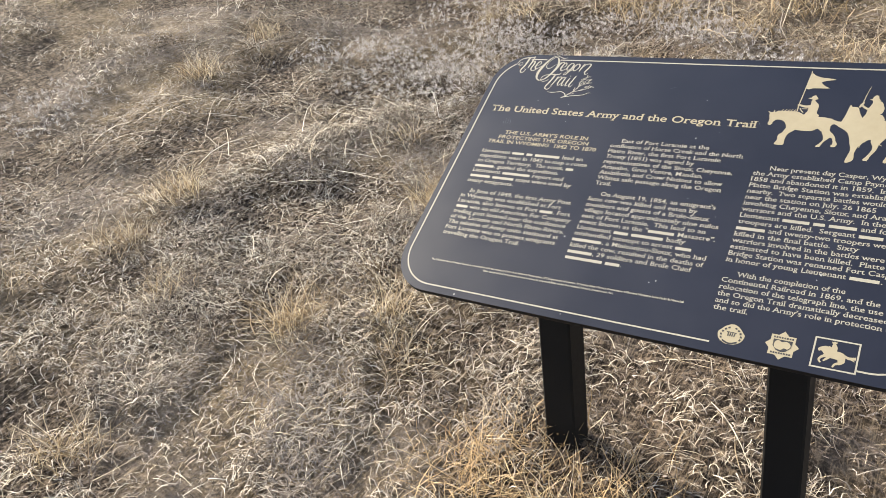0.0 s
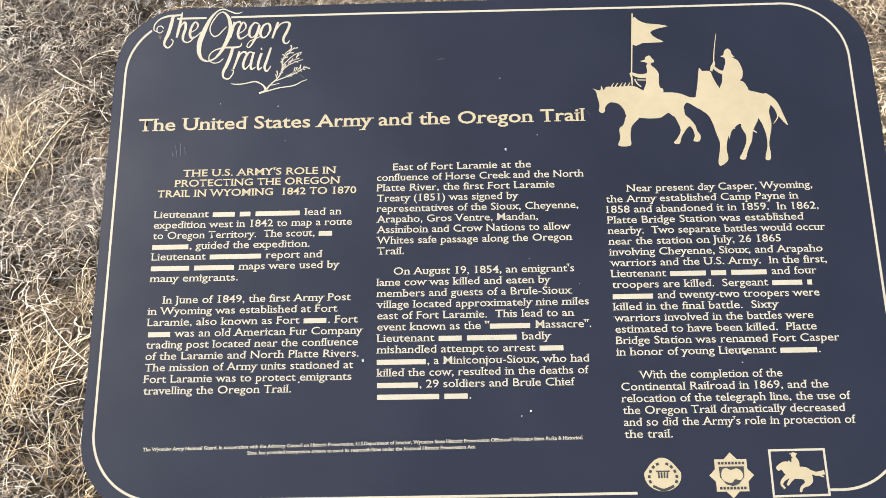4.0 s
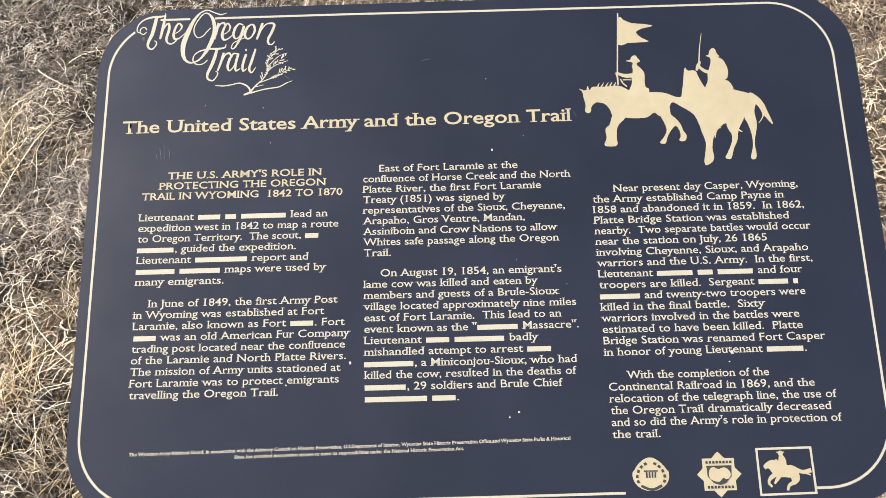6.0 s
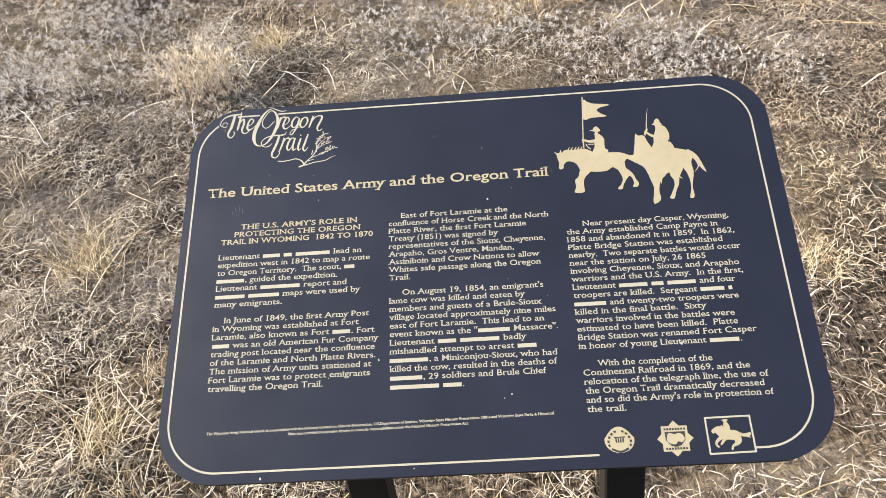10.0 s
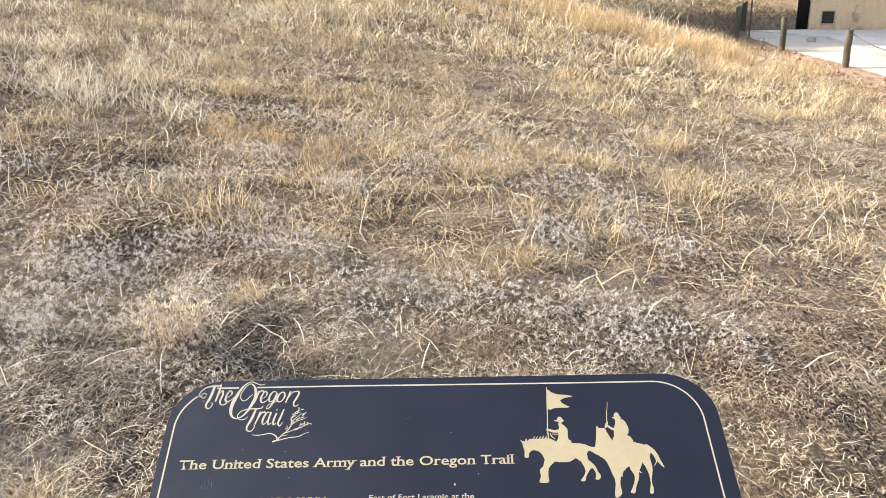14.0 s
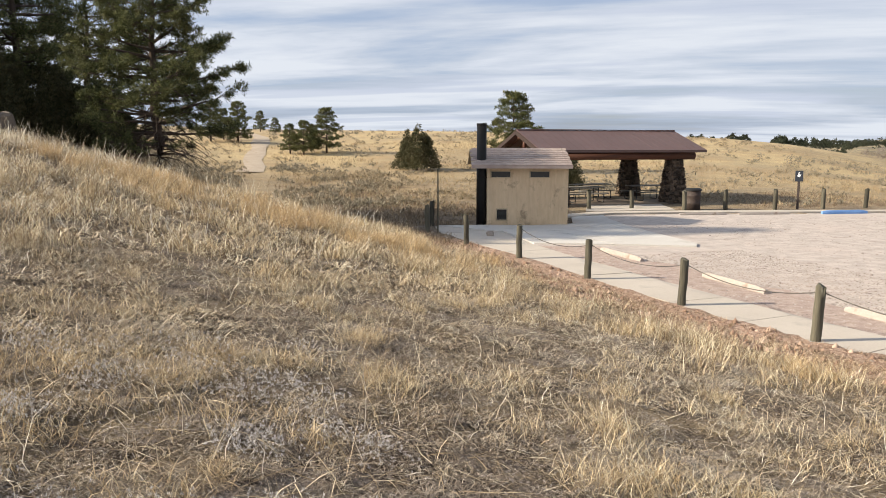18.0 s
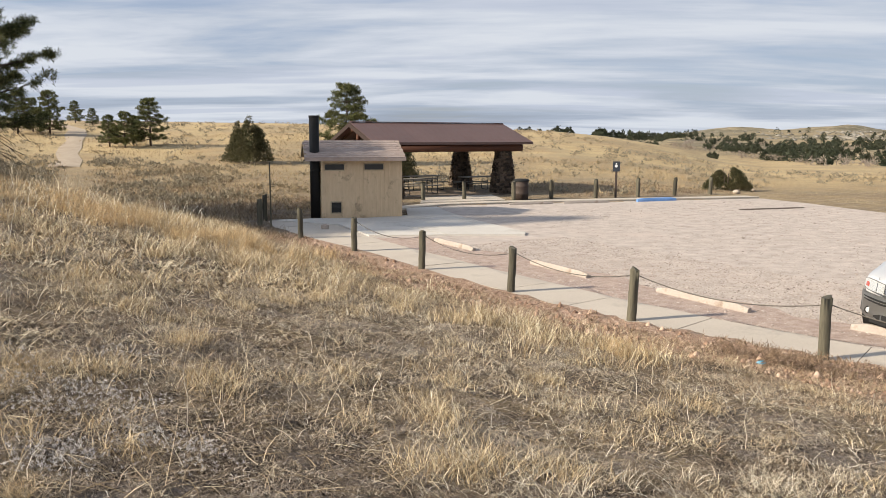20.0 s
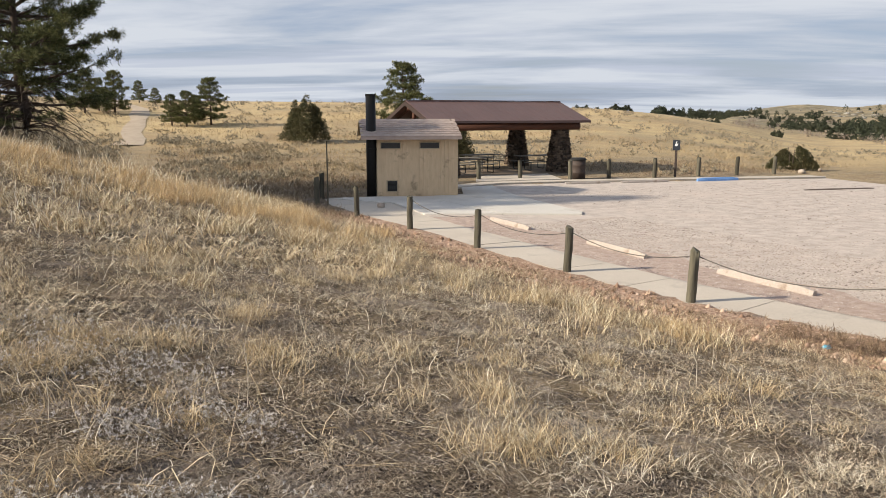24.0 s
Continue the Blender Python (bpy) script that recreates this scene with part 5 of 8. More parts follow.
def glass(name, tint, rough=0.02):
    """Thin glazing: tinted see-through with a faint mirror gloss on either face."""
    m = bpy.data.materials.new(name)
    m.use_nodes = True
    tree = m.node_tree
    tree.nodes.remove(tree.nodes["Principled BSDF"])
    clear = tree.nodes.new("ShaderNodeBsdfTransparent")
    clear.inputs["Color"].default_value = (*tint, 1)
    gloss = node(tree, "ShaderNodeBsdfGlossy", Roughness=rough)
    both = tree.nodes.new("ShaderNodeMixShader")
    both.inputs[0].default_value = 0.08
    tree.links.new(clear.outputs[0], both.inputs[1])
    tree.links.new(gloss.outputs[0], both.inputs[2])
    tree.links.new(both.outputs[0], tree.nodes["Material Output"].inputs["Surface"])
    return m


WHITE_PAINT = paint("white_car_paint", (0.46, 0.465, 0.475))
GREY_PLASTIC = paint("silver_grey_bumper_paint", (0.25, 0.247, 0.243), 0.30, 0.3, 0.3)
ARCH_GREY = paint("dark_grey_cladding", (0.085, 0.085, 0.088), 0.5, 0.0, 0.1)
BLACK_PLASTIC = material("black_plastic", (0.004, 0.004, 0.0045), (0.010, 0.010, 0.010), scale=60, rough=0.75, bump=0.2, depth=0.001)
TYRE = material("tyre_rubber", (0.012, 0.012, 0.012), (0.03, 0.029, 0.028), scale=50, rough=0.85, bump=0.4, depth=0.003)
CHROME = material("bright_metal", (0.55, 0.55, 0.55), (0.7, 0.7, 0.7), scale=30, rough=0.25, metal=1.0, bump=0.0)
ALLOY = material("silver_alloy", (0.42, 0.42, 0.42), (0.56, 0.56, 0.56), scale=30, rough=0.4, metal=0.8, bump=0.0)
TINTED = glass("tinted_window_glass", (0.25, 0.31, 0.285))
LENS = glass("clear_lamp_lens", (0.95, 0.95, 0.95), 0.05)
REFLECTOR = paint("pale_lamp_reflector", (0.66, 0.67, 0.66), 0.3, 0.2)
CABIN = material("grey_cabin_trim", (0.03, 0.03, 0.03), (0.07, 0.069, 0.065), scale=20, rough=0.9, bump=0.2)
RED_LENS = paint("orange_red_lens", (0.55, 0.10, 0.06), 0.2)
PLATE_WHITE = material("plate_enamel", (0.34, 0.39, 0.43), (0.48, 0.52, 0.55), scale=60, rough=0.5, bump=0.0)
PLATE_INK = material("plate_ink", (0.02, 0.03, 0.05), (0.03, 0.04, 0.07), scale=60, rough=0.5, bump=0.0)
VAN = pose(12.492, 5.244, 0.0, 0, 0, 189.8)


def loft(sections, mirror=True, caps=(True, True)):
    """A skin through half outlines (x, [(y, z)...]) that are mirrored over y = 0."""
    bm = bmesh.new()
    rings = []
    for x, half in sections:
        pts = [(y, z) for y, z in half] + ([(-y, z) for y, z in reversed(half) if abs(y) > 1e-6] if mirror else [])
        rings.append([bm.verts.new((x if not callable(x) else x(y, z), y, z)) for y, z in pts])
    n = len(rings[0])
    for a, b in zip(rings, rings[1:]):
        for k in range(n):
            bm.faces.new((a[k], a[(k + 1) % n], b[(k + 1) % n], b[k]))
    if caps[0]:
        bm.faces.new(rings[0][::-1])
    if caps[1]:
        bm.faces.new(rings[-1])
    bmesh.ops.recalc_face_normals(bm, faces=bm.faces)
    return bm


def panel_grid(corners, nx, ny, bulge=(0, 0, 0), thick=0.006):
    """A slightly bowed panel over four corners (low left, low right, high right, high left)."""
    bm = bmesh.new()
    c = [Vector(p) for p in corners]
    b = Vector(bulge)
    grid = []
    for j in range(ny + 1):
        v = j / ny
        row = []
        for i in range(nx + 1):
            u = i / nx
            p = c[0].lerp(c[1], u).lerp(c[3].lerp(c[2], u), v) + b * (1 - (2 * u - 1) ** 2) * (0.4 + 0.6 * (1 - (2 * v - 1) ** 2))
            row.append(bm.verts.new(p))
        grid.append(row)
    for j in range(ny):
        for i in range(nx):
            bm.faces.new((grid[j][i], grid[j][i + 1], grid[j + 1][i + 1], grid[j + 1][i]))
    bmesh.ops.solidify(bm, geom=list(bm.faces), thickness=thick)
    return bm


def build_wheel(van, x, y):
    s = 1 if y > 0 else -1
    wheel = part("wheel", tube([(x, y - s * 0.19, 0.335), (x, y - s * 0.17, 0.335), (x, y - s * 0.02, 0.335), (x, y, 0.335)], [0.30, 0.335, 0.335, 0.305], 28), TYRE, van, "black tyre on a silver rim", True)
    part("rim", tube([(x, y - s * 0.05, 0.335), (x, y + s * 0.004, 0.335), (x, y + s * 0.008, 0.335)], [0.2, 0.212, 0.20], 28), BLACK_PLASTIC, wheel)
    part("hub", tube([(x, y, 0.335), (x, y + s * 0.02, 0.335)], [0.055, 0.045], 16), ALLOY, wheel)
    for k in range(5):
        a = 2 * math.pi * k / 5 + 0.3
        spoke = box((0.065, 0.02, 0.16), (0, 0, 0.118), 0.008)
        bmesh.ops.transform(spoke, matrix=Matrix.Translation((x, y + s * 0.01, 0.335)) @ Matrix.Rotation(a, 4, "Y"), verts=spoke.verts)
        part("spoke", spoke, ALLOY, wheel)
    ring = bmesh.new()
    pts = [(x + 0.2 * math.cos(t), y + s * 0.008, 0.335 + 0.2 * math.sin(t)) for t in [2 * math.pi * k / 24 for k in range(25)]]
    part("rim_lip", tube(pts, 0.012, 6, ring, False), ALLOY, wheel)


def build_van():
    """Local frame: x ahead with the nose at 0, y to the vehicle's left, z up."""
    van = thing("minivan", VAN, "white minivan with grey bumpers parked nose-in at a wheel stop", "minivan")
    low = [(0.60, 0.30), (0.78, 0.30)]
    body = loft([
        (lambda y, z: nose_x(y, 0.72 + 0.917 * (z - 0.57)) - 0.03, [(0, 0.40), (0.66, 0.40), (0.74, 0.46), (0.79, 0.56), (0.79, 0.68), (0.52, 0.715), (0, 0.73)]),
        (lambda y, z: 0.35 * nose_x(y, 0.7) - 0.27, [(0, 0.34), (0.74, 0.34), (0.81, 0.46), (0.84, 0.58), (0.82, 0.725), (0.58, 0.765), (0, 0.78)]),
        (-0.60, [(0, 0.30), (0.80, 0.30), (0.875, 0.46), (0.895, 0.62), (0.865, 0.80), (0.62, 0.86), (0, 0.875)]),
        (-0.95, [(0, 0.30), (0.82, 0.30), (0.895, 0.46), (0.91, 0.66), (0.87, 0.88), (0.62, 0.945), (0, 0.965)]),
        (-1.30, [(0, 0.30), (0.82, 0.30), (0.90, 0.46), (0.915, 0.70), (0.89, 0.95), (0.70, 1.015), (0, 1.035)]),
        (-1.70, [(0, 0.30), (0.82, 0.30), (0.90, 0.46), (0.915, 0.72), (0.90, 1.00), (0.84, 1.045), (0, 1.05)]),
        (-3.90, [(0, 0.30), (0.82, 0.30), (0.90, 0.46), (0.915, 0.72), (0.90, 1.00), (0.84, 1.045), (0, 1.05)]),
        (-4.60, [(0, 0.34), (0.78, 0.34), (0.86, 0.46), (0.875, 0.72), (0.86, 1.00), (0.80, 1.045), (0, 1.05)]),
        (-4.72, [(0, 0.40), (0.72, 0.40), (0.78, 0.48), (0.80, 0.72), (0.78, 0.98), (0.74, 1.02), (0, 1.03)])])
    bmesh.ops.subdivide_edges(body, edges=[e for e in body.edges], cuts=1, use_grid_fill=True, smooth=0.35)
    shell = part("body", body, WHITE_PAINT, van, "glossy white body", True)
    # hood seam lines
    for s in (1, -1):
        part("hood_seam", tube([(-0.28, s * 0.60, 0.752), (-0.62, s * 0.70, 0.845), (-1.0, s * 0.74, 0.93), (-1.28, s * 0.76, 1.005)], 0.0025, 5), BLACK_PLASTIC, shell)
    # roof and cabin
    roof = loft([
        (-1.98, [(0, 1.55), (0.60, 1.55), (0.64, 1.57), (0.58, 1.595), (0.3, 1.61), (0, 1.615)]),
        (-2.3, [(0, 1.60), (0.66, 1.585), (0.70, 1.605), (0.64, 1.645), (0.34, 1.665), (0, 1.67)]),
        (-3.2, [(0, 1.63), (0.67, 1.60), (0.715, 1.63), (0.65, 1.68), (0.36, 1.70), (0, 1.705)]),
        (-4.2, [(0, 1.62), (0.66, 1.59), (0.70, 1.62), (0.64, 1.665), (0.36, 1.685), (0, 1.69)]),
        (-4.5, [(0, 1.58), (0.62, 1.56), (0.66, 1.58), (0.6, 1.62), (0.3, 1.635), (0, 1.64)])])
    bmesh.ops.subdivide_edges(roof, edges=[e for e in roof.edges], cuts=1, use_grid_fill=True, smooth=0.4)
    part("roof", roof, WHITE_PAINT, van, "white roof", True)
    part("windshield", panel_grid([(-1.25, 0.80, 1.02), (-1.25, -0.80, 1.02), (-2.0, -0.60, 1.58), (-2.0, 0.60, 1.58)], 10, 6, (0.10, 0, 0.02)), TINTED, van, "broad tinted windshield", True)
    part("windshield_trim", tube([(-1.24, 0.82, 1.03), (-1.14, 0.4, 1.035), (-1.12, 0, 1.035), (-1.14, -0.4, 1.035), (-1.24, -0.82, 1.03)], 0.022, 6), BLACK_PLASTIC, van)
    part("windshield_trim", tube([(-1.985, 0.6, 1.59), (-1.93, 0, 1.61), (-1.985, -0.6, 1.59)], 0.018, 6), BLACK_PLASTIC, van)
    for s in (1, -1):
        pillar = part("pillar", tube([(-1.28, s * 0.845, 1.0), (-1.65, s * 0.745, 1.30), (-2.05, s * 0.635, 1.585)], [0.034, 0.024, 0.028], 8), WHITE_PAINT, van, "white windshield pillar", True)
        part("trim", tube([(-1.27, s * 0.81, 1.04), (-1.63, s * 0.712, 1.32), (-2.02, s * 0.605, 1.59)], 0.032, 6), BLACK_PLASTIC, pillar)
        for x in (-2.75, -3.65, -4.45):
            part("pillar", box((0.09, 0.04, 0.66), (x, s * 0.785, 1.32), 0.01, pose(0, 0, 0, s * 17)), WHITE_PAINT, van)
        for x0, x1, x2, x3 in ((-1.45, -2.70, -2.70, -2.05), (-2.80, -3.60, -3.60, -2.80), (-3.70, -4.40, -4.35, -3.70)):
            part("side_window", panel_grid([(x0, s * 0.86, 1.045), (x1, s * 0.86, 1.045), (x2, s * 0.69, 1.585), (x3, s * 0.69, 1.585)], 4, 3, (0, s * 0.015, 0)), TINTED, van, "tinted side window", True)
        # wheel arch flare and sill
        arch = [(-0.93 + 0.40 * math.cos(t), s * 0.905, 0.335 + 0.40 * math.sin(t)) for t in [math.pi * k / 12 for k in range(13)]]
        part("wheel_arch", tube(arch, 0.04, 8), ARCH_GREY, van, "dark grey wheel arch flare", True)
        back = [(-3.85 + 0.40 * math.cos(t), s * 0.91, 0.335 + 0.40 * math.sin(t)) for t in [math.pi * k / 12 for k in range(13)]]
        part("wheel_arch", tube(back, 0.04, 8), ARCH_GREY, van, "dark grey wheel arch flare", True)
        # black discs on the uncut body stand in for the shaded wheel wells
        part("wheel_well", tube([(-0.93, s * 0.80, 0.335), (-0.93, s * 0.917, 0.335)], 0.385, 24), BLACK_PLASTIC, van)
        part("wheel_well", tube([(-3.85, s * 0.80, 0.335), (-3.85, s * 0.917, 0.335)], 0.385, 24), BLACK_PLASTIC, van)
        part("side_sill", box((2.1, 0.04, 0.24), (-2.39, s * 0.895, 0.38), 0.015), ARCH_GREY, van, "dark grey lower cladding")
        build_wheel(van, -0.93, s * 0.925)
        build_wheel(van, -3.85, s * 0.925)
        # mirror
        mirror = part("mirror", box((0.12, 0.18, 0.14), (-1.62, s * 0.95, 1.13), 0.045, segments=3), BLACK_PLASTIC, van, "black door mirror", True)
        part("stalk", box((0.07, 0.1, 0.05), (-1.62, s * 0.87, 1.09), 0.012), BLACK_PLASTIC, mirror)
        # roof rail
        rail = part("roof_rail", tube([(-2.3, s * 0.61, 1.655), (-2.5, s * 0.61, 1.70), (-3.3, s * 0.615, 1.735), (-4.1, s * 0.61, 1.72), (-4.3, s * 0.61, 1.66)], 0.018, 8), BLACK_PLASTIC, van, "black roof rail", True)
        for x in (-2.85, -3.6):
            part("rail_foot", box((0.08, 0.04, 0.09), (x, s * 0.60, 1.71), 0.01), BLACK_PLASTIC, rail)
    # cabin seen through the glass
    part("dashboard", box((0.5, 1.4, 0.12), (-1.72, 0, 0.99), 0.04), CABIN, van, "dark dashboard")
    part("paper", box((0.16, 0.22, 0.004), (-1.6, -0.15, 1.055), 0, pose(0, 0, 0, 0, 0, 20)), PLATE_WHITE, van, "white paper on the dashboard")
    part("steering_wheel", tube([(-2.05 + 0.06 * math.sin(t), 0.38 + 0.18 * math.cos(t), 1.10 + 0.16 * math.sin(t)) for t in [2 * math.pi * k / 20 for k in range(21)]], 0.014, 6), BLACK_PLASTIC, van)
    for y in (0.38, -0.38):
        seat = part("seat", box((0.16, 0.5, 0.62), (-2.55, y, 1.02), 0.05, pose(0, 0, 0, 0, -12)), CABIN, van, "grey seat")
        part("headrest", box((0.1, 0.26, 0.17), (-2.62, y, 1.42), 0.04), CABIN, seat)
    part("cabin_floor", box((3.2, 1.6, 0.04), (-3.0, 0, 0.7)), CABIN, van)
    # tailgate that closes the cabin behind the seats
    part("tailgate", box((0.05, 1.3, 0.56), (-4.5, 0, 1.30), 0.02), CABIN, van, "tailgate seen from inside")
    # a high nose and a long flat hood under a lower roof; the wheels keep their round shape
    upper = ("windshield", "windshield_trim", "pillar", "trim", "roof", "roof_rail", "rail_foot", "side_window", "mirror", "stalk", "steering_wheel", "seat", "headrest")
    for ob in van.children_recursive:
        name = ob.name.split(".")[0]
        if name in ("wheel", "rim", "hub", "spoke", "rim_lip", "wheel_well", "wheel_arch"):
            continue
        for v in ob.data.vertices:
            v.co.z = float(np.interp(v.co.z, (0.0, 0.20, 0.30, 0.57, 0.75, 1.03, 1.60, 1.80), (0.0, 0.27, 0.385, 0.72, 0.885, 1.11, 1.64, 1.82)))
            if name in upper:
                v.co.x -= 0.13
    build_nose(van)


def nose_x(y, z):
    """How far ahead the front face of bumper, grille and lamps stands."""
    return -0.055 - 0.40 * min(abs(y) / 0.9, 1.0) ** 2.2 - 0.38 * max(z - 0.68, 0.0)


def face_patch(outline, nx, ny, proud, thick):
    """A panel that follows the nose: outline gives (y, low z, high z) from one side to the other."""
    bm = bmesh.new()
    ys = [p[0] for p in outline]
    rows = []
    for i in range(nx + 1):
        y = ys[0] + (ys[-1] - ys[0]) * i / nx
        at = (y, ys) if ys[-1] > ys[0] else (-y, [-v for v in ys])
        low, high = (float(np.interp(at[0], at[1], [p[k] for p in outline])) for k in (1, 2))
        rows.append([bm.verts.new((nose_x(y, low + (high - low) * j / ny) + proud, y, low + (high - low) * j / ny)) for j in range(ny + 1)])
    for a, b in zip(rows, rows[1:]):
        for j in range(ny):
            bm.faces.new((a[j], b[j], b[j + 1], a[j + 1]))
    bmesh.ops.recalc_face_normals(bm, faces=bm.faces)
    bmesh.ops.solidify(bm, geom=list(bm.faces), thickness=thick)
    bmesh.ops.recalc_face_normals(bm, faces=bm.faces)
    return bm


def build_nose(van):
    """Bumper, twin grille, lamps and plate."""
    rows = []
    bumper = bmesh.new()
    for level in range(10):
        row = []
        for k in range(33):
            f = -1 + k / 16
            y = 0.905 * math.sin(f * math.pi / 2)
            low, high = 0.245 + 0.03 * f * f, 0.632 + 0.085 * abs(f) ** 1.6
            v = level / 9
            z = low + (high - low) * v
            push = (0.0, 0.03, 0.05, 0.045, 0.04, 0.055, 0.066, 0.07, 0.062, 0.01)[level]
            row.append(bumper.verts.new((nose_x(y, min(z, 0.66)) + push - (0.10 * abs(f) ** 10), y * (0.97 if level == 0 else 1), z)))
        rows.append(row)
    for a, b in zip(rows, rows[1:]):
        for k in range(32):
            bumper.faces.new((a[k], a[k + 1], b[k + 1], b[k]))
    bmesh.ops.solidify(bumper, geom=list(bumper.faces), thickness=0.02)
    bmesh.ops.recalc_face_normals(bumper, faces=bumper.faces)
    bump = part("bumper", bumper, GREY_PLASTIC, van, "wide silver-grey front bumper", True)
    for drop in (0.0, 0.042):
        for s in (1, -1):
            part("groove", tube([(nose_x(y, 0.6) + 0.068, s * y, 0.565 - drop + 0.055 * ((y - 0.24) / 0.6) ** 1.5) for y in (0.24, 0.36, 0.48, 0.60, 0.72, 0.82)], [0.006, 0.016, 0.017, 0.016, 0.014, 0.005], 6), BLACK_PLASTIC, bump)
    intake = part("air_intake", face_patch([(-0.62, 0.315, 0.335), (-0.52, 0.28, 0.365), (0.52, 0.28, 0.365), (0.62, 0.315, 0.335)], 24, 2, 0.058, 0.012), BLACK_PLASTIC, bump, "dark slotted air intake")
    for k in range(8):
        y = (k - 3.5) * 0.135
        part("air_slot", box((0.03, 0.022, 0.09), (nose_x(y, 0.33) + 0.06, y, 0.322), 0.005), ARCH_GREY, intake)
    part("air_dam", face_patch([(-0.72, 0.19, 0.25), (0.72, 0.19, 0.25)], 16, 1, -0.01, 0.03), BLACK_PLASTIC, van, "black rubber air dam")
    for s in (1, -1):
        x = nose_x(0.735, 0.39)
        fog = part("fog_lamp", tube([(x - 0.03, s * 0.735, 0.395), (x + 0.056, s * 0.715, 0.395)], 0.064, 18), BLACK_PLASTIC, van, "round fog lamp", True)
        part("lens", tube([(x + 0.05, s * 0.716, 0.395), (x + 0.064, s * 0.713, 0.395)], [0.05, 0.042], 18), REFLECTOR, fog)
        # headlamp: dark surround, bright reflector bowls, clear cover and a coloured corner
        shape_of = [(s * 0.405, 0.672, 0.70), (s * 0.47, 0.676, 0.842), (s * 0.66, 0.69, 0.874), (s * 0.80, 0.71, 0.888), (s * 0.865, 0.735, 0.872)]
        inner = [(y, lo + 0.012, max(hi - 0.012, lo + 0.016)) for y, lo, hi in shape_of]
        lamp = part("headlight", face_patch(shape_of, 18, 5, 0.022, 0.03), ARCH_GREY, van, "clear headlight with an orange corner")
        part("reflector", face_patch(inner, 18, 5, 0.026, 0.006), REFLECTOR, lamp, "pale ribbed reflector")
        part("divider", face_patch([(s * 0.605, 0.712, 0.848), (s * 0.618, 0.712, 0.848)], 1, 4, 0.031, 0.004), ARCH_GREY, lamp)
        part("turn_signal", face_patch([(s * 0.765, 0.765, 0.80), (s * 0.785, 0.755, 0.83), (s * 0.83, 0.765, 0.828)], 6, 3, 0.031, 0.004), RED_LENS, lamp, "orange-red corner lens")
        part("lens", face_patch(inner, 18, 5, 0.040, 0.003), LENS, lamp, "", True)
    # twin grille
    frame = part("grille", face_patch([(-0.475, 0.70, 0.838), (-0.41, 0.685, 0.845), (-0.2, 0.645, 0.858), (0, 0.632, 0.862), (0.2, 0.645, 0.858), (0.41, 0.685, 0.845), (0.475, 0.70, 0.838)], 24, 4, 0.03, 0.05), ARCH_GREY, van, "dark grille surround with twin openings", True)
    for s in (1, -1):
        loop = [(0.075, 0.803), (0.16, 0.812), (0.28, 0.815), (0.395, 0.808), (0.405, 0.785), (0.36, 0.735), (0.30, 0.702), (0.18, 0.682), (0.05, 0.678), (0.038, 0.70), (0.055, 0.75), (0.075, 0.803)]
        mesh = part("grille_mesh", face_patch([(s * 0.05, 0.685, 0.74), (s * 0.08, 0.682, 0.80), (s * 0.28, 0.70, 0.812), (s * 0.39, 0.785, 0.80)], 12, 4, 0.036, 0.006), BLACK_PLASTIC, frame, "black opening behind the mesh")
        part("grille_rim", tube([(nose_x(y, z) + 0.042, s * y, z) for y, z in loop], 0.0085, 6), CHROME, frame, "bright grille rim", True)
        for k in range(9):
            y = 0.085 + 0.035 * k
            low = 0.685 + 0.06 * max(0.0, (y - 0.15) / 0.22) ** 2
            part("grille_bar", tube([(nose_x(y, low) + 0.041, s * y, low), (nose_x(y, 0.808) + 0.041, s * (y + 0.012), 0.808)], 0.0035, 4), ALLOY, frame)
        for z, far in ((0.71, 0.31), (0.735, 0.35), (0.76, 0.375), (0.785, 0.395)):
            part("grille_bar", tube([(nose_x(y, z) + 0.041, s * y, z) for y in (0.06, 0.2, far)], 0.0035, 4), ALLOY, frame)
    crest = bmesh.new()
    prism([(-0.036, 0.80), (0.0, 0.705), (0.036, 0.80), (0.017, 0.803), (0.0, 0.765), (-0.017, 0.803)], 0.0, 0.012, crest)
    bmesh.ops.transform(crest, matrix=Matrix(((0, -0.38, 1, nose_x(0, 0.70) + 0.31), (1, 0, 0, 0), (0, 1, 0, 0), (0, 0, 0, 1))), verts=crest.verts)
    part("emblem", crest, CHROME, frame, "bright pointed emblem")
    y0 = -0.05
    plate = part("number_plate", box((0.012, 0.32, 0.155), (0.026, y0, 0.468), 0.003), PLATE_WHITE, van, "pale number plate with dark bars")
    for y, w, h in ((0.125, 0.018, 0.055), (0.055, 0.06, 0.06), (-0.02, 0.026, 0.06), (-0.058, 0.026, 0.06), (-0.096, 0.026, 0.06), (-0.132, 0.02, 0.06)):
        part("bar", box((0.004, w, h), (0.033, y0 - y, 0.462)), PLATE_INK, plate)


build_van()

# ---- small things about the lot ----
RUST_DRUM = material("dark_brown_drum", (0.022, 0.015, 0.012), (0.07, 0.047, 0.038), scale=12, blotch=3, rough=0.75, bump=0.3)


def build_bin():
    t = thing("litter_bin", pose(24.05, 29.75, 0.05), "dark brown drum litter bin with a lid beside the shelter path", "litter bin")
    part("drum", tube([(0, 0, 0), (0, 0, 0.28), (0, 0, 0.30), (0, 0, 0.32), (0, 0, 0.62), (0, 0, 0.64), (0, 0, 0.66), (0, 0, 0.88)], [0.34, 0.34, 0.352, 0.34, 0.34, 0.352, 0.34, 0.34], 24), RUST_DRUM, t, "", True)
    part("lid", tube([(0, 0, 0.88), (0, 0, 0.93), (0, 0, 0.99)], [0.385, 0.385, 0.30], 24), BLACK_PLASTIC, t, "dark lid")


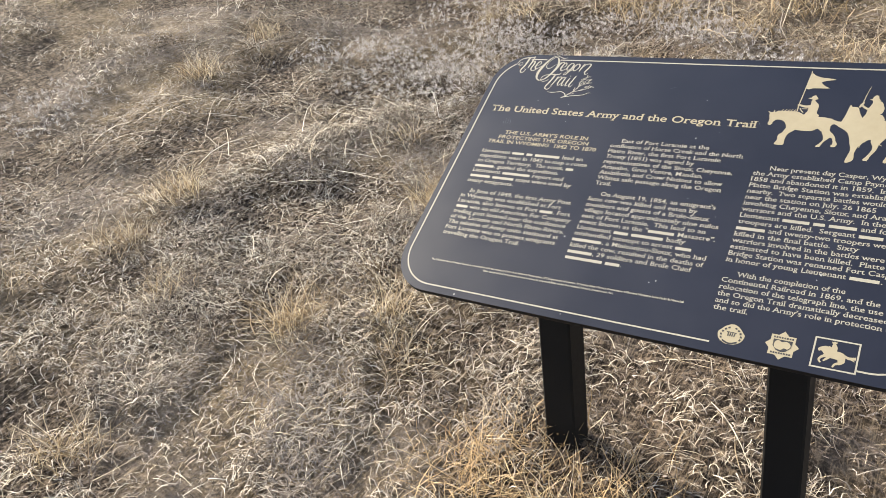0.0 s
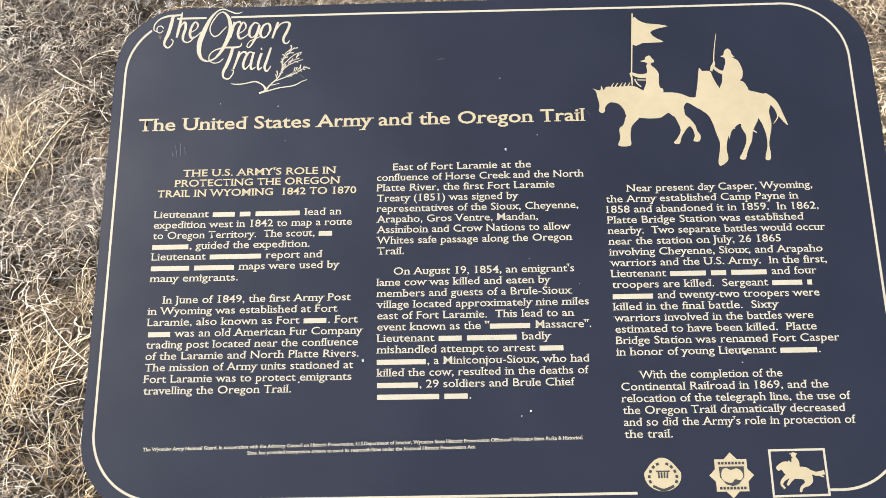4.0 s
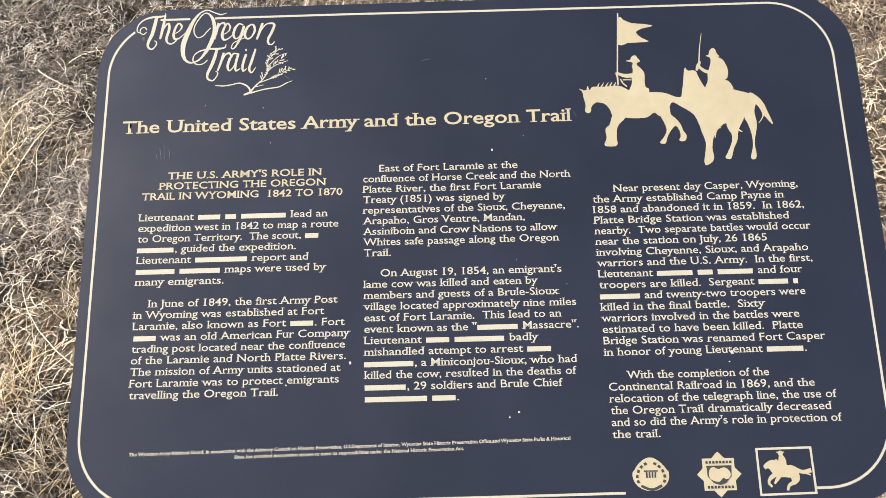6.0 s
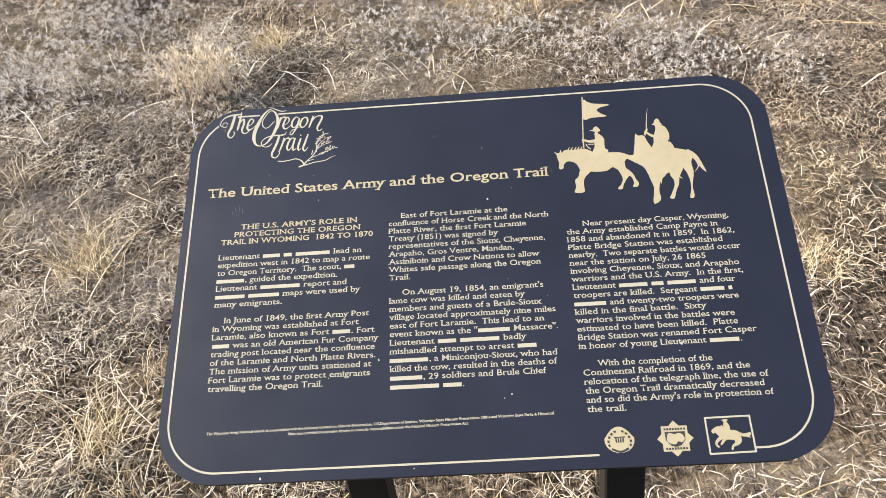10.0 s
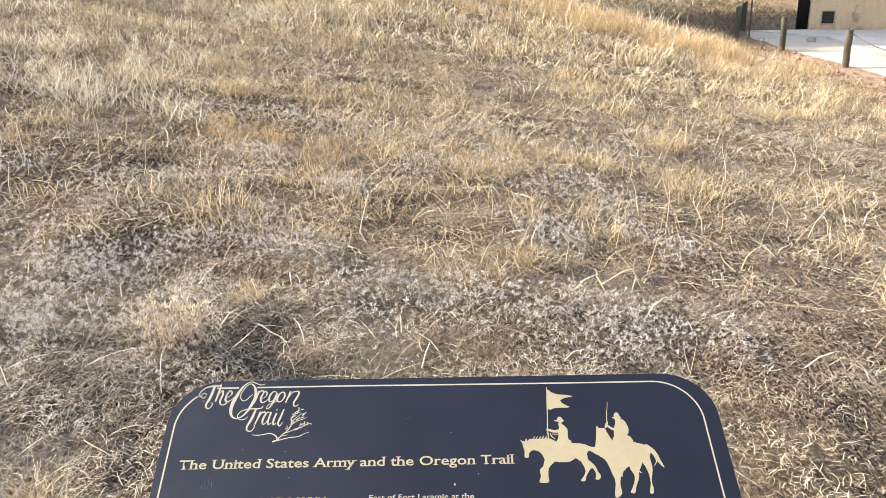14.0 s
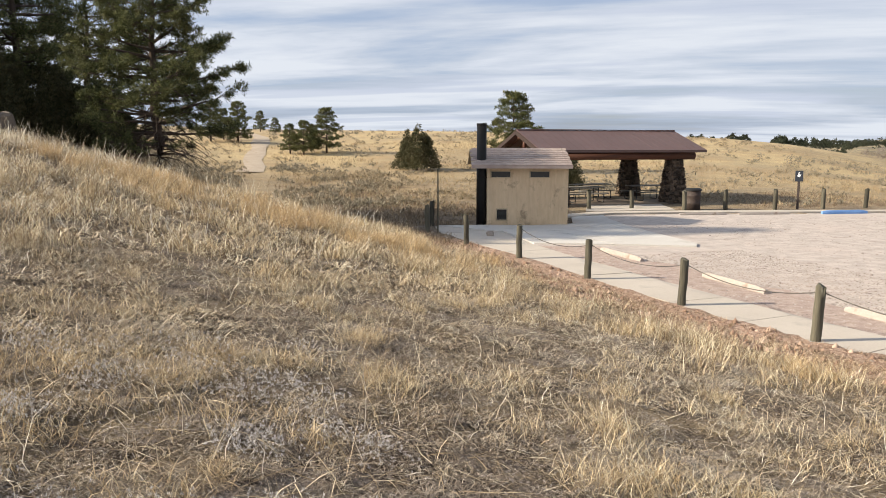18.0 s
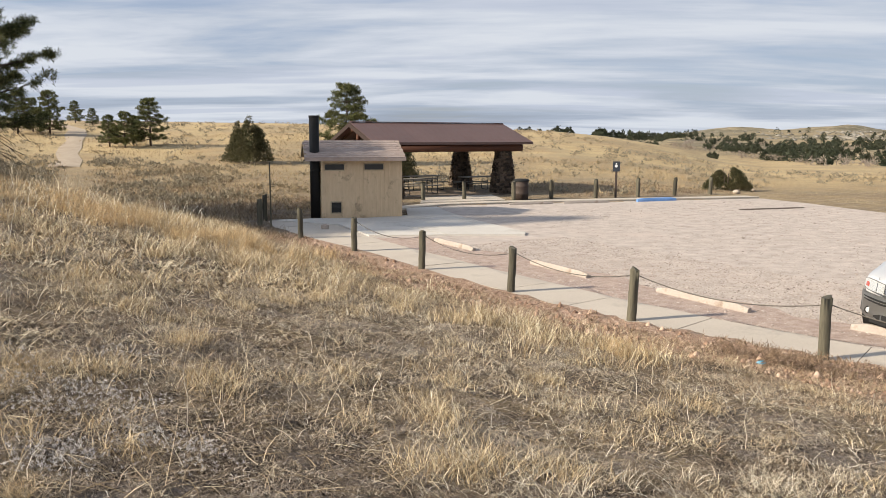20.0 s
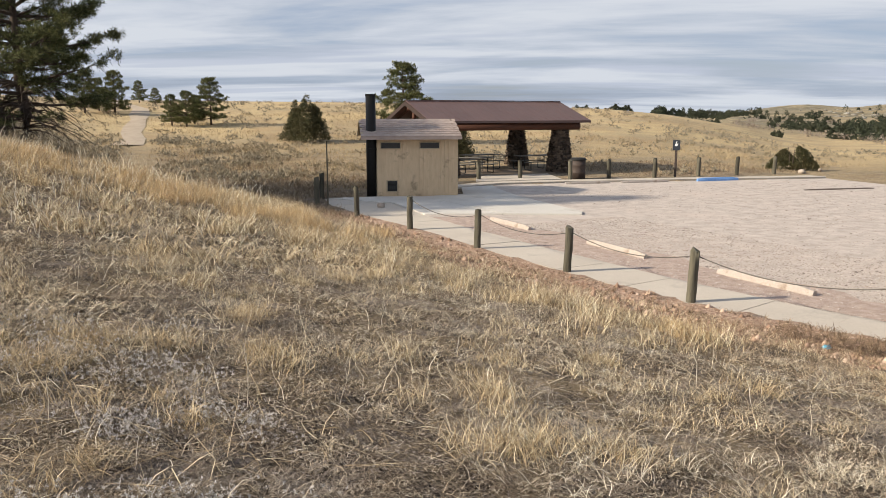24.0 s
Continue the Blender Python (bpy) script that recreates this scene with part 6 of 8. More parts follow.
build_bin()
SIGN_BLUE = material("accessible_sign_face", (0.012, 0.016, 0.026), (0.02, 0.028, 0.045), scale=30, rough=0.5, bump=0.0)
SIGN_WHITE = material("white_sign_paint", (0.7, 0.7, 0.7), (0.8, 0.8, 0.8), scale=30, rough=0.5, bump=0.0)


def build_parking_sign():
    t = thing("parking_sign", pose(28.9, 28.35, 0.03, 0, 0, -45), "small dark parking sign on a brown timber post", "sign")
    part("post", box((0.11, 0.11, 2.1), (0, 0, 0.75), 0.012), RUST_DRUM, t)
    plate = part("plate", box((0.34, 0.02, 0.5), (0, -0.07, 1.56), 0.006), SIGN_BLUE, t, "dark plate with a white symbol")
    bm = bmesh.new()
    for c, r in (((0.0, 0.13), 0.03), ((-0.01, 0.0), 0.07)):
        tube([(c[0], -0.082, 1.58 + c[1]), (c[0], -0.086, 1.58 + c[1])], r, 14, bm)
    box((0.035, 0.004, 0.14), (-0.02, -0.084, 1.64), bm=bm)
    box((0.10, 0.004, 0.03), (0.03, -0.084, 1.62), bm=bm)
    part("symbol", bm, SIGN_WHITE, plate)


build_parking_sign()
TABLE_GREY = material("grey_weathered_planks", (0.13, 0.12, 0.105), (0.30, 0.28, 0.25), scale=20, blotch=3, rough=0.9, bump=0.4, stretch=(0.1, 1, 1), varied=0.3)
FRAME_DARK = material("dark_pipe_frame", (0.02, 0.02, 0.02), (0.05, 0.048, 0.045), scale=30, rough=0.6, metal=0.3, bump=0.1)


def build_table(x, y, z, turn):
    t = thing("picnic_table", pose(x, y, z, 0, 0, turn), "grey plank picnic table on a dark pipe frame under the shelter", "picnic table", "picnic tables")
    for k in range(3):
        part("tabletop_plank", box((2.2, 0.235, 0.045), (0, -0.25 + 0.25 * k, 0.75), 0.006), TABLE_GREY, t)
    for s in (-1, 1):
        part("bench_plank", box((2.2, 0.25, 0.045), (0, s * 0.72, 0.45), 0.006), TABLE_GREY, t)
        for x0 in (-0.8, 0.8):
            part("leg", tube([(x0, s * 0.84, 0.42), (x0, s * 0.84, 0.06), (x0, s * 0.78, 0.03), (x0, s * 0.3, 0.03), (x0, s * 0.24, 0.06), (x0, s * 0.24, 0.72)], 0.024, 8), FRAME_DARK, t, "", True)
            part("brace", tube([(x0, s * 0.84, 0.42), (x0, s * 0.24, 0.42)], 0.02, 8), FRAME_DARK, t)
    return t


for x, y, turn in ((21.0, 34.6, -2), (22.8, 36.9, 4), (25.1, 34.9, 0), (20.0, 37.2, 2)):
    build_table(x, y, 0.135, turn)


def build_marker_pole():
    t = part("marker_pole", tube([(0, 0, -0.2), (0.005, 0, 0.9), (0, 0, 2.2)], [0.028, 0.027, 0.022], 8), POST_WOOD)
    t.matrix_world = pose(9.72, 25.05, 0.0)
    tagged(t, "thin brown marker pole beside the fence posts", "pole")


build_marker_pole()
PALE_STONE = material("pale_field_stone", (0.27, 0.215, 0.17), (0.46, 0.385, 0.31), scale=30, blotch=8, rough=0.95, bump=0.6, depth=0.004, varied=0.3)
PINK_STONE = material("pink_bank_stone", (0.20, 0.125, 0.095), (0.44, 0.32, 0.25), scale=20, blotch=5, rough=0.95, bump=0.6, depth=0.006, varied=0.5)


def stone_mesh(seed, rx, ry, rz):
    rng = random.Random(seed)
    bm = bmesh.new()
    bmesh.ops.create_icosphere(bm, subdivisions=2, radius=1.0)
    o = Vector((rng.uniform(0, 50), rng.uniform(0, 50), rng.uniform(0, 50)))
    for v in bm.verts:
        d = 1 + 0.35 * noise.noise(v.co * 1.3 + o) + 0.12 * noise.noise(v.co * 3.1 + o)
        v.co = Vector((v.co.x * rx * d, v.co.y * ry * d, v.co.z * rz * d))
    me = bpy.data.meshes.new("stone")
    bm.to_mesh(me)
    bm.free()
    me.shade_smooth()
    return me


def lay_stone(seed, x, y, r, mat, label):
    ob = part("stone", stone_mesh(seed, r, r * 0.85, r * 0.7), mat)
    ob.matrix_world = pose(x, y, max(on_ground(x, y), 0) + r * 0.3, 0, 0, seed * 31)
    return tagged(ob, label, "stone", "loose stones")


lay_stone(1, -0.885, 0.08, 0.021, PALE_STONE, "small pale stone in the short grass")
rng_s = random.Random(77)
for k in range(46):
    y = rng_s.uniform(2.0, 20)
    x = float(fence_line(y)) - rng_s.uniform(0.1, 1.9)
    lay_stone(10 + k, x, y, rng_s.uniform(0.014, 0.05), PINK_STONE if k % 3 else PALE_STONE, "pinkish stone lying on the red bank")
for k, (x, y, r) in enumerate(((37.2, 27.6, 0.2), (11.2, 23.9, 0.14), (11.05, 23.6, 0.12), (39.6, 28.3, 0.14))):
    lay_stone(90 + k, x, y, r, PALE_STONE, "pale rounded rock beside the paving")
LITTER = paint("crumpled_blue_plastic", (0.12, 0.36, 0.52), 0.4)
ob = part("plastic_litter", stone_mesh(5, 0.075, 0.05, 0.04), LITTER)
ob.matrix_world = pose(9.35, 5.55, on_ground(9.35, 5.55) + 0.03)
tagged(ob, "crumpled scrap of blue plastic on the bank", "litter")


HILL_ROCK = material("weathered_hill_rock", (0.075, 0.058, 0.043), (0.20, 0.158, 0.118), scale=9, blotch=2, rough=0.95, bump=0.9, depth=0.03)


def build_outcrop(seed, x, y, rx, ry, rz):
    """A squared block of bedrock with chipped edges, sunk in the grass."""
    rng = random.Random(seed)
    bm = box((2 * rx, 2 * ry, 2 * rz), (0, 0, 0), 0.12 * min(rx, ry))
    bmesh.ops.subdivide_edges(bm, edges=list(bm.edges), cuts=2, use_grid_fill=True)
    o = Vector((seed * 1.7, 3.1, 0.4))
    for v in bm.verts:
        v.co += 0.3 * rz * Vector((noise.noise(v.co * 2.3 + o), noise.noise(v.co * 2.3 - o), noise.noise(v.co * 3.1 + 2 * o)))
    ob = part("rock_slab", bm, HILL_ROCK)
    ob.matrix_world = pose(x, y, on_ground(x, y) + rz * 0.35, 3, -9, rng.uniform(-15, 15))
    tagged(ob, "flat weathered rock block showing on the hilltop", "rock", "rocks on the hill")


build_outcrop(201, -5.35, 22.8, 1.1, 0.6, 0.26)
build_outcrop(202, -3.45, 23.0, 0.55, 0.5, 0.36)
build_outcrop(203, -6.9, 22.5, 0.6, 0.5, 0.2)


def build_pebbles():
    """Loose stones over the nearer part of the gravel lot, too many to count."""
    rng = np.random.default_rng(41)
    n = 22000
    x, y = 11.3 + 22 * rng.uniform(0, 1, n) ** 1.3, rng.uniform(1.5, 25, n)
    ok = (x > 11.25 + 0.04 * np.maximum(0, 9 - y) ** 2) & ~((y > 18.2) & (x < 17.6)) & inside(LOT, x, y)
    x, y = np.concatenate([x[ok], 11.3 + 5.2 * rng.uniform(0, 1, 30000) ** 1.5]), np.concatenate([y[ok], rng.uniform(4.0, 20.0, 30000)])
    ok = inside(LOT, x, y) & (x > 11.25 + 0.04 * np.maximum(0, 9 - y) ** 2) & ~((y > 18.0) & (x < 17.6))
    x, y = x[ok], y[ok]
    n = len(x)
    r = rng.uniform(0.007, 0.02, n) * (1 + 0.9 * (rng.uniform(0, 1, n) > 0.92)) * (1 + 0.025 * np.maximum(0, x - 14))
    unit = np.array([[1, 0, 0], [-1, 0, 0], [0, 1, 0], [0, -1, 0], [0, 0, 1], [0, 0, -1]], float)
    v = unit[None] * np.array([1, 1, 0.45]) * r[:, None, None] * rng.uniform(0.6, 1.4, (n, 6, 1)) + np.stack([x, y, r * 0.1], 1)[:, None]
    tri = np.array([[0, 2, 4], [2, 1, 4], [1, 3, 4], [3, 0, 4], [2, 0, 5], [1, 2, 5], [3, 1, 5], [0, 3, 5]])
    f = (np.arange(n) * 6)[:, None, None] + tri[None]
    ob = part("gravel_stones", soup("gravel_stones", v.reshape(-1, 3), f.reshape(-1, 3), PEBBLE), None)
    tagged(ob, "loose pale and pinkish stones over the gravel", "gravel", kind="stuff")


PEBBLE = blades_material("gravel_pebbles", [(0.0, (0.15, 0.12, 0.10)), (0.25, (0.28, 0.235, 0.205)), (0.45, (0.42, 0.36, 0.315)), (0.8, (0.54, 0.475, 0.42)), (1.0, (0.64, 0.585, 0.53))], (0.48, 0.36, 0.30), 0.4, 0.35, 0.9)
build_pebbles()

# ---- trees ----
BARK = material("dark_pine_bark", (0.035, 0.025, 0.02), (0.13, 0.095, 0.07), scale=10, blotch=3, rough=0.95, bump=0.9, depth=0.03, stretch=(1, 1, 0.25))
NEEDLES = blades_material("pine_needles", [(0.0, (0.026, 0.036, 0.015)), (0.45, (0.09, 0.105, 0.04)), (0.8, (0.165, 0.172, 0.066)), (1.0, (0.24, 0.228, 0.098))], (0.14, 0.12, 0.05), 0.7, 0.3)
CEDAR = blades_material("juniper_foliage", [(0.0, (0.026, 0.03, 0.014)), (0.5, (0.078, 0.08, 0.036)), (1.0, (0.145, 0.13, 0.06))], (0.105, 0.078, 0.04), 1.2, 0.4)
FAR_TREES = blades_material("far_pine_foliage", [(0.0, (0.022, 0.031, 0.018)), (1.0, (0.06, 0.068, 0.04))], (0.085, 0.075, 0.045), 0.05, 0.3)

FAR_SCRUB = blades_material("grey_leafless_scrub", [(0.0, (0.16, 0.13, 0.105)), (1.0, (0.38, 0.33, 0.28))], (0.26, 0.20, 0.14), 0.05, 0.4, 0.9)


def tufts(rng, centres, ways, blades, length, width, spread=0.9):
    """Spiky sprays of narrow leaves about each centre, leaning along its way."""
    n = len(centres)
    c = np.repeat(centres, blades, 0)
    w = np.repeat(ways, blades, 0) * 0.8 + rng.normal(0, spread, (n * blades, 3))
    w /= np.linalg.norm(w, axis=1, keepdims=True) + 1e-9
    side = np.cross(w, rng.normal(0, 1, w.shape))
    side /= np.linalg.norm(side, axis=1, keepdims=True) + 1e-9
    ln = length * rng.uniform(0.6, 1.25, (n * blades, 1))
    base = c + rng.normal(0, length * 0.15, c.shape)
    wd = width * rng.uniform(0.7, 1.3, (n * blades, 1))
    v = np.stack([base - side * wd * 0.4, base + w * ln * 0.55 - side * wd, base + w * ln, base + w * ln * 0.55 + side * wd], 1).reshape(-1, 3)
    q = np.arange(len(v)).reshape(-1, 4)
    return v, q


def build_pine(name, high, spread, seed, label, bare=0.15, crown_top=1.0, density=1.0, blades=16, dead=True, group="", needle=(0.18, 0.014), sprays=5, clump_size=0.12, twigs=False, whorl=(3, 6), gap=1.0, skirt=0, point=0.75):
    """A pine: tapered trunk, whorls of limbs, and sprays of needles along the limbs' outer ends."""
    rng = np.random.default_rng(seed)
    t = thing(name, pose(0, 0, 0), label, "tree", group)
    wob = rng.normal(0, 0.05, (9, 2)) * high / 10
    trunk = [(wob[k, 0], wob[k, 1], high * k / 8 - (0.3 if k == 0 else 0)) for k in range(9)]
    base_r = 0.017 * high + 0.04
    part("trunk", tube(trunk, [base_r * (1 - 0.93 * k / 8) for k in range(9)], 10), BARK, t, "", True)
    limbs = bmesh.new()
    centres, ways = [], []
    z = bare * high
    while z < high * 0.97:
        f = (z / high - bare) / (1 - bare)
        reach = spread * (1 - f) ** point * (0.55 + 0.6 * min(1, f * 4 + 0.35)) + 0.12
        for _ in range(rng.integers(*whorl)):
            a = rng.uniform(0, 2 * np.pi)
            r = reach * rng.uniform(0.55, 1.15)
            rise = rng.uniform(-0.12, 0.25) + 0.35 * f
            d = np.array([np.cos(a), np.sin(a), 0])
            pts = [np.array([0, 0, z]) + d * r * u + np.array([0, 0, r * (rise * u - 0.18 * u * u + 0.22 * u ** 3)]) + rng.normal(0, 0.03, 3) * (u > 0) for u in (0, 0.35, 0.7, 1.0)]
            tube([tuple(p) for p in pts], [0.018 * r + 0.012, 0.012 * r + 0.008, 0.012, 0.005], 5, limbs, False)
            leafless = dead and z < 2.3
            for k in range(int(max(4, r * 4.5) * density)):
                # a twig off the limb, with a clump of needle sprays at its end
                u = 0.16 + 0.84 * rng.uniform() ** 0.75
                seg = 0 if u < 0.35 else (1 if u < 0.7 else 2)
                p = pts[seg] + (pts[seg + 1] - pts[seg]) * ((u - (0, 0.35, 0.7)[seg]) / (0.35, 0.35, 0.3)[seg])
                b = a + rng.choice((-1, 1)) * rng.uniform(0.3, 1.2)
                long = (0.42 * r * (1.05 - u) + 0.14) * rng.uniform(0.5, 1.2)
                if leafless and rng.uniform() < 0.8 * (1.2 - z / 2.4):
                    end = p + np.array([np.cos(b) * long, np.sin(b) * long, -rng.uniform(0.3, 1.1) * long])
                    tube([tuple(p), tuple((p + end) / 2 + rng.normal(0, 0.03, 3)), tuple(end)], [0.008, 0.006, 0.003], 3, limbs, False)
                    continue
                end = p + np.array([np.cos(b) * long, np.sin(b) * long, rng.uniform(-0.12, 0.4) * long])
                if twigs:
                    tube([tuple(p), tuple(end)], [0.009, 0.005], 3, limbs, False)
                for _k in range(sprays):
                    centres.append(end + rng.normal(0, clump_size, 3) * np.array([1, 1, 0.6]))
                    ways.append(np.array([np.cos(b) * 0.7, np.sin(b) * 0.7, 0.6]))
        z += rng.uniform(0.26, 0.42) * (high / 9) ** 0.5 * gap
    # long dead limbs that droop to the ground about the foot
    for k in range(skirt):
        a, z0, r = rng.uniform(0, 2 * np.pi), rng.uniform(0.5, 2.3), rng.uniform(1.0, 1.9)
        d = np.array([np.cos(a), np.sin(a), 0])
        pts = [np.array([0, 0, z0]) + d * r * u + np.array([0, 0, 0.25 * r * u - (0.55 * z0 + 0.25 * r) * u * u]) + rng.normal(0, 0.03, 3) for u in (0, 0.3, 0.6, 0.85, 1.0)]
        tube([tuple(p) for p in pts], [0.026, 0.02, 0.014, 0.009, 0.004], 5, limbs, False)
        for j in range(7):
            p = pts[1 + j % 4]
            b = a + rng.choice((-1, 1)) * rng.uniform(0.3, 1.2)
            end = p + np.array([np.cos(b) * 0.45, np.sin(b) * 0.45, -rng.uniform(0.05, 0.45)]) * rng.uniform(0.5, 1.2)
            tube([tuple(p), tuple((p + end) / 2 + rng.normal(0, 0.04, 3)), tuple(end)], [0.01, 0.007, 0.003], 3, limbs, False)
    part("branchwork", limbs, BARK, t)
    v, q = tufts(rng, np.array(centres), np.array(ways), blades, needle[0], needle[1])
    part("crown", soup("needles", v, q, NEEDLES), None, t, "open dark green needle crown")
    return t


def build_juniper(name, high, wide, seed, label, blades=8, sprays=900, group="", category="shrub", lobes=None, taper=1.35):
    rng = np.random.default_rng(seed)
    t = thing(name, pose(0, 0, 0), label, category, group)
    stems = bmesh.new()
    for k in range(5):
        a = rng.uniform(0, 6.28)
        tube([(0, 0, -0.15), (0.12 * wide * math.cos(a), 0.12 * wide * math.sin(a), high * 0.35), (0.3 * wide * math.cos(a) * rng.uniform(0.3, 1), 0.3 * wide * math.sin(a), high * rng.uniform(0.6, 0.85))], [0.06, 0.04, 0.012], 6, stems)
    part("trunk", stems, BARK, t)
    # lobes of different height make the outline uneven
    lobes = lobes or [(rng.uniform(-0.38, 0.38) * wide, rng.uniform(-0.38, 0.38) * wide, high * rng.uniform(0.35, 0.92), wide * rng.uniform(0.12, 0.24)) for _ in range(17)] + [(0.05 * wide, 0, high, wide * 0.22)]
    c, w = [], []
    for k in range(sprays):
        x, y, h, r = lobes[rng.integers(len(lobes))]
        f = rng.uniform(0.02, 1) ** 0.8
        a = rng.uniform(0, 6.28)
        rad = r * (1 - f ** taper) ** 0.75 * rng.uniform(0.5, 1.12) + 0.03
        c.append((x * (1 - 0.4 * f) + rad * math.cos(a), y * (1 - 0.4 * f) + rad * math.sin(a), h * f))
        w.append((math.cos(a) * 0.6, math.sin(a) * 0.6, 0.8))
    v, q = tufts(rng, np.array(c), np.array(w), blades, 0.2 * (high / 3) ** 0.5, 0.02, 0.6)
    part("crown", soup("sprays", v, q, CEDAR), None, t, "dense dark olive-green foliage")
    return t


def stand(t, x, y, turn=0.0, scale=1.0, sink=0.0):
    t.matrix_world = pose(x, y, on_ground(x, y) - sink, 0, 0, turn) @ Matrix.Scale(scale, 4)
    return t


def beside(source, x, y, turn, scale, label=""):
    ob = copy_thing(source, pose(x, y, on_ground(x, y) - 0.05, 0, 0, turn))
    ob.scale = (scale, scale, scale)
    if label:
        ob["label"] = label
    return ob


big_pine = stand(build_pine("pine_tree", 8.4, 2.7, 4, "tall ponderosa pine with dead lower limbs on the hillside", 0.12, density=1.4, blades=22, needle=(0.15, 0.0088), sprays=5, clump_size=0.09, twigs=True, whorl=(5, 8), gap=0.86, skirt=40, group="pines on the hill"), 0.72, 27.0)
tall_pine = stand(build_pine("pine_tree", 8.8, 2.9, 9, "tall open ponderosa pine among the trees on the hill", 0.2, density=1.1, blades=14, needle=(0.18, 0.011), sprays=5, clump_size=0.12, dead=False, group="pines on the hill"), -3.8, 31.7)
small_pine = stand(build_pine("pine_tree", 4.6, 1.75, 15, "young green pine on the grassland", 0.14, density=1.2, blades=10, needle=(0.16, 0.018), sprays=6, point=0.8, clump_size=0.09, dead=False, group="young pines"), 26.35, 53.9, 0.0, 1.28)
wood = [(-5.2, 34.0, 120, 0.95), (-8.6, 34.6, 330, 1.0), (-6.9, 31.2, 40, 1.0), (-1.7, 35.5, 200, 0.9), (-10.2, 32.5, 290, 1.0), (-14.5, 35, 160, 1.05)]
for k, (x, y, a, s) in enumerate(wood):
    beside(tall_pine, x, y, a, s, "tall dark pine in the wood on the hill")
# pines along the track to the hilltop
for x, y, a, s, label in ((7.3, 87.7, 30, 0.9, "young green pine near the dirt track"), (8.9, 90.6, 140, 0.75, "young pine near the dirt track"), (10.0, 86.5, 250, 0.95, "young pine near the dirt track"), (15.3, 108.0, 80, 0.6, "small pine beside the dirt track"), (16.4, 102.7, 10, 0.44, "small pine beside the dirt track"),
                          (13.2, 73.9, 75, 0.6, "low bushy pine on the grassland"), (14.25, 72.7, 300, 0.68, "broad dark pine on the grassland"), (15.5, 75.5, 20, 0.58, "bushy young pine in a group"), (16.7, 74.2, 195, 0.92, "taller pine with a ragged crown")):
    beside(small_pine, x, y, a, s, label)
cedar = stand(build_juniper("juniper", 4.0, 4.2, 3, "dark rounded juniper on the dry grassland", sprays=3000), 20.0, 57.5, 0.0, 0.86)
bush = stand(build_juniper("juniper", 1.75, 2.7, 21, "low dark juniper bush at the edge of the lot", sprays=1700, lobes=[(-0.8, 0.1, 1.3, 0.62), (-1.2, 0, 1.0, 0.45), (0.7, -0.1, 1.5, 0.55), (1.15, 0.1, 1.3, 0.5), (-0.35, 0.2, 1.0, 0.42), (1.35, 0, 0.85, 0.38), (0.1, 0, 0.75, 0.5)], taper=1.6), 38.9, 29.6, -52, 0.86)
beside(cedar, 24.6, 43.0, 60, 0.62, "dark juniper behind the picnic shelter")
# undergrowth of dark junipers beneath the hill's pines
for k, (x, y, s) in enumerate(((-2.3, 29.5, 0.62), (-4.2, 28.8, 0.66), (-6.0, 28.5, 0.7), (-7.8, 28.0, 0.72), (-9.6, 27.6, 0.75), (-11.6, 27.5, 0.8), (-3.0, 31.0, 0.8), (-6.8, 30.6, 0.8), (-0.6, 30.0, 0.5), (-13.6, 28, 0.85), (-9.8, 30.5, 0.85), (-12.8, 30.8, 0.95), (-5.0, 30.4, 0.8), (-1.6, 31.5, 0.7), (-8.4, 30.0, 0.85))):
    beside(cedar, x, y, k * 47, s, "dense dark juniper under the pines on the hill")


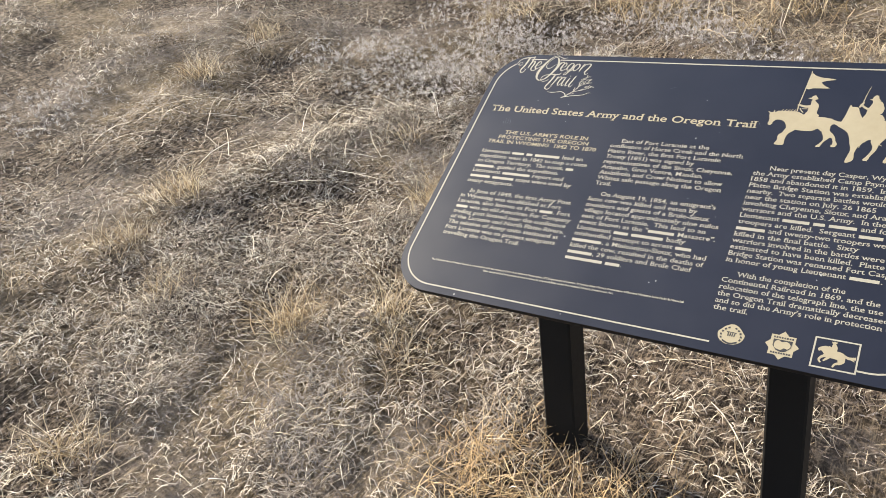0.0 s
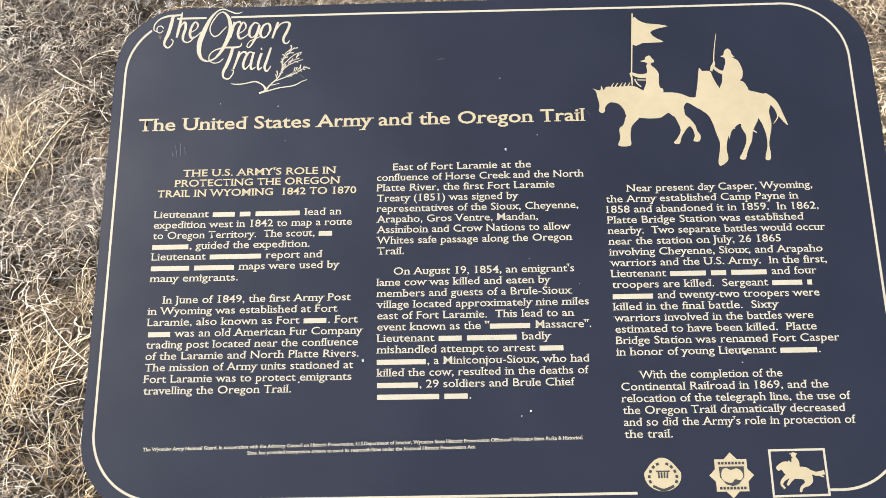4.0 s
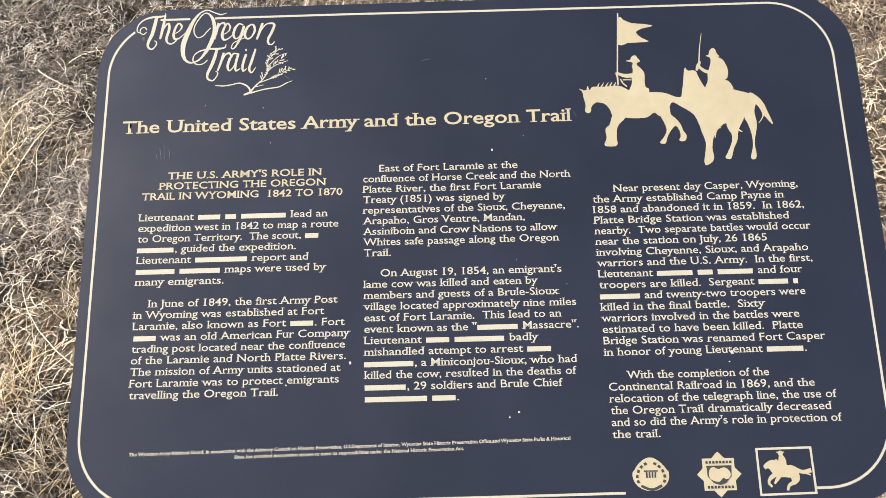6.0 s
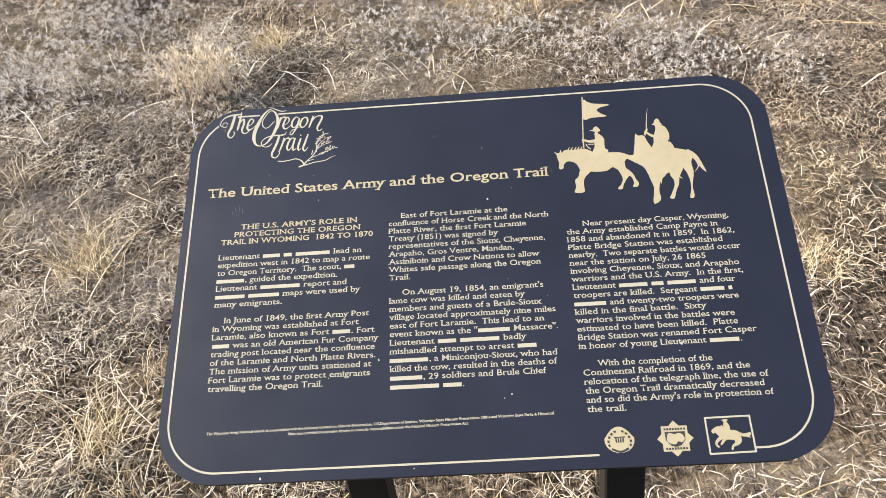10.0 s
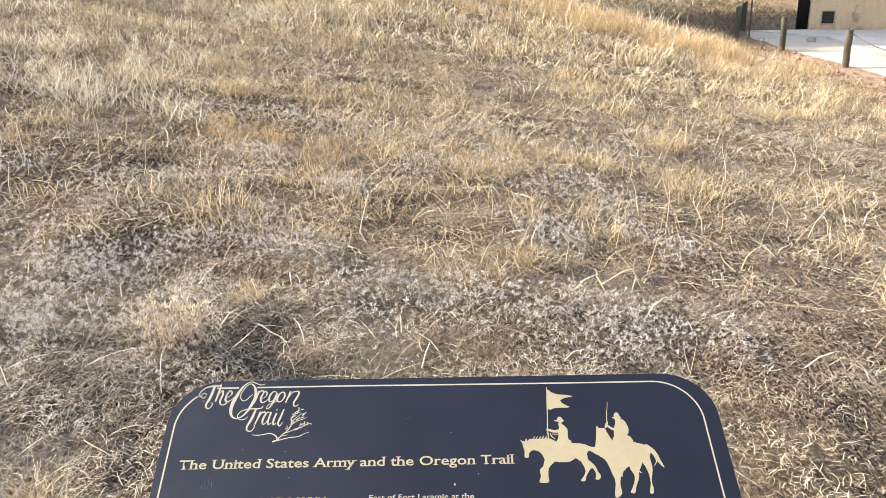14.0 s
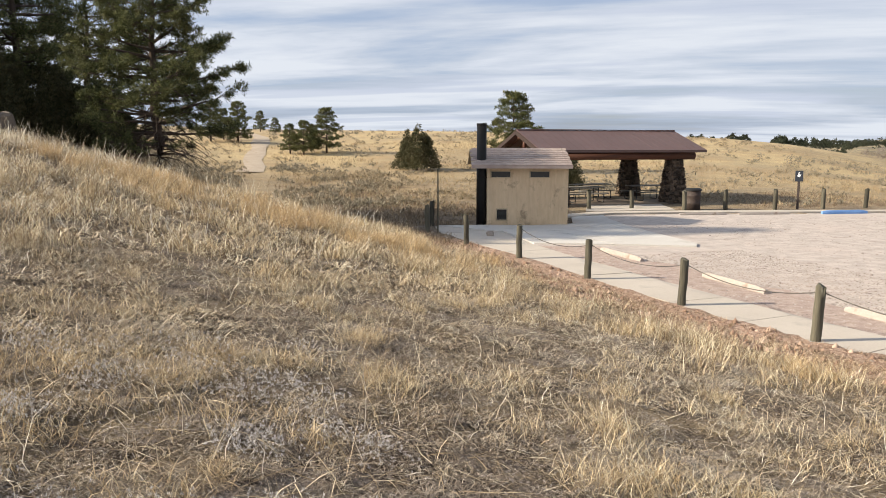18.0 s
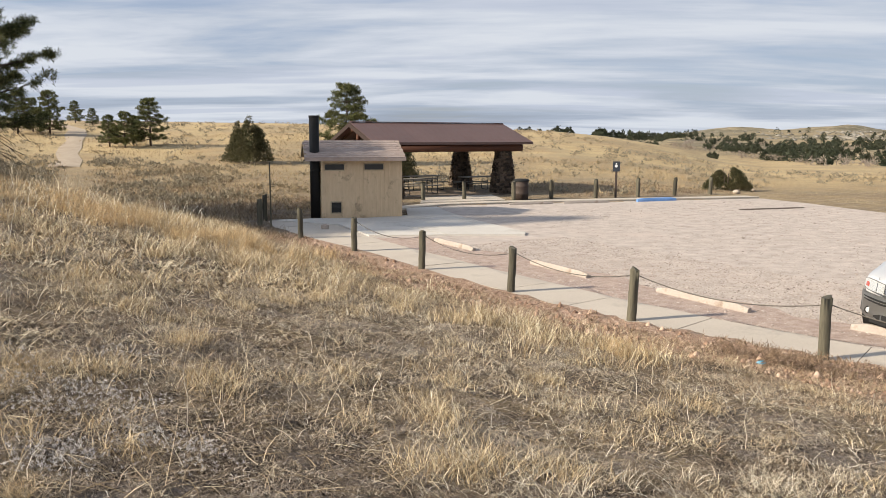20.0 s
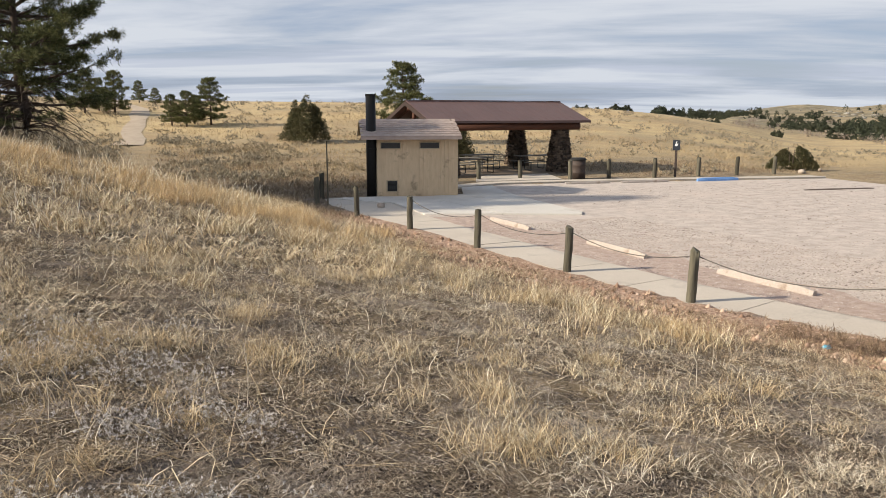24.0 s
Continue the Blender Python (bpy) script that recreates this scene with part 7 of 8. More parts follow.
def build_far_woods():
    """Scattered dark pines over the plain and the rocky hills on the horizon, too far to count."""
    rng = np.random.default_rng(12)
    n = 18000
    az = rng.uniform(43, 82, n)
    d = 122 + 270 * rng.uniform(0, 1, n) ** 1.2
    px, py = d * np.sin(np.radians(az)), d * np.cos(np.radians(az))
    wooded = smooth_step(0.44, 0.62, patchy(px, py, 30.0, 3.0)) * (0.05 + 0.95 * smooth_step(0.43, 0.66, patchy(px, py, 8.0, 6.0)))
    # thickest along the foot of the rocky hills, thin on the open plain before them
    wooded = wooded * np.where(az < 50, d > 250, np.exp(-((d - 185 - 3 * np.abs(az - 58)) / 55) ** 2) + 0.07)
    keep = rng.uniform(0, 1, n) < wooded
    az, d = np.radians(az[keep]), d[keep]
    x, y = 0.2 + d * np.sin(az), -1 + d * np.cos(az)
    h = (0.6 + 2.2 * rng.uniform(0, 1, len(x)) ** 1.6) * (0.6 + 0.4 * d / 300)
    z = ground_height(x, y)
    n = 34
    f = rng.uniform(0.0, 1, (len(x), n)) ** 0.8
    a = rng.uniform(0, 6.28, (len(x), n))
    r = h[:, None] * 0.46 * (1 - f ** 1.9) * rng.uniform(0.4, 1.15, (len(x), n)) * rng.uniform(0.6, 1.3, (len(x), 1)) + 0.1
    c = np.stack([x[:, None] + r * np.cos(a), y[:, None] + r * np.sin(a), z[:, None] + h[:, None] * f], -1).reshape(-1, 3)
    v, q = tufts(rng, c, np.tile((0, 0, 0.4), (len(c), 1)), 4, 0.42, 0.10, 0.8)
    tagged(part("far_pines", soup("far_pines", v, q, FAR_TREES), None), "dark pines scattered over the distant hills", "trees", kind="stuff")
    # grey leafless scrub among the pines
    n = 700
    az, d = np.radians(rng.uniform(48, 80, n)), rng.uniform(118, 260, n)
    x, y = 0.2 + d * np.sin(az), -1 + d * np.cos(az)
    ok = patchy(x, y, 22.0, 12.0) > 0.52
    c = np.repeat(np.stack([x, y, ground_height(x, y) + 0.3], 1)[ok], 7, 0)
    c = c + rng.normal(0, 0.45, c.shape) * np.array([1, 1, 0.6])
    v, q = tufts(rng, c, np.tile((0, 0, 1.0), (len(c), 1)), 7, 0.5, 0.05, 0.7)
    tagged(part("far_scrub", soup("far_scrub", v, q, FAR_SCRUB), None), "grey leafless scrub among the distant pines", "shrubs", kind="stuff")
    # a thin line of trees on the skyline of the golden hill
    az = np.radians(np.concatenate([rng.uniform(37.5, 41.5, 22), rng.uniform(42.5, 48.5, 60)]))
    d = rng.uniform(330, 420, len(az))
    x, y = 0.2 + d * np.sin(az), -1 + d * np.cos(az)
    h = rng.uniform(1.6, 3.6, len(x))
    base = 3.2 - 2.6 * smooth_step(40, 48.5, np.degrees(az))
    f = rng.uniform(0.0, 1, (len(x), 40))
    a = rng.uniform(0, 6.28, (len(x), 40))
    r = h[:, None] * 0.4 * (1 - f ** 1.7) + 0.1
    c = np.stack([x[:, None] + r * np.cos(a), y[:, None] + r * np.sin(a), base[:, None] + h[:, None] * f], -1).reshape(-1, 3)
    v, q = tufts(rng, c, np.tile((0, 0, 0.4), (len(c), 1)), 4, 0.9, 0.2, 0.8)
    tagged(part("skyline_pines", soup("skyline_pines", v, q, FAR_TREES), None), "thin dark row of pines along the skyline", "trees", kind="stuff")


build_far_woods()


def build_far_rocks():
    """Pale ledges and boulders among the pines of the distant hills, too far to count."""
    rng = np.random.default_rng(77)
    n = 260
    az = np.radians(rng.normal(59.5, 2.6, n))
    d = rng.uniform(270, 440, n)
    x, y = 0.2 + d * np.sin(az), -1 + d * np.cos(az)
    r = rng.uniform(0.3, 1.2, n)
    unit = np.array([[1, 0, 0], [-1, 0, 0], [0, 1, 0], [0, -1, 0], [0, 0, 1], [0, 0, -1]], float) * np.array([1.5, 1.5, 0.55])
    v = unit[None] * r[:, None, None] * rng.uniform(0.6, 1.3, (n, 6, 1)) + np.stack([x, y, ground_height(x, y) + 0.1], 1)[:, None]
    tri = np.array([[0, 2, 4], [2, 1, 4], [1, 3, 4], [3, 0, 4], [2, 0, 5], [1, 2, 5], [3, 1, 5], [0, 3, 5]])
    f = (np.arange(n) * 6)[:, None, None] + tri[None]
    pale = blades_material("pale_far_rock", [(0.0, (0.16, 0.145, 0.12)), (1.0, (0.42, 0.39, 0.335))], (0.30, 0.265, 0.21), 0.05, 0.4, 0.95)
    tagged(part("far_rocks", soup("far_rocks", v.reshape(-1, 3), f.reshape(-1, 3), pale), None), "pale rock ledges among the pines of the distant hills", "rocks", kind="stuff")


build_far_rocks()

# ---- grass and low growth ----
STRAW = blades_material("dry_grass_blades", [(0.0, (0.03, 0.024, 0.02)), (0.40, (0.19, 0.155, 0.123)), (0.58, (0.55, 0.468, 0.372)), (0.80, (0.74, 0.66, 0.535)), (1.0, (0.90, 0.84, 0.73))], (0.12, 0.093, 0.076), 4.5, 0.75, second=((0.30, 0.26, 0.235), 1.9, 0.5))
BROWN_MAT = blades_material("brown_matted_grass", [(0.0, (0.028, 0.02, 0.014)), (0.38, (0.16, 0.117, 0.08)), (0.57, (0.46, 0.358, 0.248)), (0.80, (0.70, 0.588, 0.425)), (1.0, (0.88, 0.785, 0.62))], (0.12, 0.083, 0.061), 3.2, 0.65, second=((0.40, 0.345, 0.30), 1.3, 0.45))
LITTER_BITS = blades_material("grey_brown_plant_litter", [(0.0, (0.035, 0.026, 0.021)), (0.45, (0.15, 0.118, 0.098)), (0.75, (0.36, 0.305, 0.265)), (1.0, (0.66, 0.59, 0.52))], (0.22, 0.185, 0.165), 2.0, 0.5, 0.9)
PALE_STRAW = blades_material("pale_straw", [(0.0, (0.22, 0.17, 0.115)), (0.35, (0.62, 0.53, 0.385)), (0.7, (0.88, 0.80, 0.635)), (1.0, (0.98, 0.93, 0.81))], (0.55, 0.42, 0.27), 0.5, 0.35)
GOLD = blades_material("golden_grass_blades", [(0.0, (0.09, 0.06, 0.034)), (0.32, (0.31, 0.225, 0.126)), (0.58, (0.70, 0.565, 0.365)), (1.0, (0.94, 0.85, 0.645))], (0.60, 0.445, 0.25), 0.35, 0.4, second=((0.27, 0.192, 0.118), 2.6, 0.45))
TAN_MAT = blades_material("tan_hillside_grass", [(0.0, (0.04, 0.028, 0.019)), (0.34, (0.17, 0.123, 0.08)), (0.54, (0.46, 0.36, 0.24)), (0.78, (0.83, 0.695, 0.485)), (1.0, (0.95, 0.855, 0.67))], (0.22, 0.148, 0.092), 1.6, 0.5, second=((0.54, 0.465, 0.37), 0.8, 0.45))
DULL_GOLD = blades_material("dull_gold_grass", [(0.0, (0.24, 0.178, 0.10)), (0.5, (0.40, 0.30, 0.17)), (1.0, (0.56, 0.44, 0.26))], (0.34, 0.235, 0.125), 0.12, 0.4)
DRY_BROWN = blades_material("dry_brown_grass", [(0.0, (0.09, 0.065, 0.043)), (0.5, (0.24, 0.175, 0.115)), (1.0, (0.48, 0.38, 0.26))], (0.20, 0.135, 0.085), 0.3, 0.5)
ORANGE = blades_material("rusty_grass_blades", [(0.0, (0.36, 0.245, 0.13)), (0.6, (0.62, 0.46, 0.26)), (1.0, (0.80, 0.65, 0.41))], (0.52, 0.35, 0.18), 0.5, 0.5)
BANK_GRASS = blades_material("withered_bank_grass", [(0.0, (0.05, 0.033, 0.022)), (0.38, (0.25, 0.175, 0.108)), (0.66, (0.52, 0.395, 0.255)), (1.0, (0.84, 0.70, 0.50))], (0.38, 0.245, 0.155), 1.5, 0.5, second=((0.40, 0.32, 0.225), 0.6, 0.4))
FRINGED = blades_material("grey_fringed_sage", [(0.0, (0.27, 0.25, 0.232)), (0.5, (0.53, 0.50, 0.472)), (1.0, (0.80, 0.775, 0.745))], (0.50, 0.445, 0.415), 1.2, 0.35)


def blades(rng, x, y, length, width, lean, droop, segments=2, lift=0.0):
    """Bent strips of grass: foot at x, y on the ground, tip fallen over by droop."""
    n = len(x)
    z = rough_height(x, y) - 0.01 + lift
    a = rng.uniform(0, 2 * np.pi, n)
    out = np.stack([np.cos(a), np.sin(a), np.zeros(n)], 1)
    turn = a + rng.normal(0, 0.9, n)
    side = np.stack([-np.sin(turn), np.cos(turn), np.zeros(n)], 1)
    foot = np.stack([x, y, z], 1)
    rows = []
    for k in range(segments + 1):
        u = k / segments
        flat = length * (lean * u + droop * u * u * 0.7)
        up = length * (u * np.sqrt(np.clip(1 - lean ** 2, 0.05, 1)) - droop * u * u * 0.62)
        mid = foot + out * flat[:, None] + np.stack([0 * x, 0 * x, np.maximum(up, 0.004)], 1)
        mid = mid + side * (rng.normal(0, 0.10, n) * length * u)[:, None]
        wide = width * (1.0 - 0.85 * u)
        rows.append(mid - side * wide[:, None] / 2)
        rows.append(mid + side * wide[:, None] / 2)
    v = np.stack(rows, 1)
    per = 2 * (segments + 1)
    base = (np.arange(n) * per)[:, None]
    q = np.concatenate([base + np.array([[2 * k, 2 * k + 1, 2 * k + 3, 2 * k + 2]]) for k in range(segments)], 0)
    return v.reshape(-1, 3), q


def scatter(rng, count, x0, x1, y0, y1, keep=None):
    x, y = rng.uniform(x0, x1, count), rng.uniform(y0, y1, count)
    s = fence_line(y) - x
    ok = rng.uniform(0, 1, count) < smooth_step(2.0, 4.4, s + 2.0 * (clumpy(x, y, 1.3, 3.0) - 0.5))
    if keep is not None:
        ok &= rng.uniform(0, 1, count) < keep(x, y)
    return x[ok], y[ok]


def clumpy(x, y, f=1.0, o=0.0):
    """Between 0 and 1, in uneven patches about a metre across."""
    s = np.sin(1.9 * f * x + 2.1 * np.sin(0.83 * f * y + o)) + np.sin(2.3 * f * y + 1.7 * np.sin(1.13 * f * x + 2 * o) + o) + 0.7 * np.sin(4.7 * f * x - 3.9 * f * y + 1.3 * o)
    return np.clip(0.5 + s / 3.4, 0, 1)


def grass_sheet(name, mat, pieces, label):
    vs, qs, n = [], [], 0
    for v, q in pieces:
        vs.append(v)
        qs.append(q + n)
        n += len(v)
    ob = part(name, soup(name, np.concatenate(vs), np.concatenate(qs), mat), None)
    return tagged(ob, label, "grass", kind="stuff")


def clump(rng, cx, cy, count, radius, tall, width, droop, lean=0.55, segments=3):
    """A tussock about each centre: blades fanned out from one foot."""
    n = len(cx)
    x = np.repeat(cx, count) + rng.normal(0, radius, n * count)
    y = np.repeat(cy, count) + rng.normal(0, radius, n * count)
    size = np.repeat(rng.uniform(0.6, 1.15, n), count)
    m = n * count
    return blades(rng, x, y, tall * size * rng.uniform(0.5, 1.1, m), width * rng.uniform(0.7, 1.3, m), rng.uniform(0.1, lean, m), rng.uniform(0.2, droop, m), segments)


def curls(rng, x, y, length, width, steps=3, loft_up=0.5, curl=0.9):
    """Short withered blades that curl over on themselves in all directions."""
    n = len(x)
    z = rough_height(x, y)
    head = rng.uniform(0, 2 * np.pi, n)
    bend = rng.normal(0, curl, n)
    climb = rng.uniform(0.1, 1.25, n) * loft_up
    fall = rng.uniform(0.3, 1.6, n) * loft_up
    p = np.stack([x, y, z + rng.uniform(0.0, 0.012, n)], 1)
    step = length / steps
    rows = []
    for k in range(steps + 1):
        a = head + bend * k / steps
        side = np.stack([-np.sin(a), np.cos(a), rng.normal(0, 0.25, n)], 1)
        w = (width * (1.0 - 0.75 * (k / steps) ** 2) / 2)[:, None]
        rows += [p - side * w, p + side * w]
        rise = climb - (climb + fall) * k / steps
        p = p + np.stack([np.cos(a), np.sin(a), rise], 1) * (step / np.sqrt(1 + rise ** 2))[:, None]
    v = np.stack(rows, 1)
    per = 2 * (steps + 1)
    base = (np.arange(n) * per)[:, None]
    q = np.concatenate([base + np.array([[2 * k, 2 * k + 1, 2 * k + 3, 2 * k + 2]]) for k in range(steps)], 0)
    return v.reshape(-1, 3), q


def spots(rng, places, spread, n):
    """n points about each of some places."""
    p = np.repeat(np.array(places, float), n, 0)
    return p[:, 0] + rng.normal(0, spread, len(p)), p[:, 1] + rng.normal(0, spread, len(p))


SAGE_AT = [(-1.17, 3.96), (-1.24, 3.37), (-1.19, 2.56), (-1.57, 2.21), (-0.56, 3.48), (-0.92, 2.87), (-0.36, 2.22), (0.1, 2.23), (0.54, 2.16), (0.83, 2.07), (0.65, 3.11), (-1.64, 1.83), (-1.75, 3.18), (-0.65, 2.58), (-0.16, 2.22),
           (-1.57, 1.49), (-1.87, 1.67), (-1.4, 2.21), (-0.82, 2.55), (-2.87, 0.51), (-1.44, 1.6), (-1.5, 2.09), (-0.56, 3.48), (-1.06, 3.64), (1.01, 4.19), (1.06, 3.37)]
TUSSOCK_NEAR = [(-1.08, 0.82), (-0.84, 0.14), (-0.81, 2.04), (0.89, 0.82), (-1.06, 0.7), (-1.07, -0.01), (-2.67, 1.68), (-2.57, 1.13), (-1.22, -0.64), (-0.73, 0.0), (-1.82, 0.31), (-1.79, 0.03), (0.39, 2.72)]
TUSSOCK_MID = [(-1.62, 5.48), (0.25, 4.19), (1.14, 4.71), (1.87, 5.57), (-2.47, 4.19), (1.72, 4.29), (1.7, 4.51), (2.38, 4.56), (0.85, 4.65), (1.05, 6.87), (-1.11, 8.28), (-0.02, 5.79), (-0.33, 4.38), (2.85, 4.57), (3.0, 3.63), (0.27, 4.1), (1.87, 5.66), (3.67, 8.46), (2.6, 2.63), (3.21, 2.42), (5.76, 3.55), (2.84, 2.65), (2.36, 2.72), (3.74, 8.1)]


def build_grass():
    rng = np.random.default_rng(5)

    def mat_of(area, per, length, width, steps, loft_up, keep=None):
        x0, x1, y0, y1 = area
        x, y = scatter(rng, int(per * (x1 - x0) * (y1 - y0)), x0, x1, y0, y1, keep)
        n = len(x)
        return curls(rng, x, y, length * rng.uniform(0.45, 1.3, n), width * rng.uniform(0.6, 1.4, n), steps, loft_up, 1.15)

    thick = lambda x, y: (0.2 + 0.8 * tufted(x, y)) * (0.45 + 0.55 * patchy(x, y, 1.1, 9.0))
    wide_tufts = lambda x, y: 0.08 + 0.92 * smooth_step(0.34, 0.62, patchy(x, y, 0.55, 4.0))
    near = mat_of((-2.9, 0.9, -0.8, 2.3), 9000, 0.046, 0.0022, 3, 0.8, thick)
    dark = mat_of((0.9, 2.6, -0.8, 3.2), 10500, 0.046, 0.0025, 3, 0.8, thick)
    dusk = mat_of((-2.9, 0.9, 2.3, 3.2), 12000, 0.046, 0.0026, 3, 0.8, thick)
    behind = mat_of((-6.0, 7.0, -6.0, -0.8), 500, 0.09, 0.005, 2, 0.6, thick)
    close = mat_of((-1.75, -0.35, -0.5, 2.2), 20000, 0.038, 0.0018, 3, 0.8, thick)
    rest = mat_of((-3.2, 3.6, 3.2, 4.6), 8800, 0.058, 0.0034, 2, 0.8, thick)
    west = mat_of((-5.2, -2.9, -0.5, 3.6), 4600, 0.06, 0.0033, 2, 0.8, thick)
    edge = mat_of((2.6, 3.9, 0.5, 3.2), 8800, 0.056, 0.0033, 2, 0.8, thick)
    # the upper slope is paler, the shoulder towards the path a browner mat
    paler = lambda x, y: smooth_step(1.6, -0.8, x + 1.2 * (clumpy(x, y, 0.8, 2.0) - 0.5))
    mid = mat_of((-4.2, 2.3, 4.6, 9.0), 2600, 0.11, 0.0062, 2, 0.75, lambda x, y: wide_tufts(x, y) * paler(x, y))
    shoulder = mat_of((-1.5, 9.3, 4.6, 9.0), 2600, 0.095, 0.0054, 2, 0.7, lambda x, y: wide_tufts(x, y) * (1 - paler(x, y)))
    side = mat_of((3.9, 10.5, -0.5, 4.6), 3400, 0.075, 0.0046, 2, 0.7, wide_tufts)
    far = mat_of((-8.0, 9.3, 9.0, 21.0), 430, 0.20, 0.015, 2, 0.8, wide_tufts)
    # crumbs of dead leaf and stem on the bare ground between
    x, y = scatter(rng, 95000, -3.2, 3.4, -0.8, 4.2, lambda x, y: 1.0 - 0.75 * tufted(x, y))
    n = len(x)
    crumbs = curls(rng, x, y, rng.uniform(0.006, 0.024, n), rng.uniform(0.002, 0.0048, n), 1, 0.25, 1.0)
    x, y = scatter(rng, 60000, -4.0, 8.0, 2.4, 7.0)
    n = len(x)
    coarse = curls(rng, x, y, rng.uniform(0.012, 0.05, n), rng.uniform(0.003, 0.0065, n), 1, 0.35, 1.0)
    grass_sheet("plant_litter", LITTER_BITS, [crumbs, coarse], "grey-brown crumbs of dead plants on the bare soil")
    grass_sheet("short_grass", STRAW, [near, close, west], "matted short dry curled prairie grass")
    grass_sheet("matted_grass", BROWN_MAT, [rest, edge, side, dark, dusk, behind, shoulder], "matted grey-brown grass between the tussocks")
    grass_sheet("hillside_grass", TAN_MAT, [mid, far], "pale tan grass covering the upper hillside")
    # longer straw lying over the mat
    x, y = scatter(rng, 420, -2.9, 3.4, -0.7, 4.5)
    n = len(x)
    pieces = [curls(rng, x, y, rng.uniform(0.08, 0.24, n), rng.uniform(0.0014, 0.0026, n), 4, 0.22, 0.5)]
    x, y = scatter(rng, 9000, -4, 9.5, 2.5, 10)
    n = len(x)
    pieces.append(curls(rng, x, y, rng.uniform(0.15, 0.5, n), rng.uniform(0.003, 0.0052, n), 4, 0.33, 0.6))
    # straw tussocks
    cx, cy = np.array(TUSSOCK_NEAR).T
    pieces.append(clump(rng, cx, cy, 170, 0.045, 0.17, 0.0026, 0.7, 0.85))
    cx, cy = np.array(TUSSOCK_MID).T
    pieces.append(clump(rng, cx, cy, 190, 0.12, 0.26, 0.0050, 0.95, 0.7))
    for area, per, count, radius, tall, width, droop in (((-2.9, 2.9, -0.6, 2.5), 1.6, 60, 0.04, 0.13, 0.0026, 0.7), ((-4, 8.5, 2.5, 9.0), 7.5, 75, 0.09, 0.22, 0.0055, 0.95), ((2.9, 9.9, -1.0, 5.0), 3.6, 65, 0.075, 0.17, 0.0047, 0.95), ((-7, 9.0, 8.5, 21.0), 5.2, 46, 0.11, 0.40, 0.013, 0.8)):
        x0, x1, y0, y1 = area
        cx, cy = scatter(rng, int(per * (x1 - x0) * (y1 - y0)), x0, x1, y0, y1, lambda x, y: smooth_step(0.25, 0.7, patchy(x, y, 1.3, 1.0)) * np.where(y < 9, 0.55 + 0.45 * paler(x, y), 1.0))
        pieces.append(clump(rng, cx, cy, count, radius, tall, width, droop))
    # a taller stand along the brow and down towards the path
    cx, cy = scatter(rng, 1700, -3, 9.4, 5.0, 21.0, lambda x, y: np.exp(-((fence_line(y) - x - 3.1) / 1.5) ** 2))
    pieces.append(clump(rng, cx, cy, 42, 0.11, 0.44, 0.008, 0.7))
    y = rng.uniform(3.5, 24.0, 260)
    x = fence_line(y) - 0.3 - 2.6 * rng.uniform(0, 1, 260) ** 0.7
    ok = clumpy(x, y, 1.2, 7.0) > 0.42
    pieces.append(clump(rng, x[ok], y[ok], 34, 0.08, 0.17, 0.0055, 0.85))
    x, y = scatter(rng, 24000, -4.2, 9.6, 1.6, 9.5, lambda x, y: (0.1 + 0.9 * smooth_step(0.4, 0.65, patchy(x, y, 0.8, 1.5))) * np.where((x > -3.2) & (y < 4.8), 0.24, 0.5 + 0.5 * paler(x, y)))
    n = len(x)
    over = [curls(rng, x, y, rng.uniform(0.07, 0.22, n), rng.uniform(0.0028, 0.0052, n), 3, 0.75)]
    x, y = scatter(rng, 24000, -8, 9.4, 9.5, 21.0, lambda x, y: (0.3 + 0.7 * clumpy(x, y, 0.9, 1.5)) * paler(x + 0.6, y))
    n = len(x)
    over.append(curls(rng, x, y, rng.uniform(0.15, 0.45, n), rng.uniform(0.008, 0.014, n), 2, 0.9))
    x, y = scatter(rng, 16000, -2.9, 3.4, -0.8, 3.0, lambda x, y: (0.2 + 0.8 * clumpy(x, y, 1.7, 0.5)) * np.where((x > 0.9) | (y > 2.2), 0.4, 1.0))
    n = len(x)
    over.append(curls(rng, x, y, rng.uniform(0.03, 0.085, n), rng.uniform(0.0010, 0.0018, n), 3, 0.6, 0.7))
    x, y = scatter(rng, 9000, -1.85, -0.3, -0.4, 2.2, lambda x, y: 0.35 + 0.65 * clumpy(x, y, 1.9))
    n = len(x)
    over.append(curls(rng, x, y, rng.uniform(0.03, 0.08, n), rng.uniform(0.0010, 0.0018, n), 3, 0.7, 0.8))
    # long bleached stalks fallen across each other behind the panel's corner
    cx, cy = spots(rng, [(-1.9, 1.25), (-2.3, 0.9), (-1.6, 1.45), (-2.6, 1.5), (-1.95, 0.75), (-1.3, 2.4), (-0.6, 2.9), (-2.9, 2.1), (-1.9, 2.2), (-2.4, 2.9), (-3.3, 3.2), (-1.6, 3.1), (-3.6, 2.2), (-1.75, 1.1), (-2.05, 1.0), (-1.45, 0.9)], 0.26, 24)
    n = len(cx)
    over.append(curls(rng, cx, cy, rng.uniform(0.14, 0.38, n), rng.uniform(0.0016, 0.003, n), 4, 0.4, 0.4))
    cx, cy = scatter(rng, 900, -4.2, 3.2, 0.2, 4.8)
    n = len(cx)
    over.append(curls(rng, cx, cy, rng.uniform(0.10, 0.30, n), rng.uniform(0.0014, 0.0026, n), 5, 0.4, 0.5))
    x, y = scatter(rng, 18000, -3, 9.4, 9.0, 21.0, lambda x, y: (0.3 + 0.7 * clumpy(x, y, 0.9, 1.5)) * (1 - paler(x + 0.6, y)))
    n = len(x)
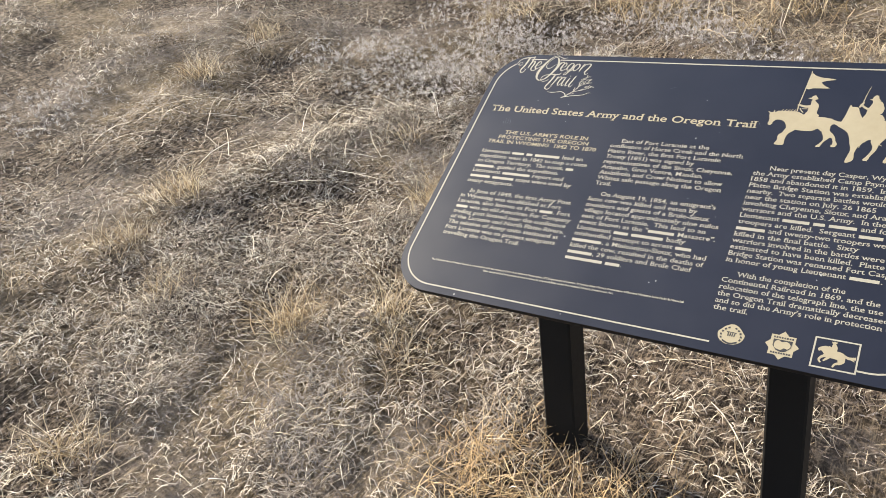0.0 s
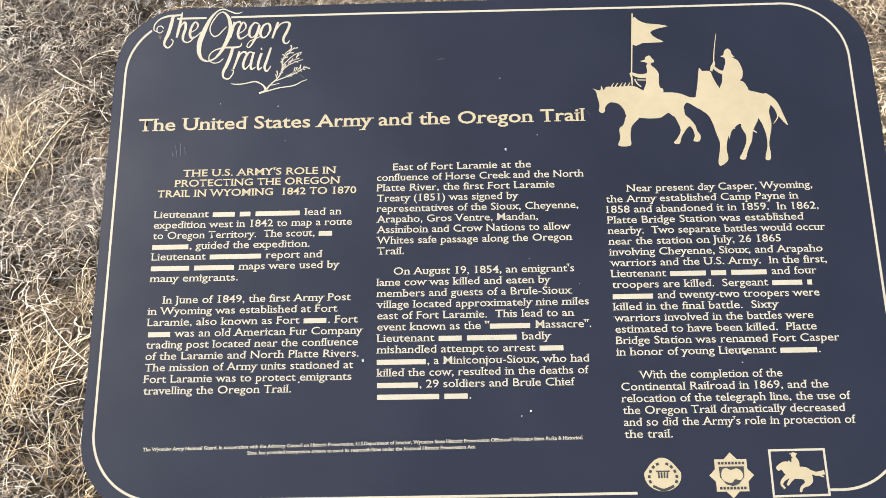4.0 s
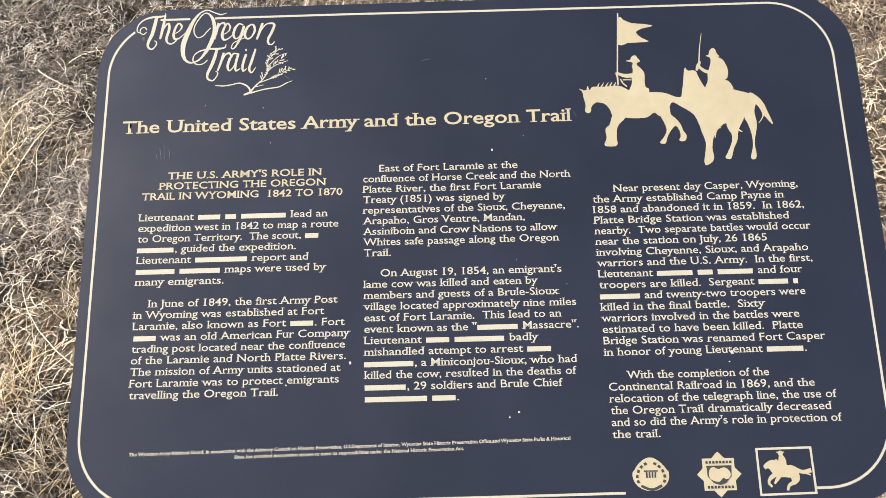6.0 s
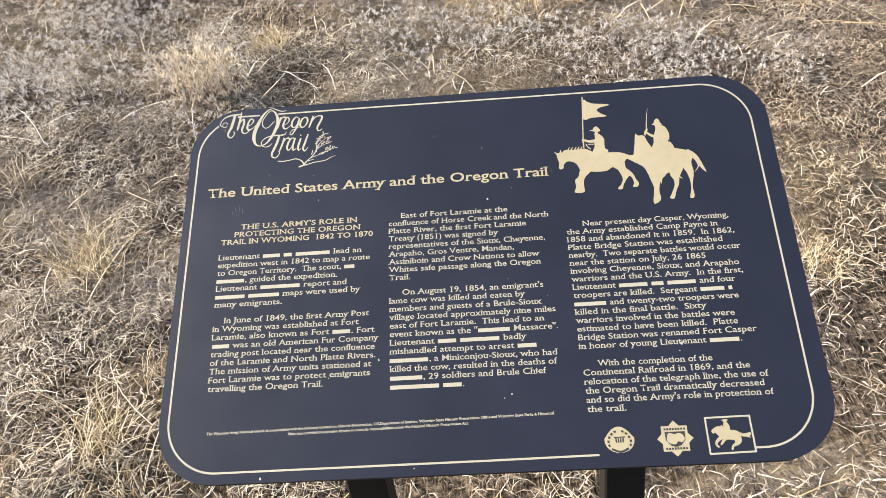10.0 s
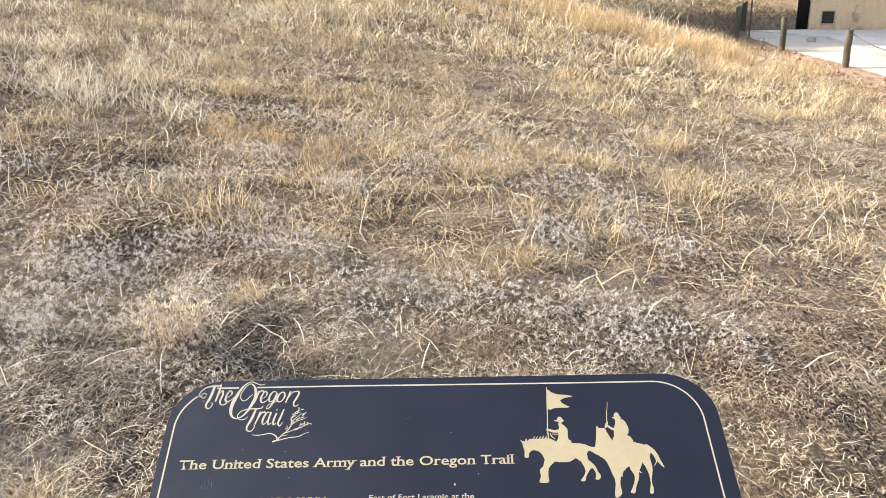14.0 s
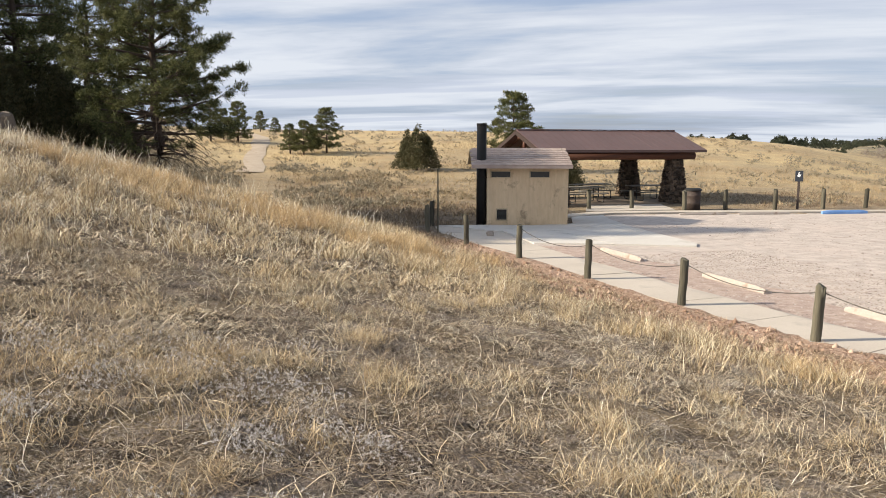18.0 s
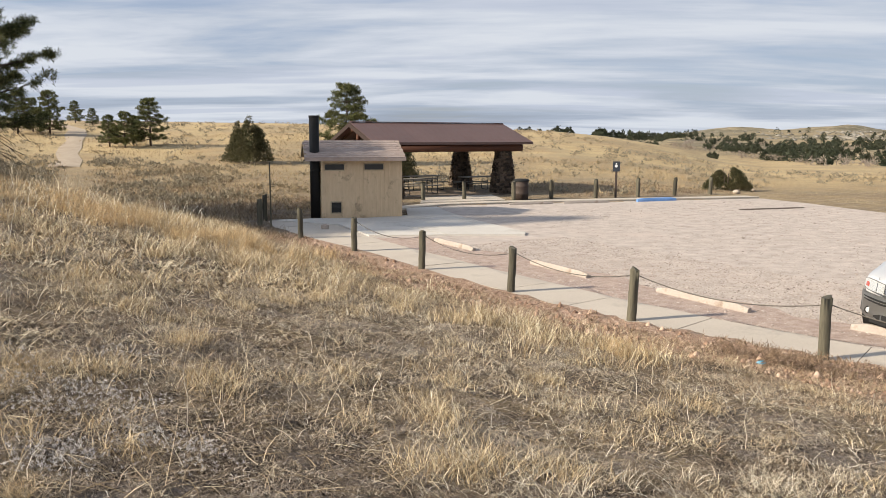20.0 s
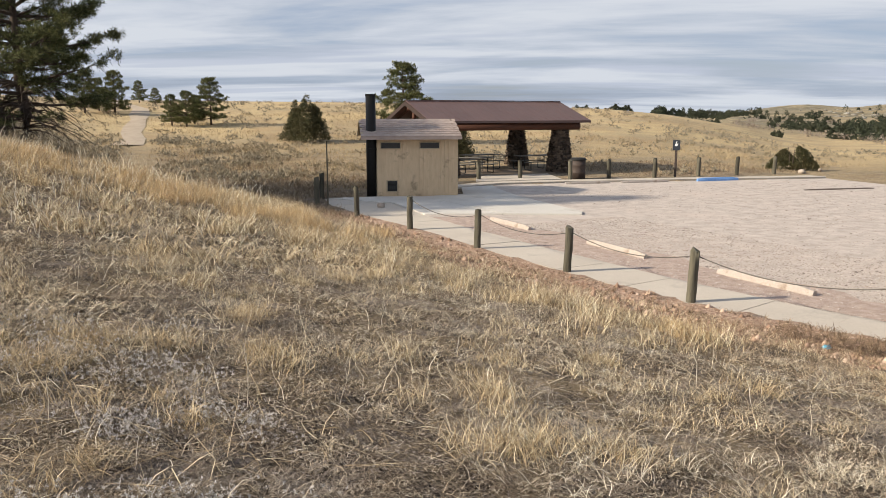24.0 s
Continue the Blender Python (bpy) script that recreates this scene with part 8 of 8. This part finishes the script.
    pieces.append(curls(rng, x, y, rng.uniform(0.15, 0.42, n), rng.uniform(0.007, 0.012, n), 2, 0.9))
    # pale bent tufts on the near slope above the path
    cx, cy = scatter(rng, 90, 2.6, 7.6, 1.2, 4.6, lambda x, y: smooth_step(0.4, 0.65, patchy(x, y, 1.0, 5.0)))
    over.append(clump(rng, cx, cy, 55, 0.075, 0.19, 0.004, 0.95, 0.8))
    x, y = scatter(rng, 5000, 2.4, 8.0, 0.8, 5.0, lambda x, y: 0.15 + 0.85 * smooth_step(0.45, 0.65, patchy(x, y, 0.9, 5.0)))
    n = len(x)
    over.append(curls(rng, x, y, rng.uniform(0.06, 0.20, n), rng.uniform(0.0022, 0.0042, n), 4, 0.7))
    # stiff seed stalks
    x, y = scatter(rng, 2600, -4, 9.3, 2.5, 19.0, lambda x, y: clumpy(x, y, 0.8, 1.0))
    n = len(x)
    over.append(blades(rng, x, y, rng.uniform(0.25, 0.55, n), np.where(y > 9, 0.011, 0.0045), rng.uniform(0.05, 0.35, n), rng.uniform(0.05, 0.6, n), 4))
    x, y = scatter(rng, 500, -9, 6, 16.5, 21.5)
    n = len(x)
    over.append(blades(rng, x, y, rng.uniform(0.4, 0.8, n), np.full(n, 0.014), rng.uniform(0.05, 0.3, n), rng.uniform(0.05, 0.4, n), 4))
    cx, cy = scatter(rng, 240, -9, 1, 18.5, 22.5, lambda x, y: clumpy(x, y, 1.0, 6.0))
    over.append(clump(rng, cx, cy, 30, 0.16, 0.5, 0.011, 0.5, 0.45))
    cx, cy = scatter(rng, 1500, -8.5, 0.6, 4.6, 15.0, lambda x, y: smooth_step(-0.5, -2.6, x) * 0.25 + 0.75 * smooth_step(-0.5, -2.6, x) * smooth_step(0.35, 0.6, patchy(x, y, 1.5, 8.0)))
    over.append(clump(rng, cx, cy, 50, 0.12, 0.26, 0.007, 0.9, 0.7))
    grass_sheet("pale_straw", PALE_STRAW, over, "pale bleached straw bent over the short grass")
    grass_sheet("tall_grass", GOLD, pieces, "golden dry tussock grass with drooping tips")
    cx, cy = scatter(rng, 1500, -2.2, 7.6, 11.0, 20.5, lambda x, y: np.exp(-((y - 17.0 + 0.35 * x) / 1.9) ** 2) * clumpy(x, y, 0.9, 2.0))
    red = clump(rng, cx, cy, 45, 0.14, 0.42, 0.010, 0.45, 0.4)
    cx, cy = scatter(rng, 22, -1.6, -1.05, 4.2, 4.7)
    low = clump(rng, cx, cy, 50, 0.06, 0.14, 0.004, 0.6)
    foot = clump(np.random.default_rng(2), np.array([-0.34, -0.4, -0.27, -0.12, -0.05, -0.3]), np.array([-0.16, -0.25, -0.1, -0.2, -0.12, -0.28]), 90, 0.055, 0.16, 0.0026, 0.8, 0.85)
    x, y = spots(rng, [(7.25, 5.98), (7.1, 5.7)], 0.16, 8)
    rust = clump(rng, x, y, 60, 0.04, 0.3, 0.005, 0.5)
    grass_sheet("rusty_grass", ORANGE, [red, low, foot, rust], "rust-coloured tall grass along the brow of the hill")
    # grey fringed sage: small frilly mats
    x, y = spots(rng, SAGE_AT, 0.115, 130)
    cx, cy = scatter(rng, 150, -4, 1.3, 1.3, 5.2, lambda x, y: 0.2 + 0.8 * (clumpy(x, y, 0.9, 4.0) > 0.5))
    x2 = np.repeat(cx, 34) + rng.normal(0, 0.08, len(cx) * 34)
    y2 = np.repeat(cy, 34) + rng.normal(0, 0.08, len(cx) * 34)
    x, y = np.concatenate([x, x2]), np.concatenate([y, y2])
    c = np.stack([x, y, rough_height(x, y) + rng.uniform(0.0, 0.085, len(x))], 1)
    up = np.tile((0.0, 0.0, 1.4), (len(x), 1))
    v, q = tufts(rng, c, up, 11, 0.017, 0.0014, 0.8)
    grass_sheet("fringed_sage", FRINGED, [(v, q)], "low grey-white fringed sage among the dry grass")
    # a tan brush beside the panel and a brown weed by the fence
    x, y = spots(rng, [(-0.98, 1.60), (-0.88, 1.63), (-1.04, 1.67), (-0.94, 1.70)], 0.04, 60)
    rise = rng.uniform(0.0, 0.17, len(x))
    c = np.stack([x + 0.25 * rise * np.sin(x * 90), y + 0.25 * rise * np.cos(y * 90), rough_height(x, y) + rise], 1)
    v, q = tufts(rng, c, np.tile((0, 0, 2.2), (len(x), 1)), 8, 0.024, 0.0026, 0.7)
    grass_sheet("tan_brush", TAN_BRUSH, [(v, q)], "dry tan bushy plant behind the panel")
    x, y = spots(rng, [(9.75, 5.05), (9.6, 5.3), (9.9, 4.7), (9.7, 5.6), (9.5, 6.2), (10.3, 4.2)], 0.22, 60)
    c = np.stack([x, y, np.maximum(rough_height(x, y), 0) + rng.uniform(0.0, 0.2, len(x))], 1)
    v, q = tufts(rng, c, np.tile((0, 0, 0.8), (len(x), 1)), 10, 0.10, 0.0035, 0.8)
    y = rng.uniform(3.0, 24.0, 900)
    x = fence_line(y) - rng.uniform(0.0, 2.6, 900)
    keep = clumpy(x, y, 1.5, 5.0) > 0.5
    x, y = x[keep], y[keep]
    c = np.stack([x, y, np.maximum(rough_height(x, y), 0) + rng.uniform(0.0, 0.06, len(x))], 1)
    v2, q2 = tufts(rng, c, np.tile((0, 0, 0.6), (len(x), 1)), 12, 0.075, 0.0055, 0.9)
    v, q = np.concatenate([v, v2]), np.concatenate([q, q2 + len(v)])
    grass_sheet("brown_weed", WEED, [(v, q)], "withered brown weed at the foot of the fence posts")
    # withered growth that overruns the red bank down to the footpath, with bare patches left
    n = 80000
    y = rng.uniform(1.5, 24.0, n)
    u = rng.uniform(-0.16, 4.2, n)
    x = fence_line(y) - u
    grown = smooth_step(0.33, 0.52, patchy(x, y, 0.9, 11.0) + 0.05 * u)
    ok = rng.uniform(0, 1, n) < 0.12 + 0.88 * grown
    x, y = x[ok], y[ok]
    n = len(x)
    low = curls(rng, x, y, rng.uniform(0.04, 0.15, n), rng.uniform(0.0028, 0.006, n), 2, 0.8)
    n = 1500
    y = rng.uniform(1.5, 24.0, n)
    u = 0.05 + 3.6 * rng.uniform(0, 1, n) ** 0.8
    x = fence_line(y) - u
    ok = rng.uniform(0, 1, n) < smooth_step(0.40, 0.62, patchy(x, y, 0.9, 11.0) + 0.07 * u - 0.05)
    tuft = clump(rng, x[ok], y[ok], 26, 0.07, 0.15, 0.0045, 0.9, 0.8)
    # dead growth hanging over the edge of the paving
    y = rng.uniform(2.0, 22.0, 420)
    x = fence_line(y) - rng.uniform(0.0, 0.45, 420)
    ok = patchy(x, y, 0.6, 2.0) > 0.46
    brink = clump(rng, x[ok], y[ok], 30, 0.09, 0.12, 0.005, 0.95, 0.85)
    grass_sheet("bank_grass", BANK_GRASS, [low, tuft, brink], "withered tan and brown growth over the red bank")
    # sagebrush and bunch grass over the rough ground beyond the lot
    x, y = rng.uniform(-25, 75, 3000), rng.uniform(29, 110, 3000)
    ok = (~inside(LOT, x, y)) & (rng.uniform(0, 1, 3000) < 0.25 + 0.75 * clumpy(x, y, 0.12, 3.0)) & ~((x > 17) & (x < 28) & (y < 39.5)) & (np.abs(x - 0.14 * y) > 1.2)
    x, y = x[ok], y[ok]
    # closer together in the dip behind the brow
    bx, by = rng.uniform(-4, 17, 1300), rng.uniform(33, 62, 1300)
    ok = (clumpy(bx, by, 0.35, 2.0) > 0.5) & (np.abs(bx - 0.14 * by) > 1.0) & ~((bx > 11) & (by < 36))
    x, y = np.concatenate([x, bx[ok]]), np.concatenate([y, by[ok]])
    c = np.stack([x, y, ground_height(x, y) + 0.1], 1)
    c = np.repeat(c, 6, 0) + rng.normal(0, 0.2, (len(x) * 6, 3)) * np.array([1, 1, 0.4])
    v, q = tufts(rng, c, np.tile((0, 0, 1.0), (len(c), 1)), 9, 0.17, 0.024, 0.8)
    grass_sheet("sagebrush", BRUSH, [(v, q)], "grey-brown sagebrush dotted over the far grassland")
    x, y = rng.uniform(-12, 12, 2600), rng.uniform(20.5, 34, 2600)
    ok = (x < fence_line(y) + 2.0) & ~((x > 9.2) & (y < 27))
    cx, cy = x[ok], y[ok]
    v, q = clump(rng, cx, cy, 12, 0.28, 0.36, 0.022, 0.7, 0.55, 2)
    x, y = rng.uniform(11, 38, 2200), rng.uniform(27.5, 36, 2200)
    ok = (~inside(LOT, x, y)) & (y > 30.2 - 0.1 * (x - 17)) & ~((x > 18) & (x < 27.6) & (y > 29.4)) & ~((x > 12) & (x < 17) & (y < 30))
    v2, q2 = clump(rng, x[ok], y[ok], 8, 0.3, 0.2, 0.025, 0.7, 0.55, 2)
    x, y = rng.uniform(-2, 48, 6000), rng.uniform(30, 85, 6000)
    ok = (~inside(LOT, x, y)) & ~((x > 16) & (x < 28.5) & (y < 40)) & (rng.uniform(0, 1, 6000) < clumpy(x, y, 0.22, 1.0)) & (np.abs(x - 0.14 * y) > 1.0)
    x2, y2 = rng.uniform(34, 80, 2600), rng.uniform(-4, 40, 2600)
    ok2 = ~inside(LOT, x2, y2) & (x2 > 36.5) & (rng.uniform(0, 1, 2600) < 0.25 + clumpy(x2, y2, 0.22, 1.0))
    gold = clump(rng, x[ok], y[ok], 7, 0.4, 0.36, 0.032, 0.6, 0.5, 2)
    low = clump(rng, x2[ok2], y2[ok2], 7, 0.7, 0.17, 0.018, 0.7, 0.6, 2)
    grass_sheet("far_gold_grass", DULL_GOLD, [gold, low], "tufts of golden grass over the far grassland")
    x, y = rng.uniform(-4, 15, 2600), rng.uniform(27.5, 56, 2600)
    ok = ~((x > 9.0) & (y < 31)) & (rng.uniform(0, 1, 2600) < 0.3 + 0.7 * clumpy(x, y, 0.5, 5.0)) & (np.abs(x - 0.14 * y) > 0.9)
    v3, q3 = clump(rng, x[ok], y[ok], 10, 0.35, 0.34, 0.026, 0.7, 0.55, 2)
    grass_sheet("far_grass", DRY_BROWN, [(v, q), (v2, q2), (v3, q3)], "sparse brown grass beyond the brow of the hill")


def build_clods():
    """Lumps of red earth along the cut bank."""
    rng = np.random.default_rng(31)
    n = 7000
    y = rng.uniform(2.5, 23.0, n)
    x = fence_line(y) - rng.uniform(-0.05, 2.1, n)
    r = rng.uniform(0.008, 0.032, n) * (1 + (rng.uniform(0, 1, n) > 0.94) * 1.2)
    z = np.maximum(rough_height(x, y), 0.012)
    unit = np.array([[1, 0, 0], [-1, 0, 0], [0, 1, 0], [0, -1, 0], [0, 0, 1], [0, 0, -1]], float)
    v = unit[None] * r[:, None, None] * rng.uniform(0.6, 1.4, (n, 6, 1)) + np.stack([x, y, z + r * 0.3], 1)[:, None]
    tri = np.array([[0, 2, 4], [2, 1, 4], [1, 3, 4], [3, 0, 4], [2, 0, 5], [1, 2, 5], [3, 1, 5], [0, 3, 5]])
    f = (np.arange(n) * 6)[:, None, None] + tri[None]
    ob = part("earth_clods", soup("earth_clods", v.reshape(-1, 3), f.reshape(-1, 3), CLOD), None)
    tagged(ob, "loose lumps of red earth along the cut bank", "earth", kind="stuff")


CLOD = blades_material("red_earth_lumps", [(0.0, (0.16, 0.098, 0.068)), (0.5, (0.42, 0.275, 0.195)), (1.0, (0.66, 0.505, 0.39))], (0.34, 0.21, 0.145), 2.0, 0.5, 0.95)
build_clods()
TAN_BRUSH = blades_material("tan_brush_stems", [(0.0, (0.36, 0.295, 0.225)), (0.5, (0.62, 0.53, 0.42)), (1.0, (0.84, 0.76, 0.63))], (0.54, 0.45, 0.355), 2.0, 0.4)
WEED = blades_material("brown_weed_stems", [(0.0, (0.10, 0.068, 0.046)), (0.5, (0.24, 0.165, 0.11)), (1.0, (0.42, 0.31, 0.21))], (0.16, 0.11, 0.07), 2.0, 0.4)
BRUSH = blades_material("sagebrush_leaves", [(0.0, (0.12, 0.105, 0.075)), (0.5, (0.24, 0.21, 0.155)), (1.0, (0.42, 0.365, 0.27))], (0.42, 0.32, 0.19), 0.08, 0.5)
build_grass()
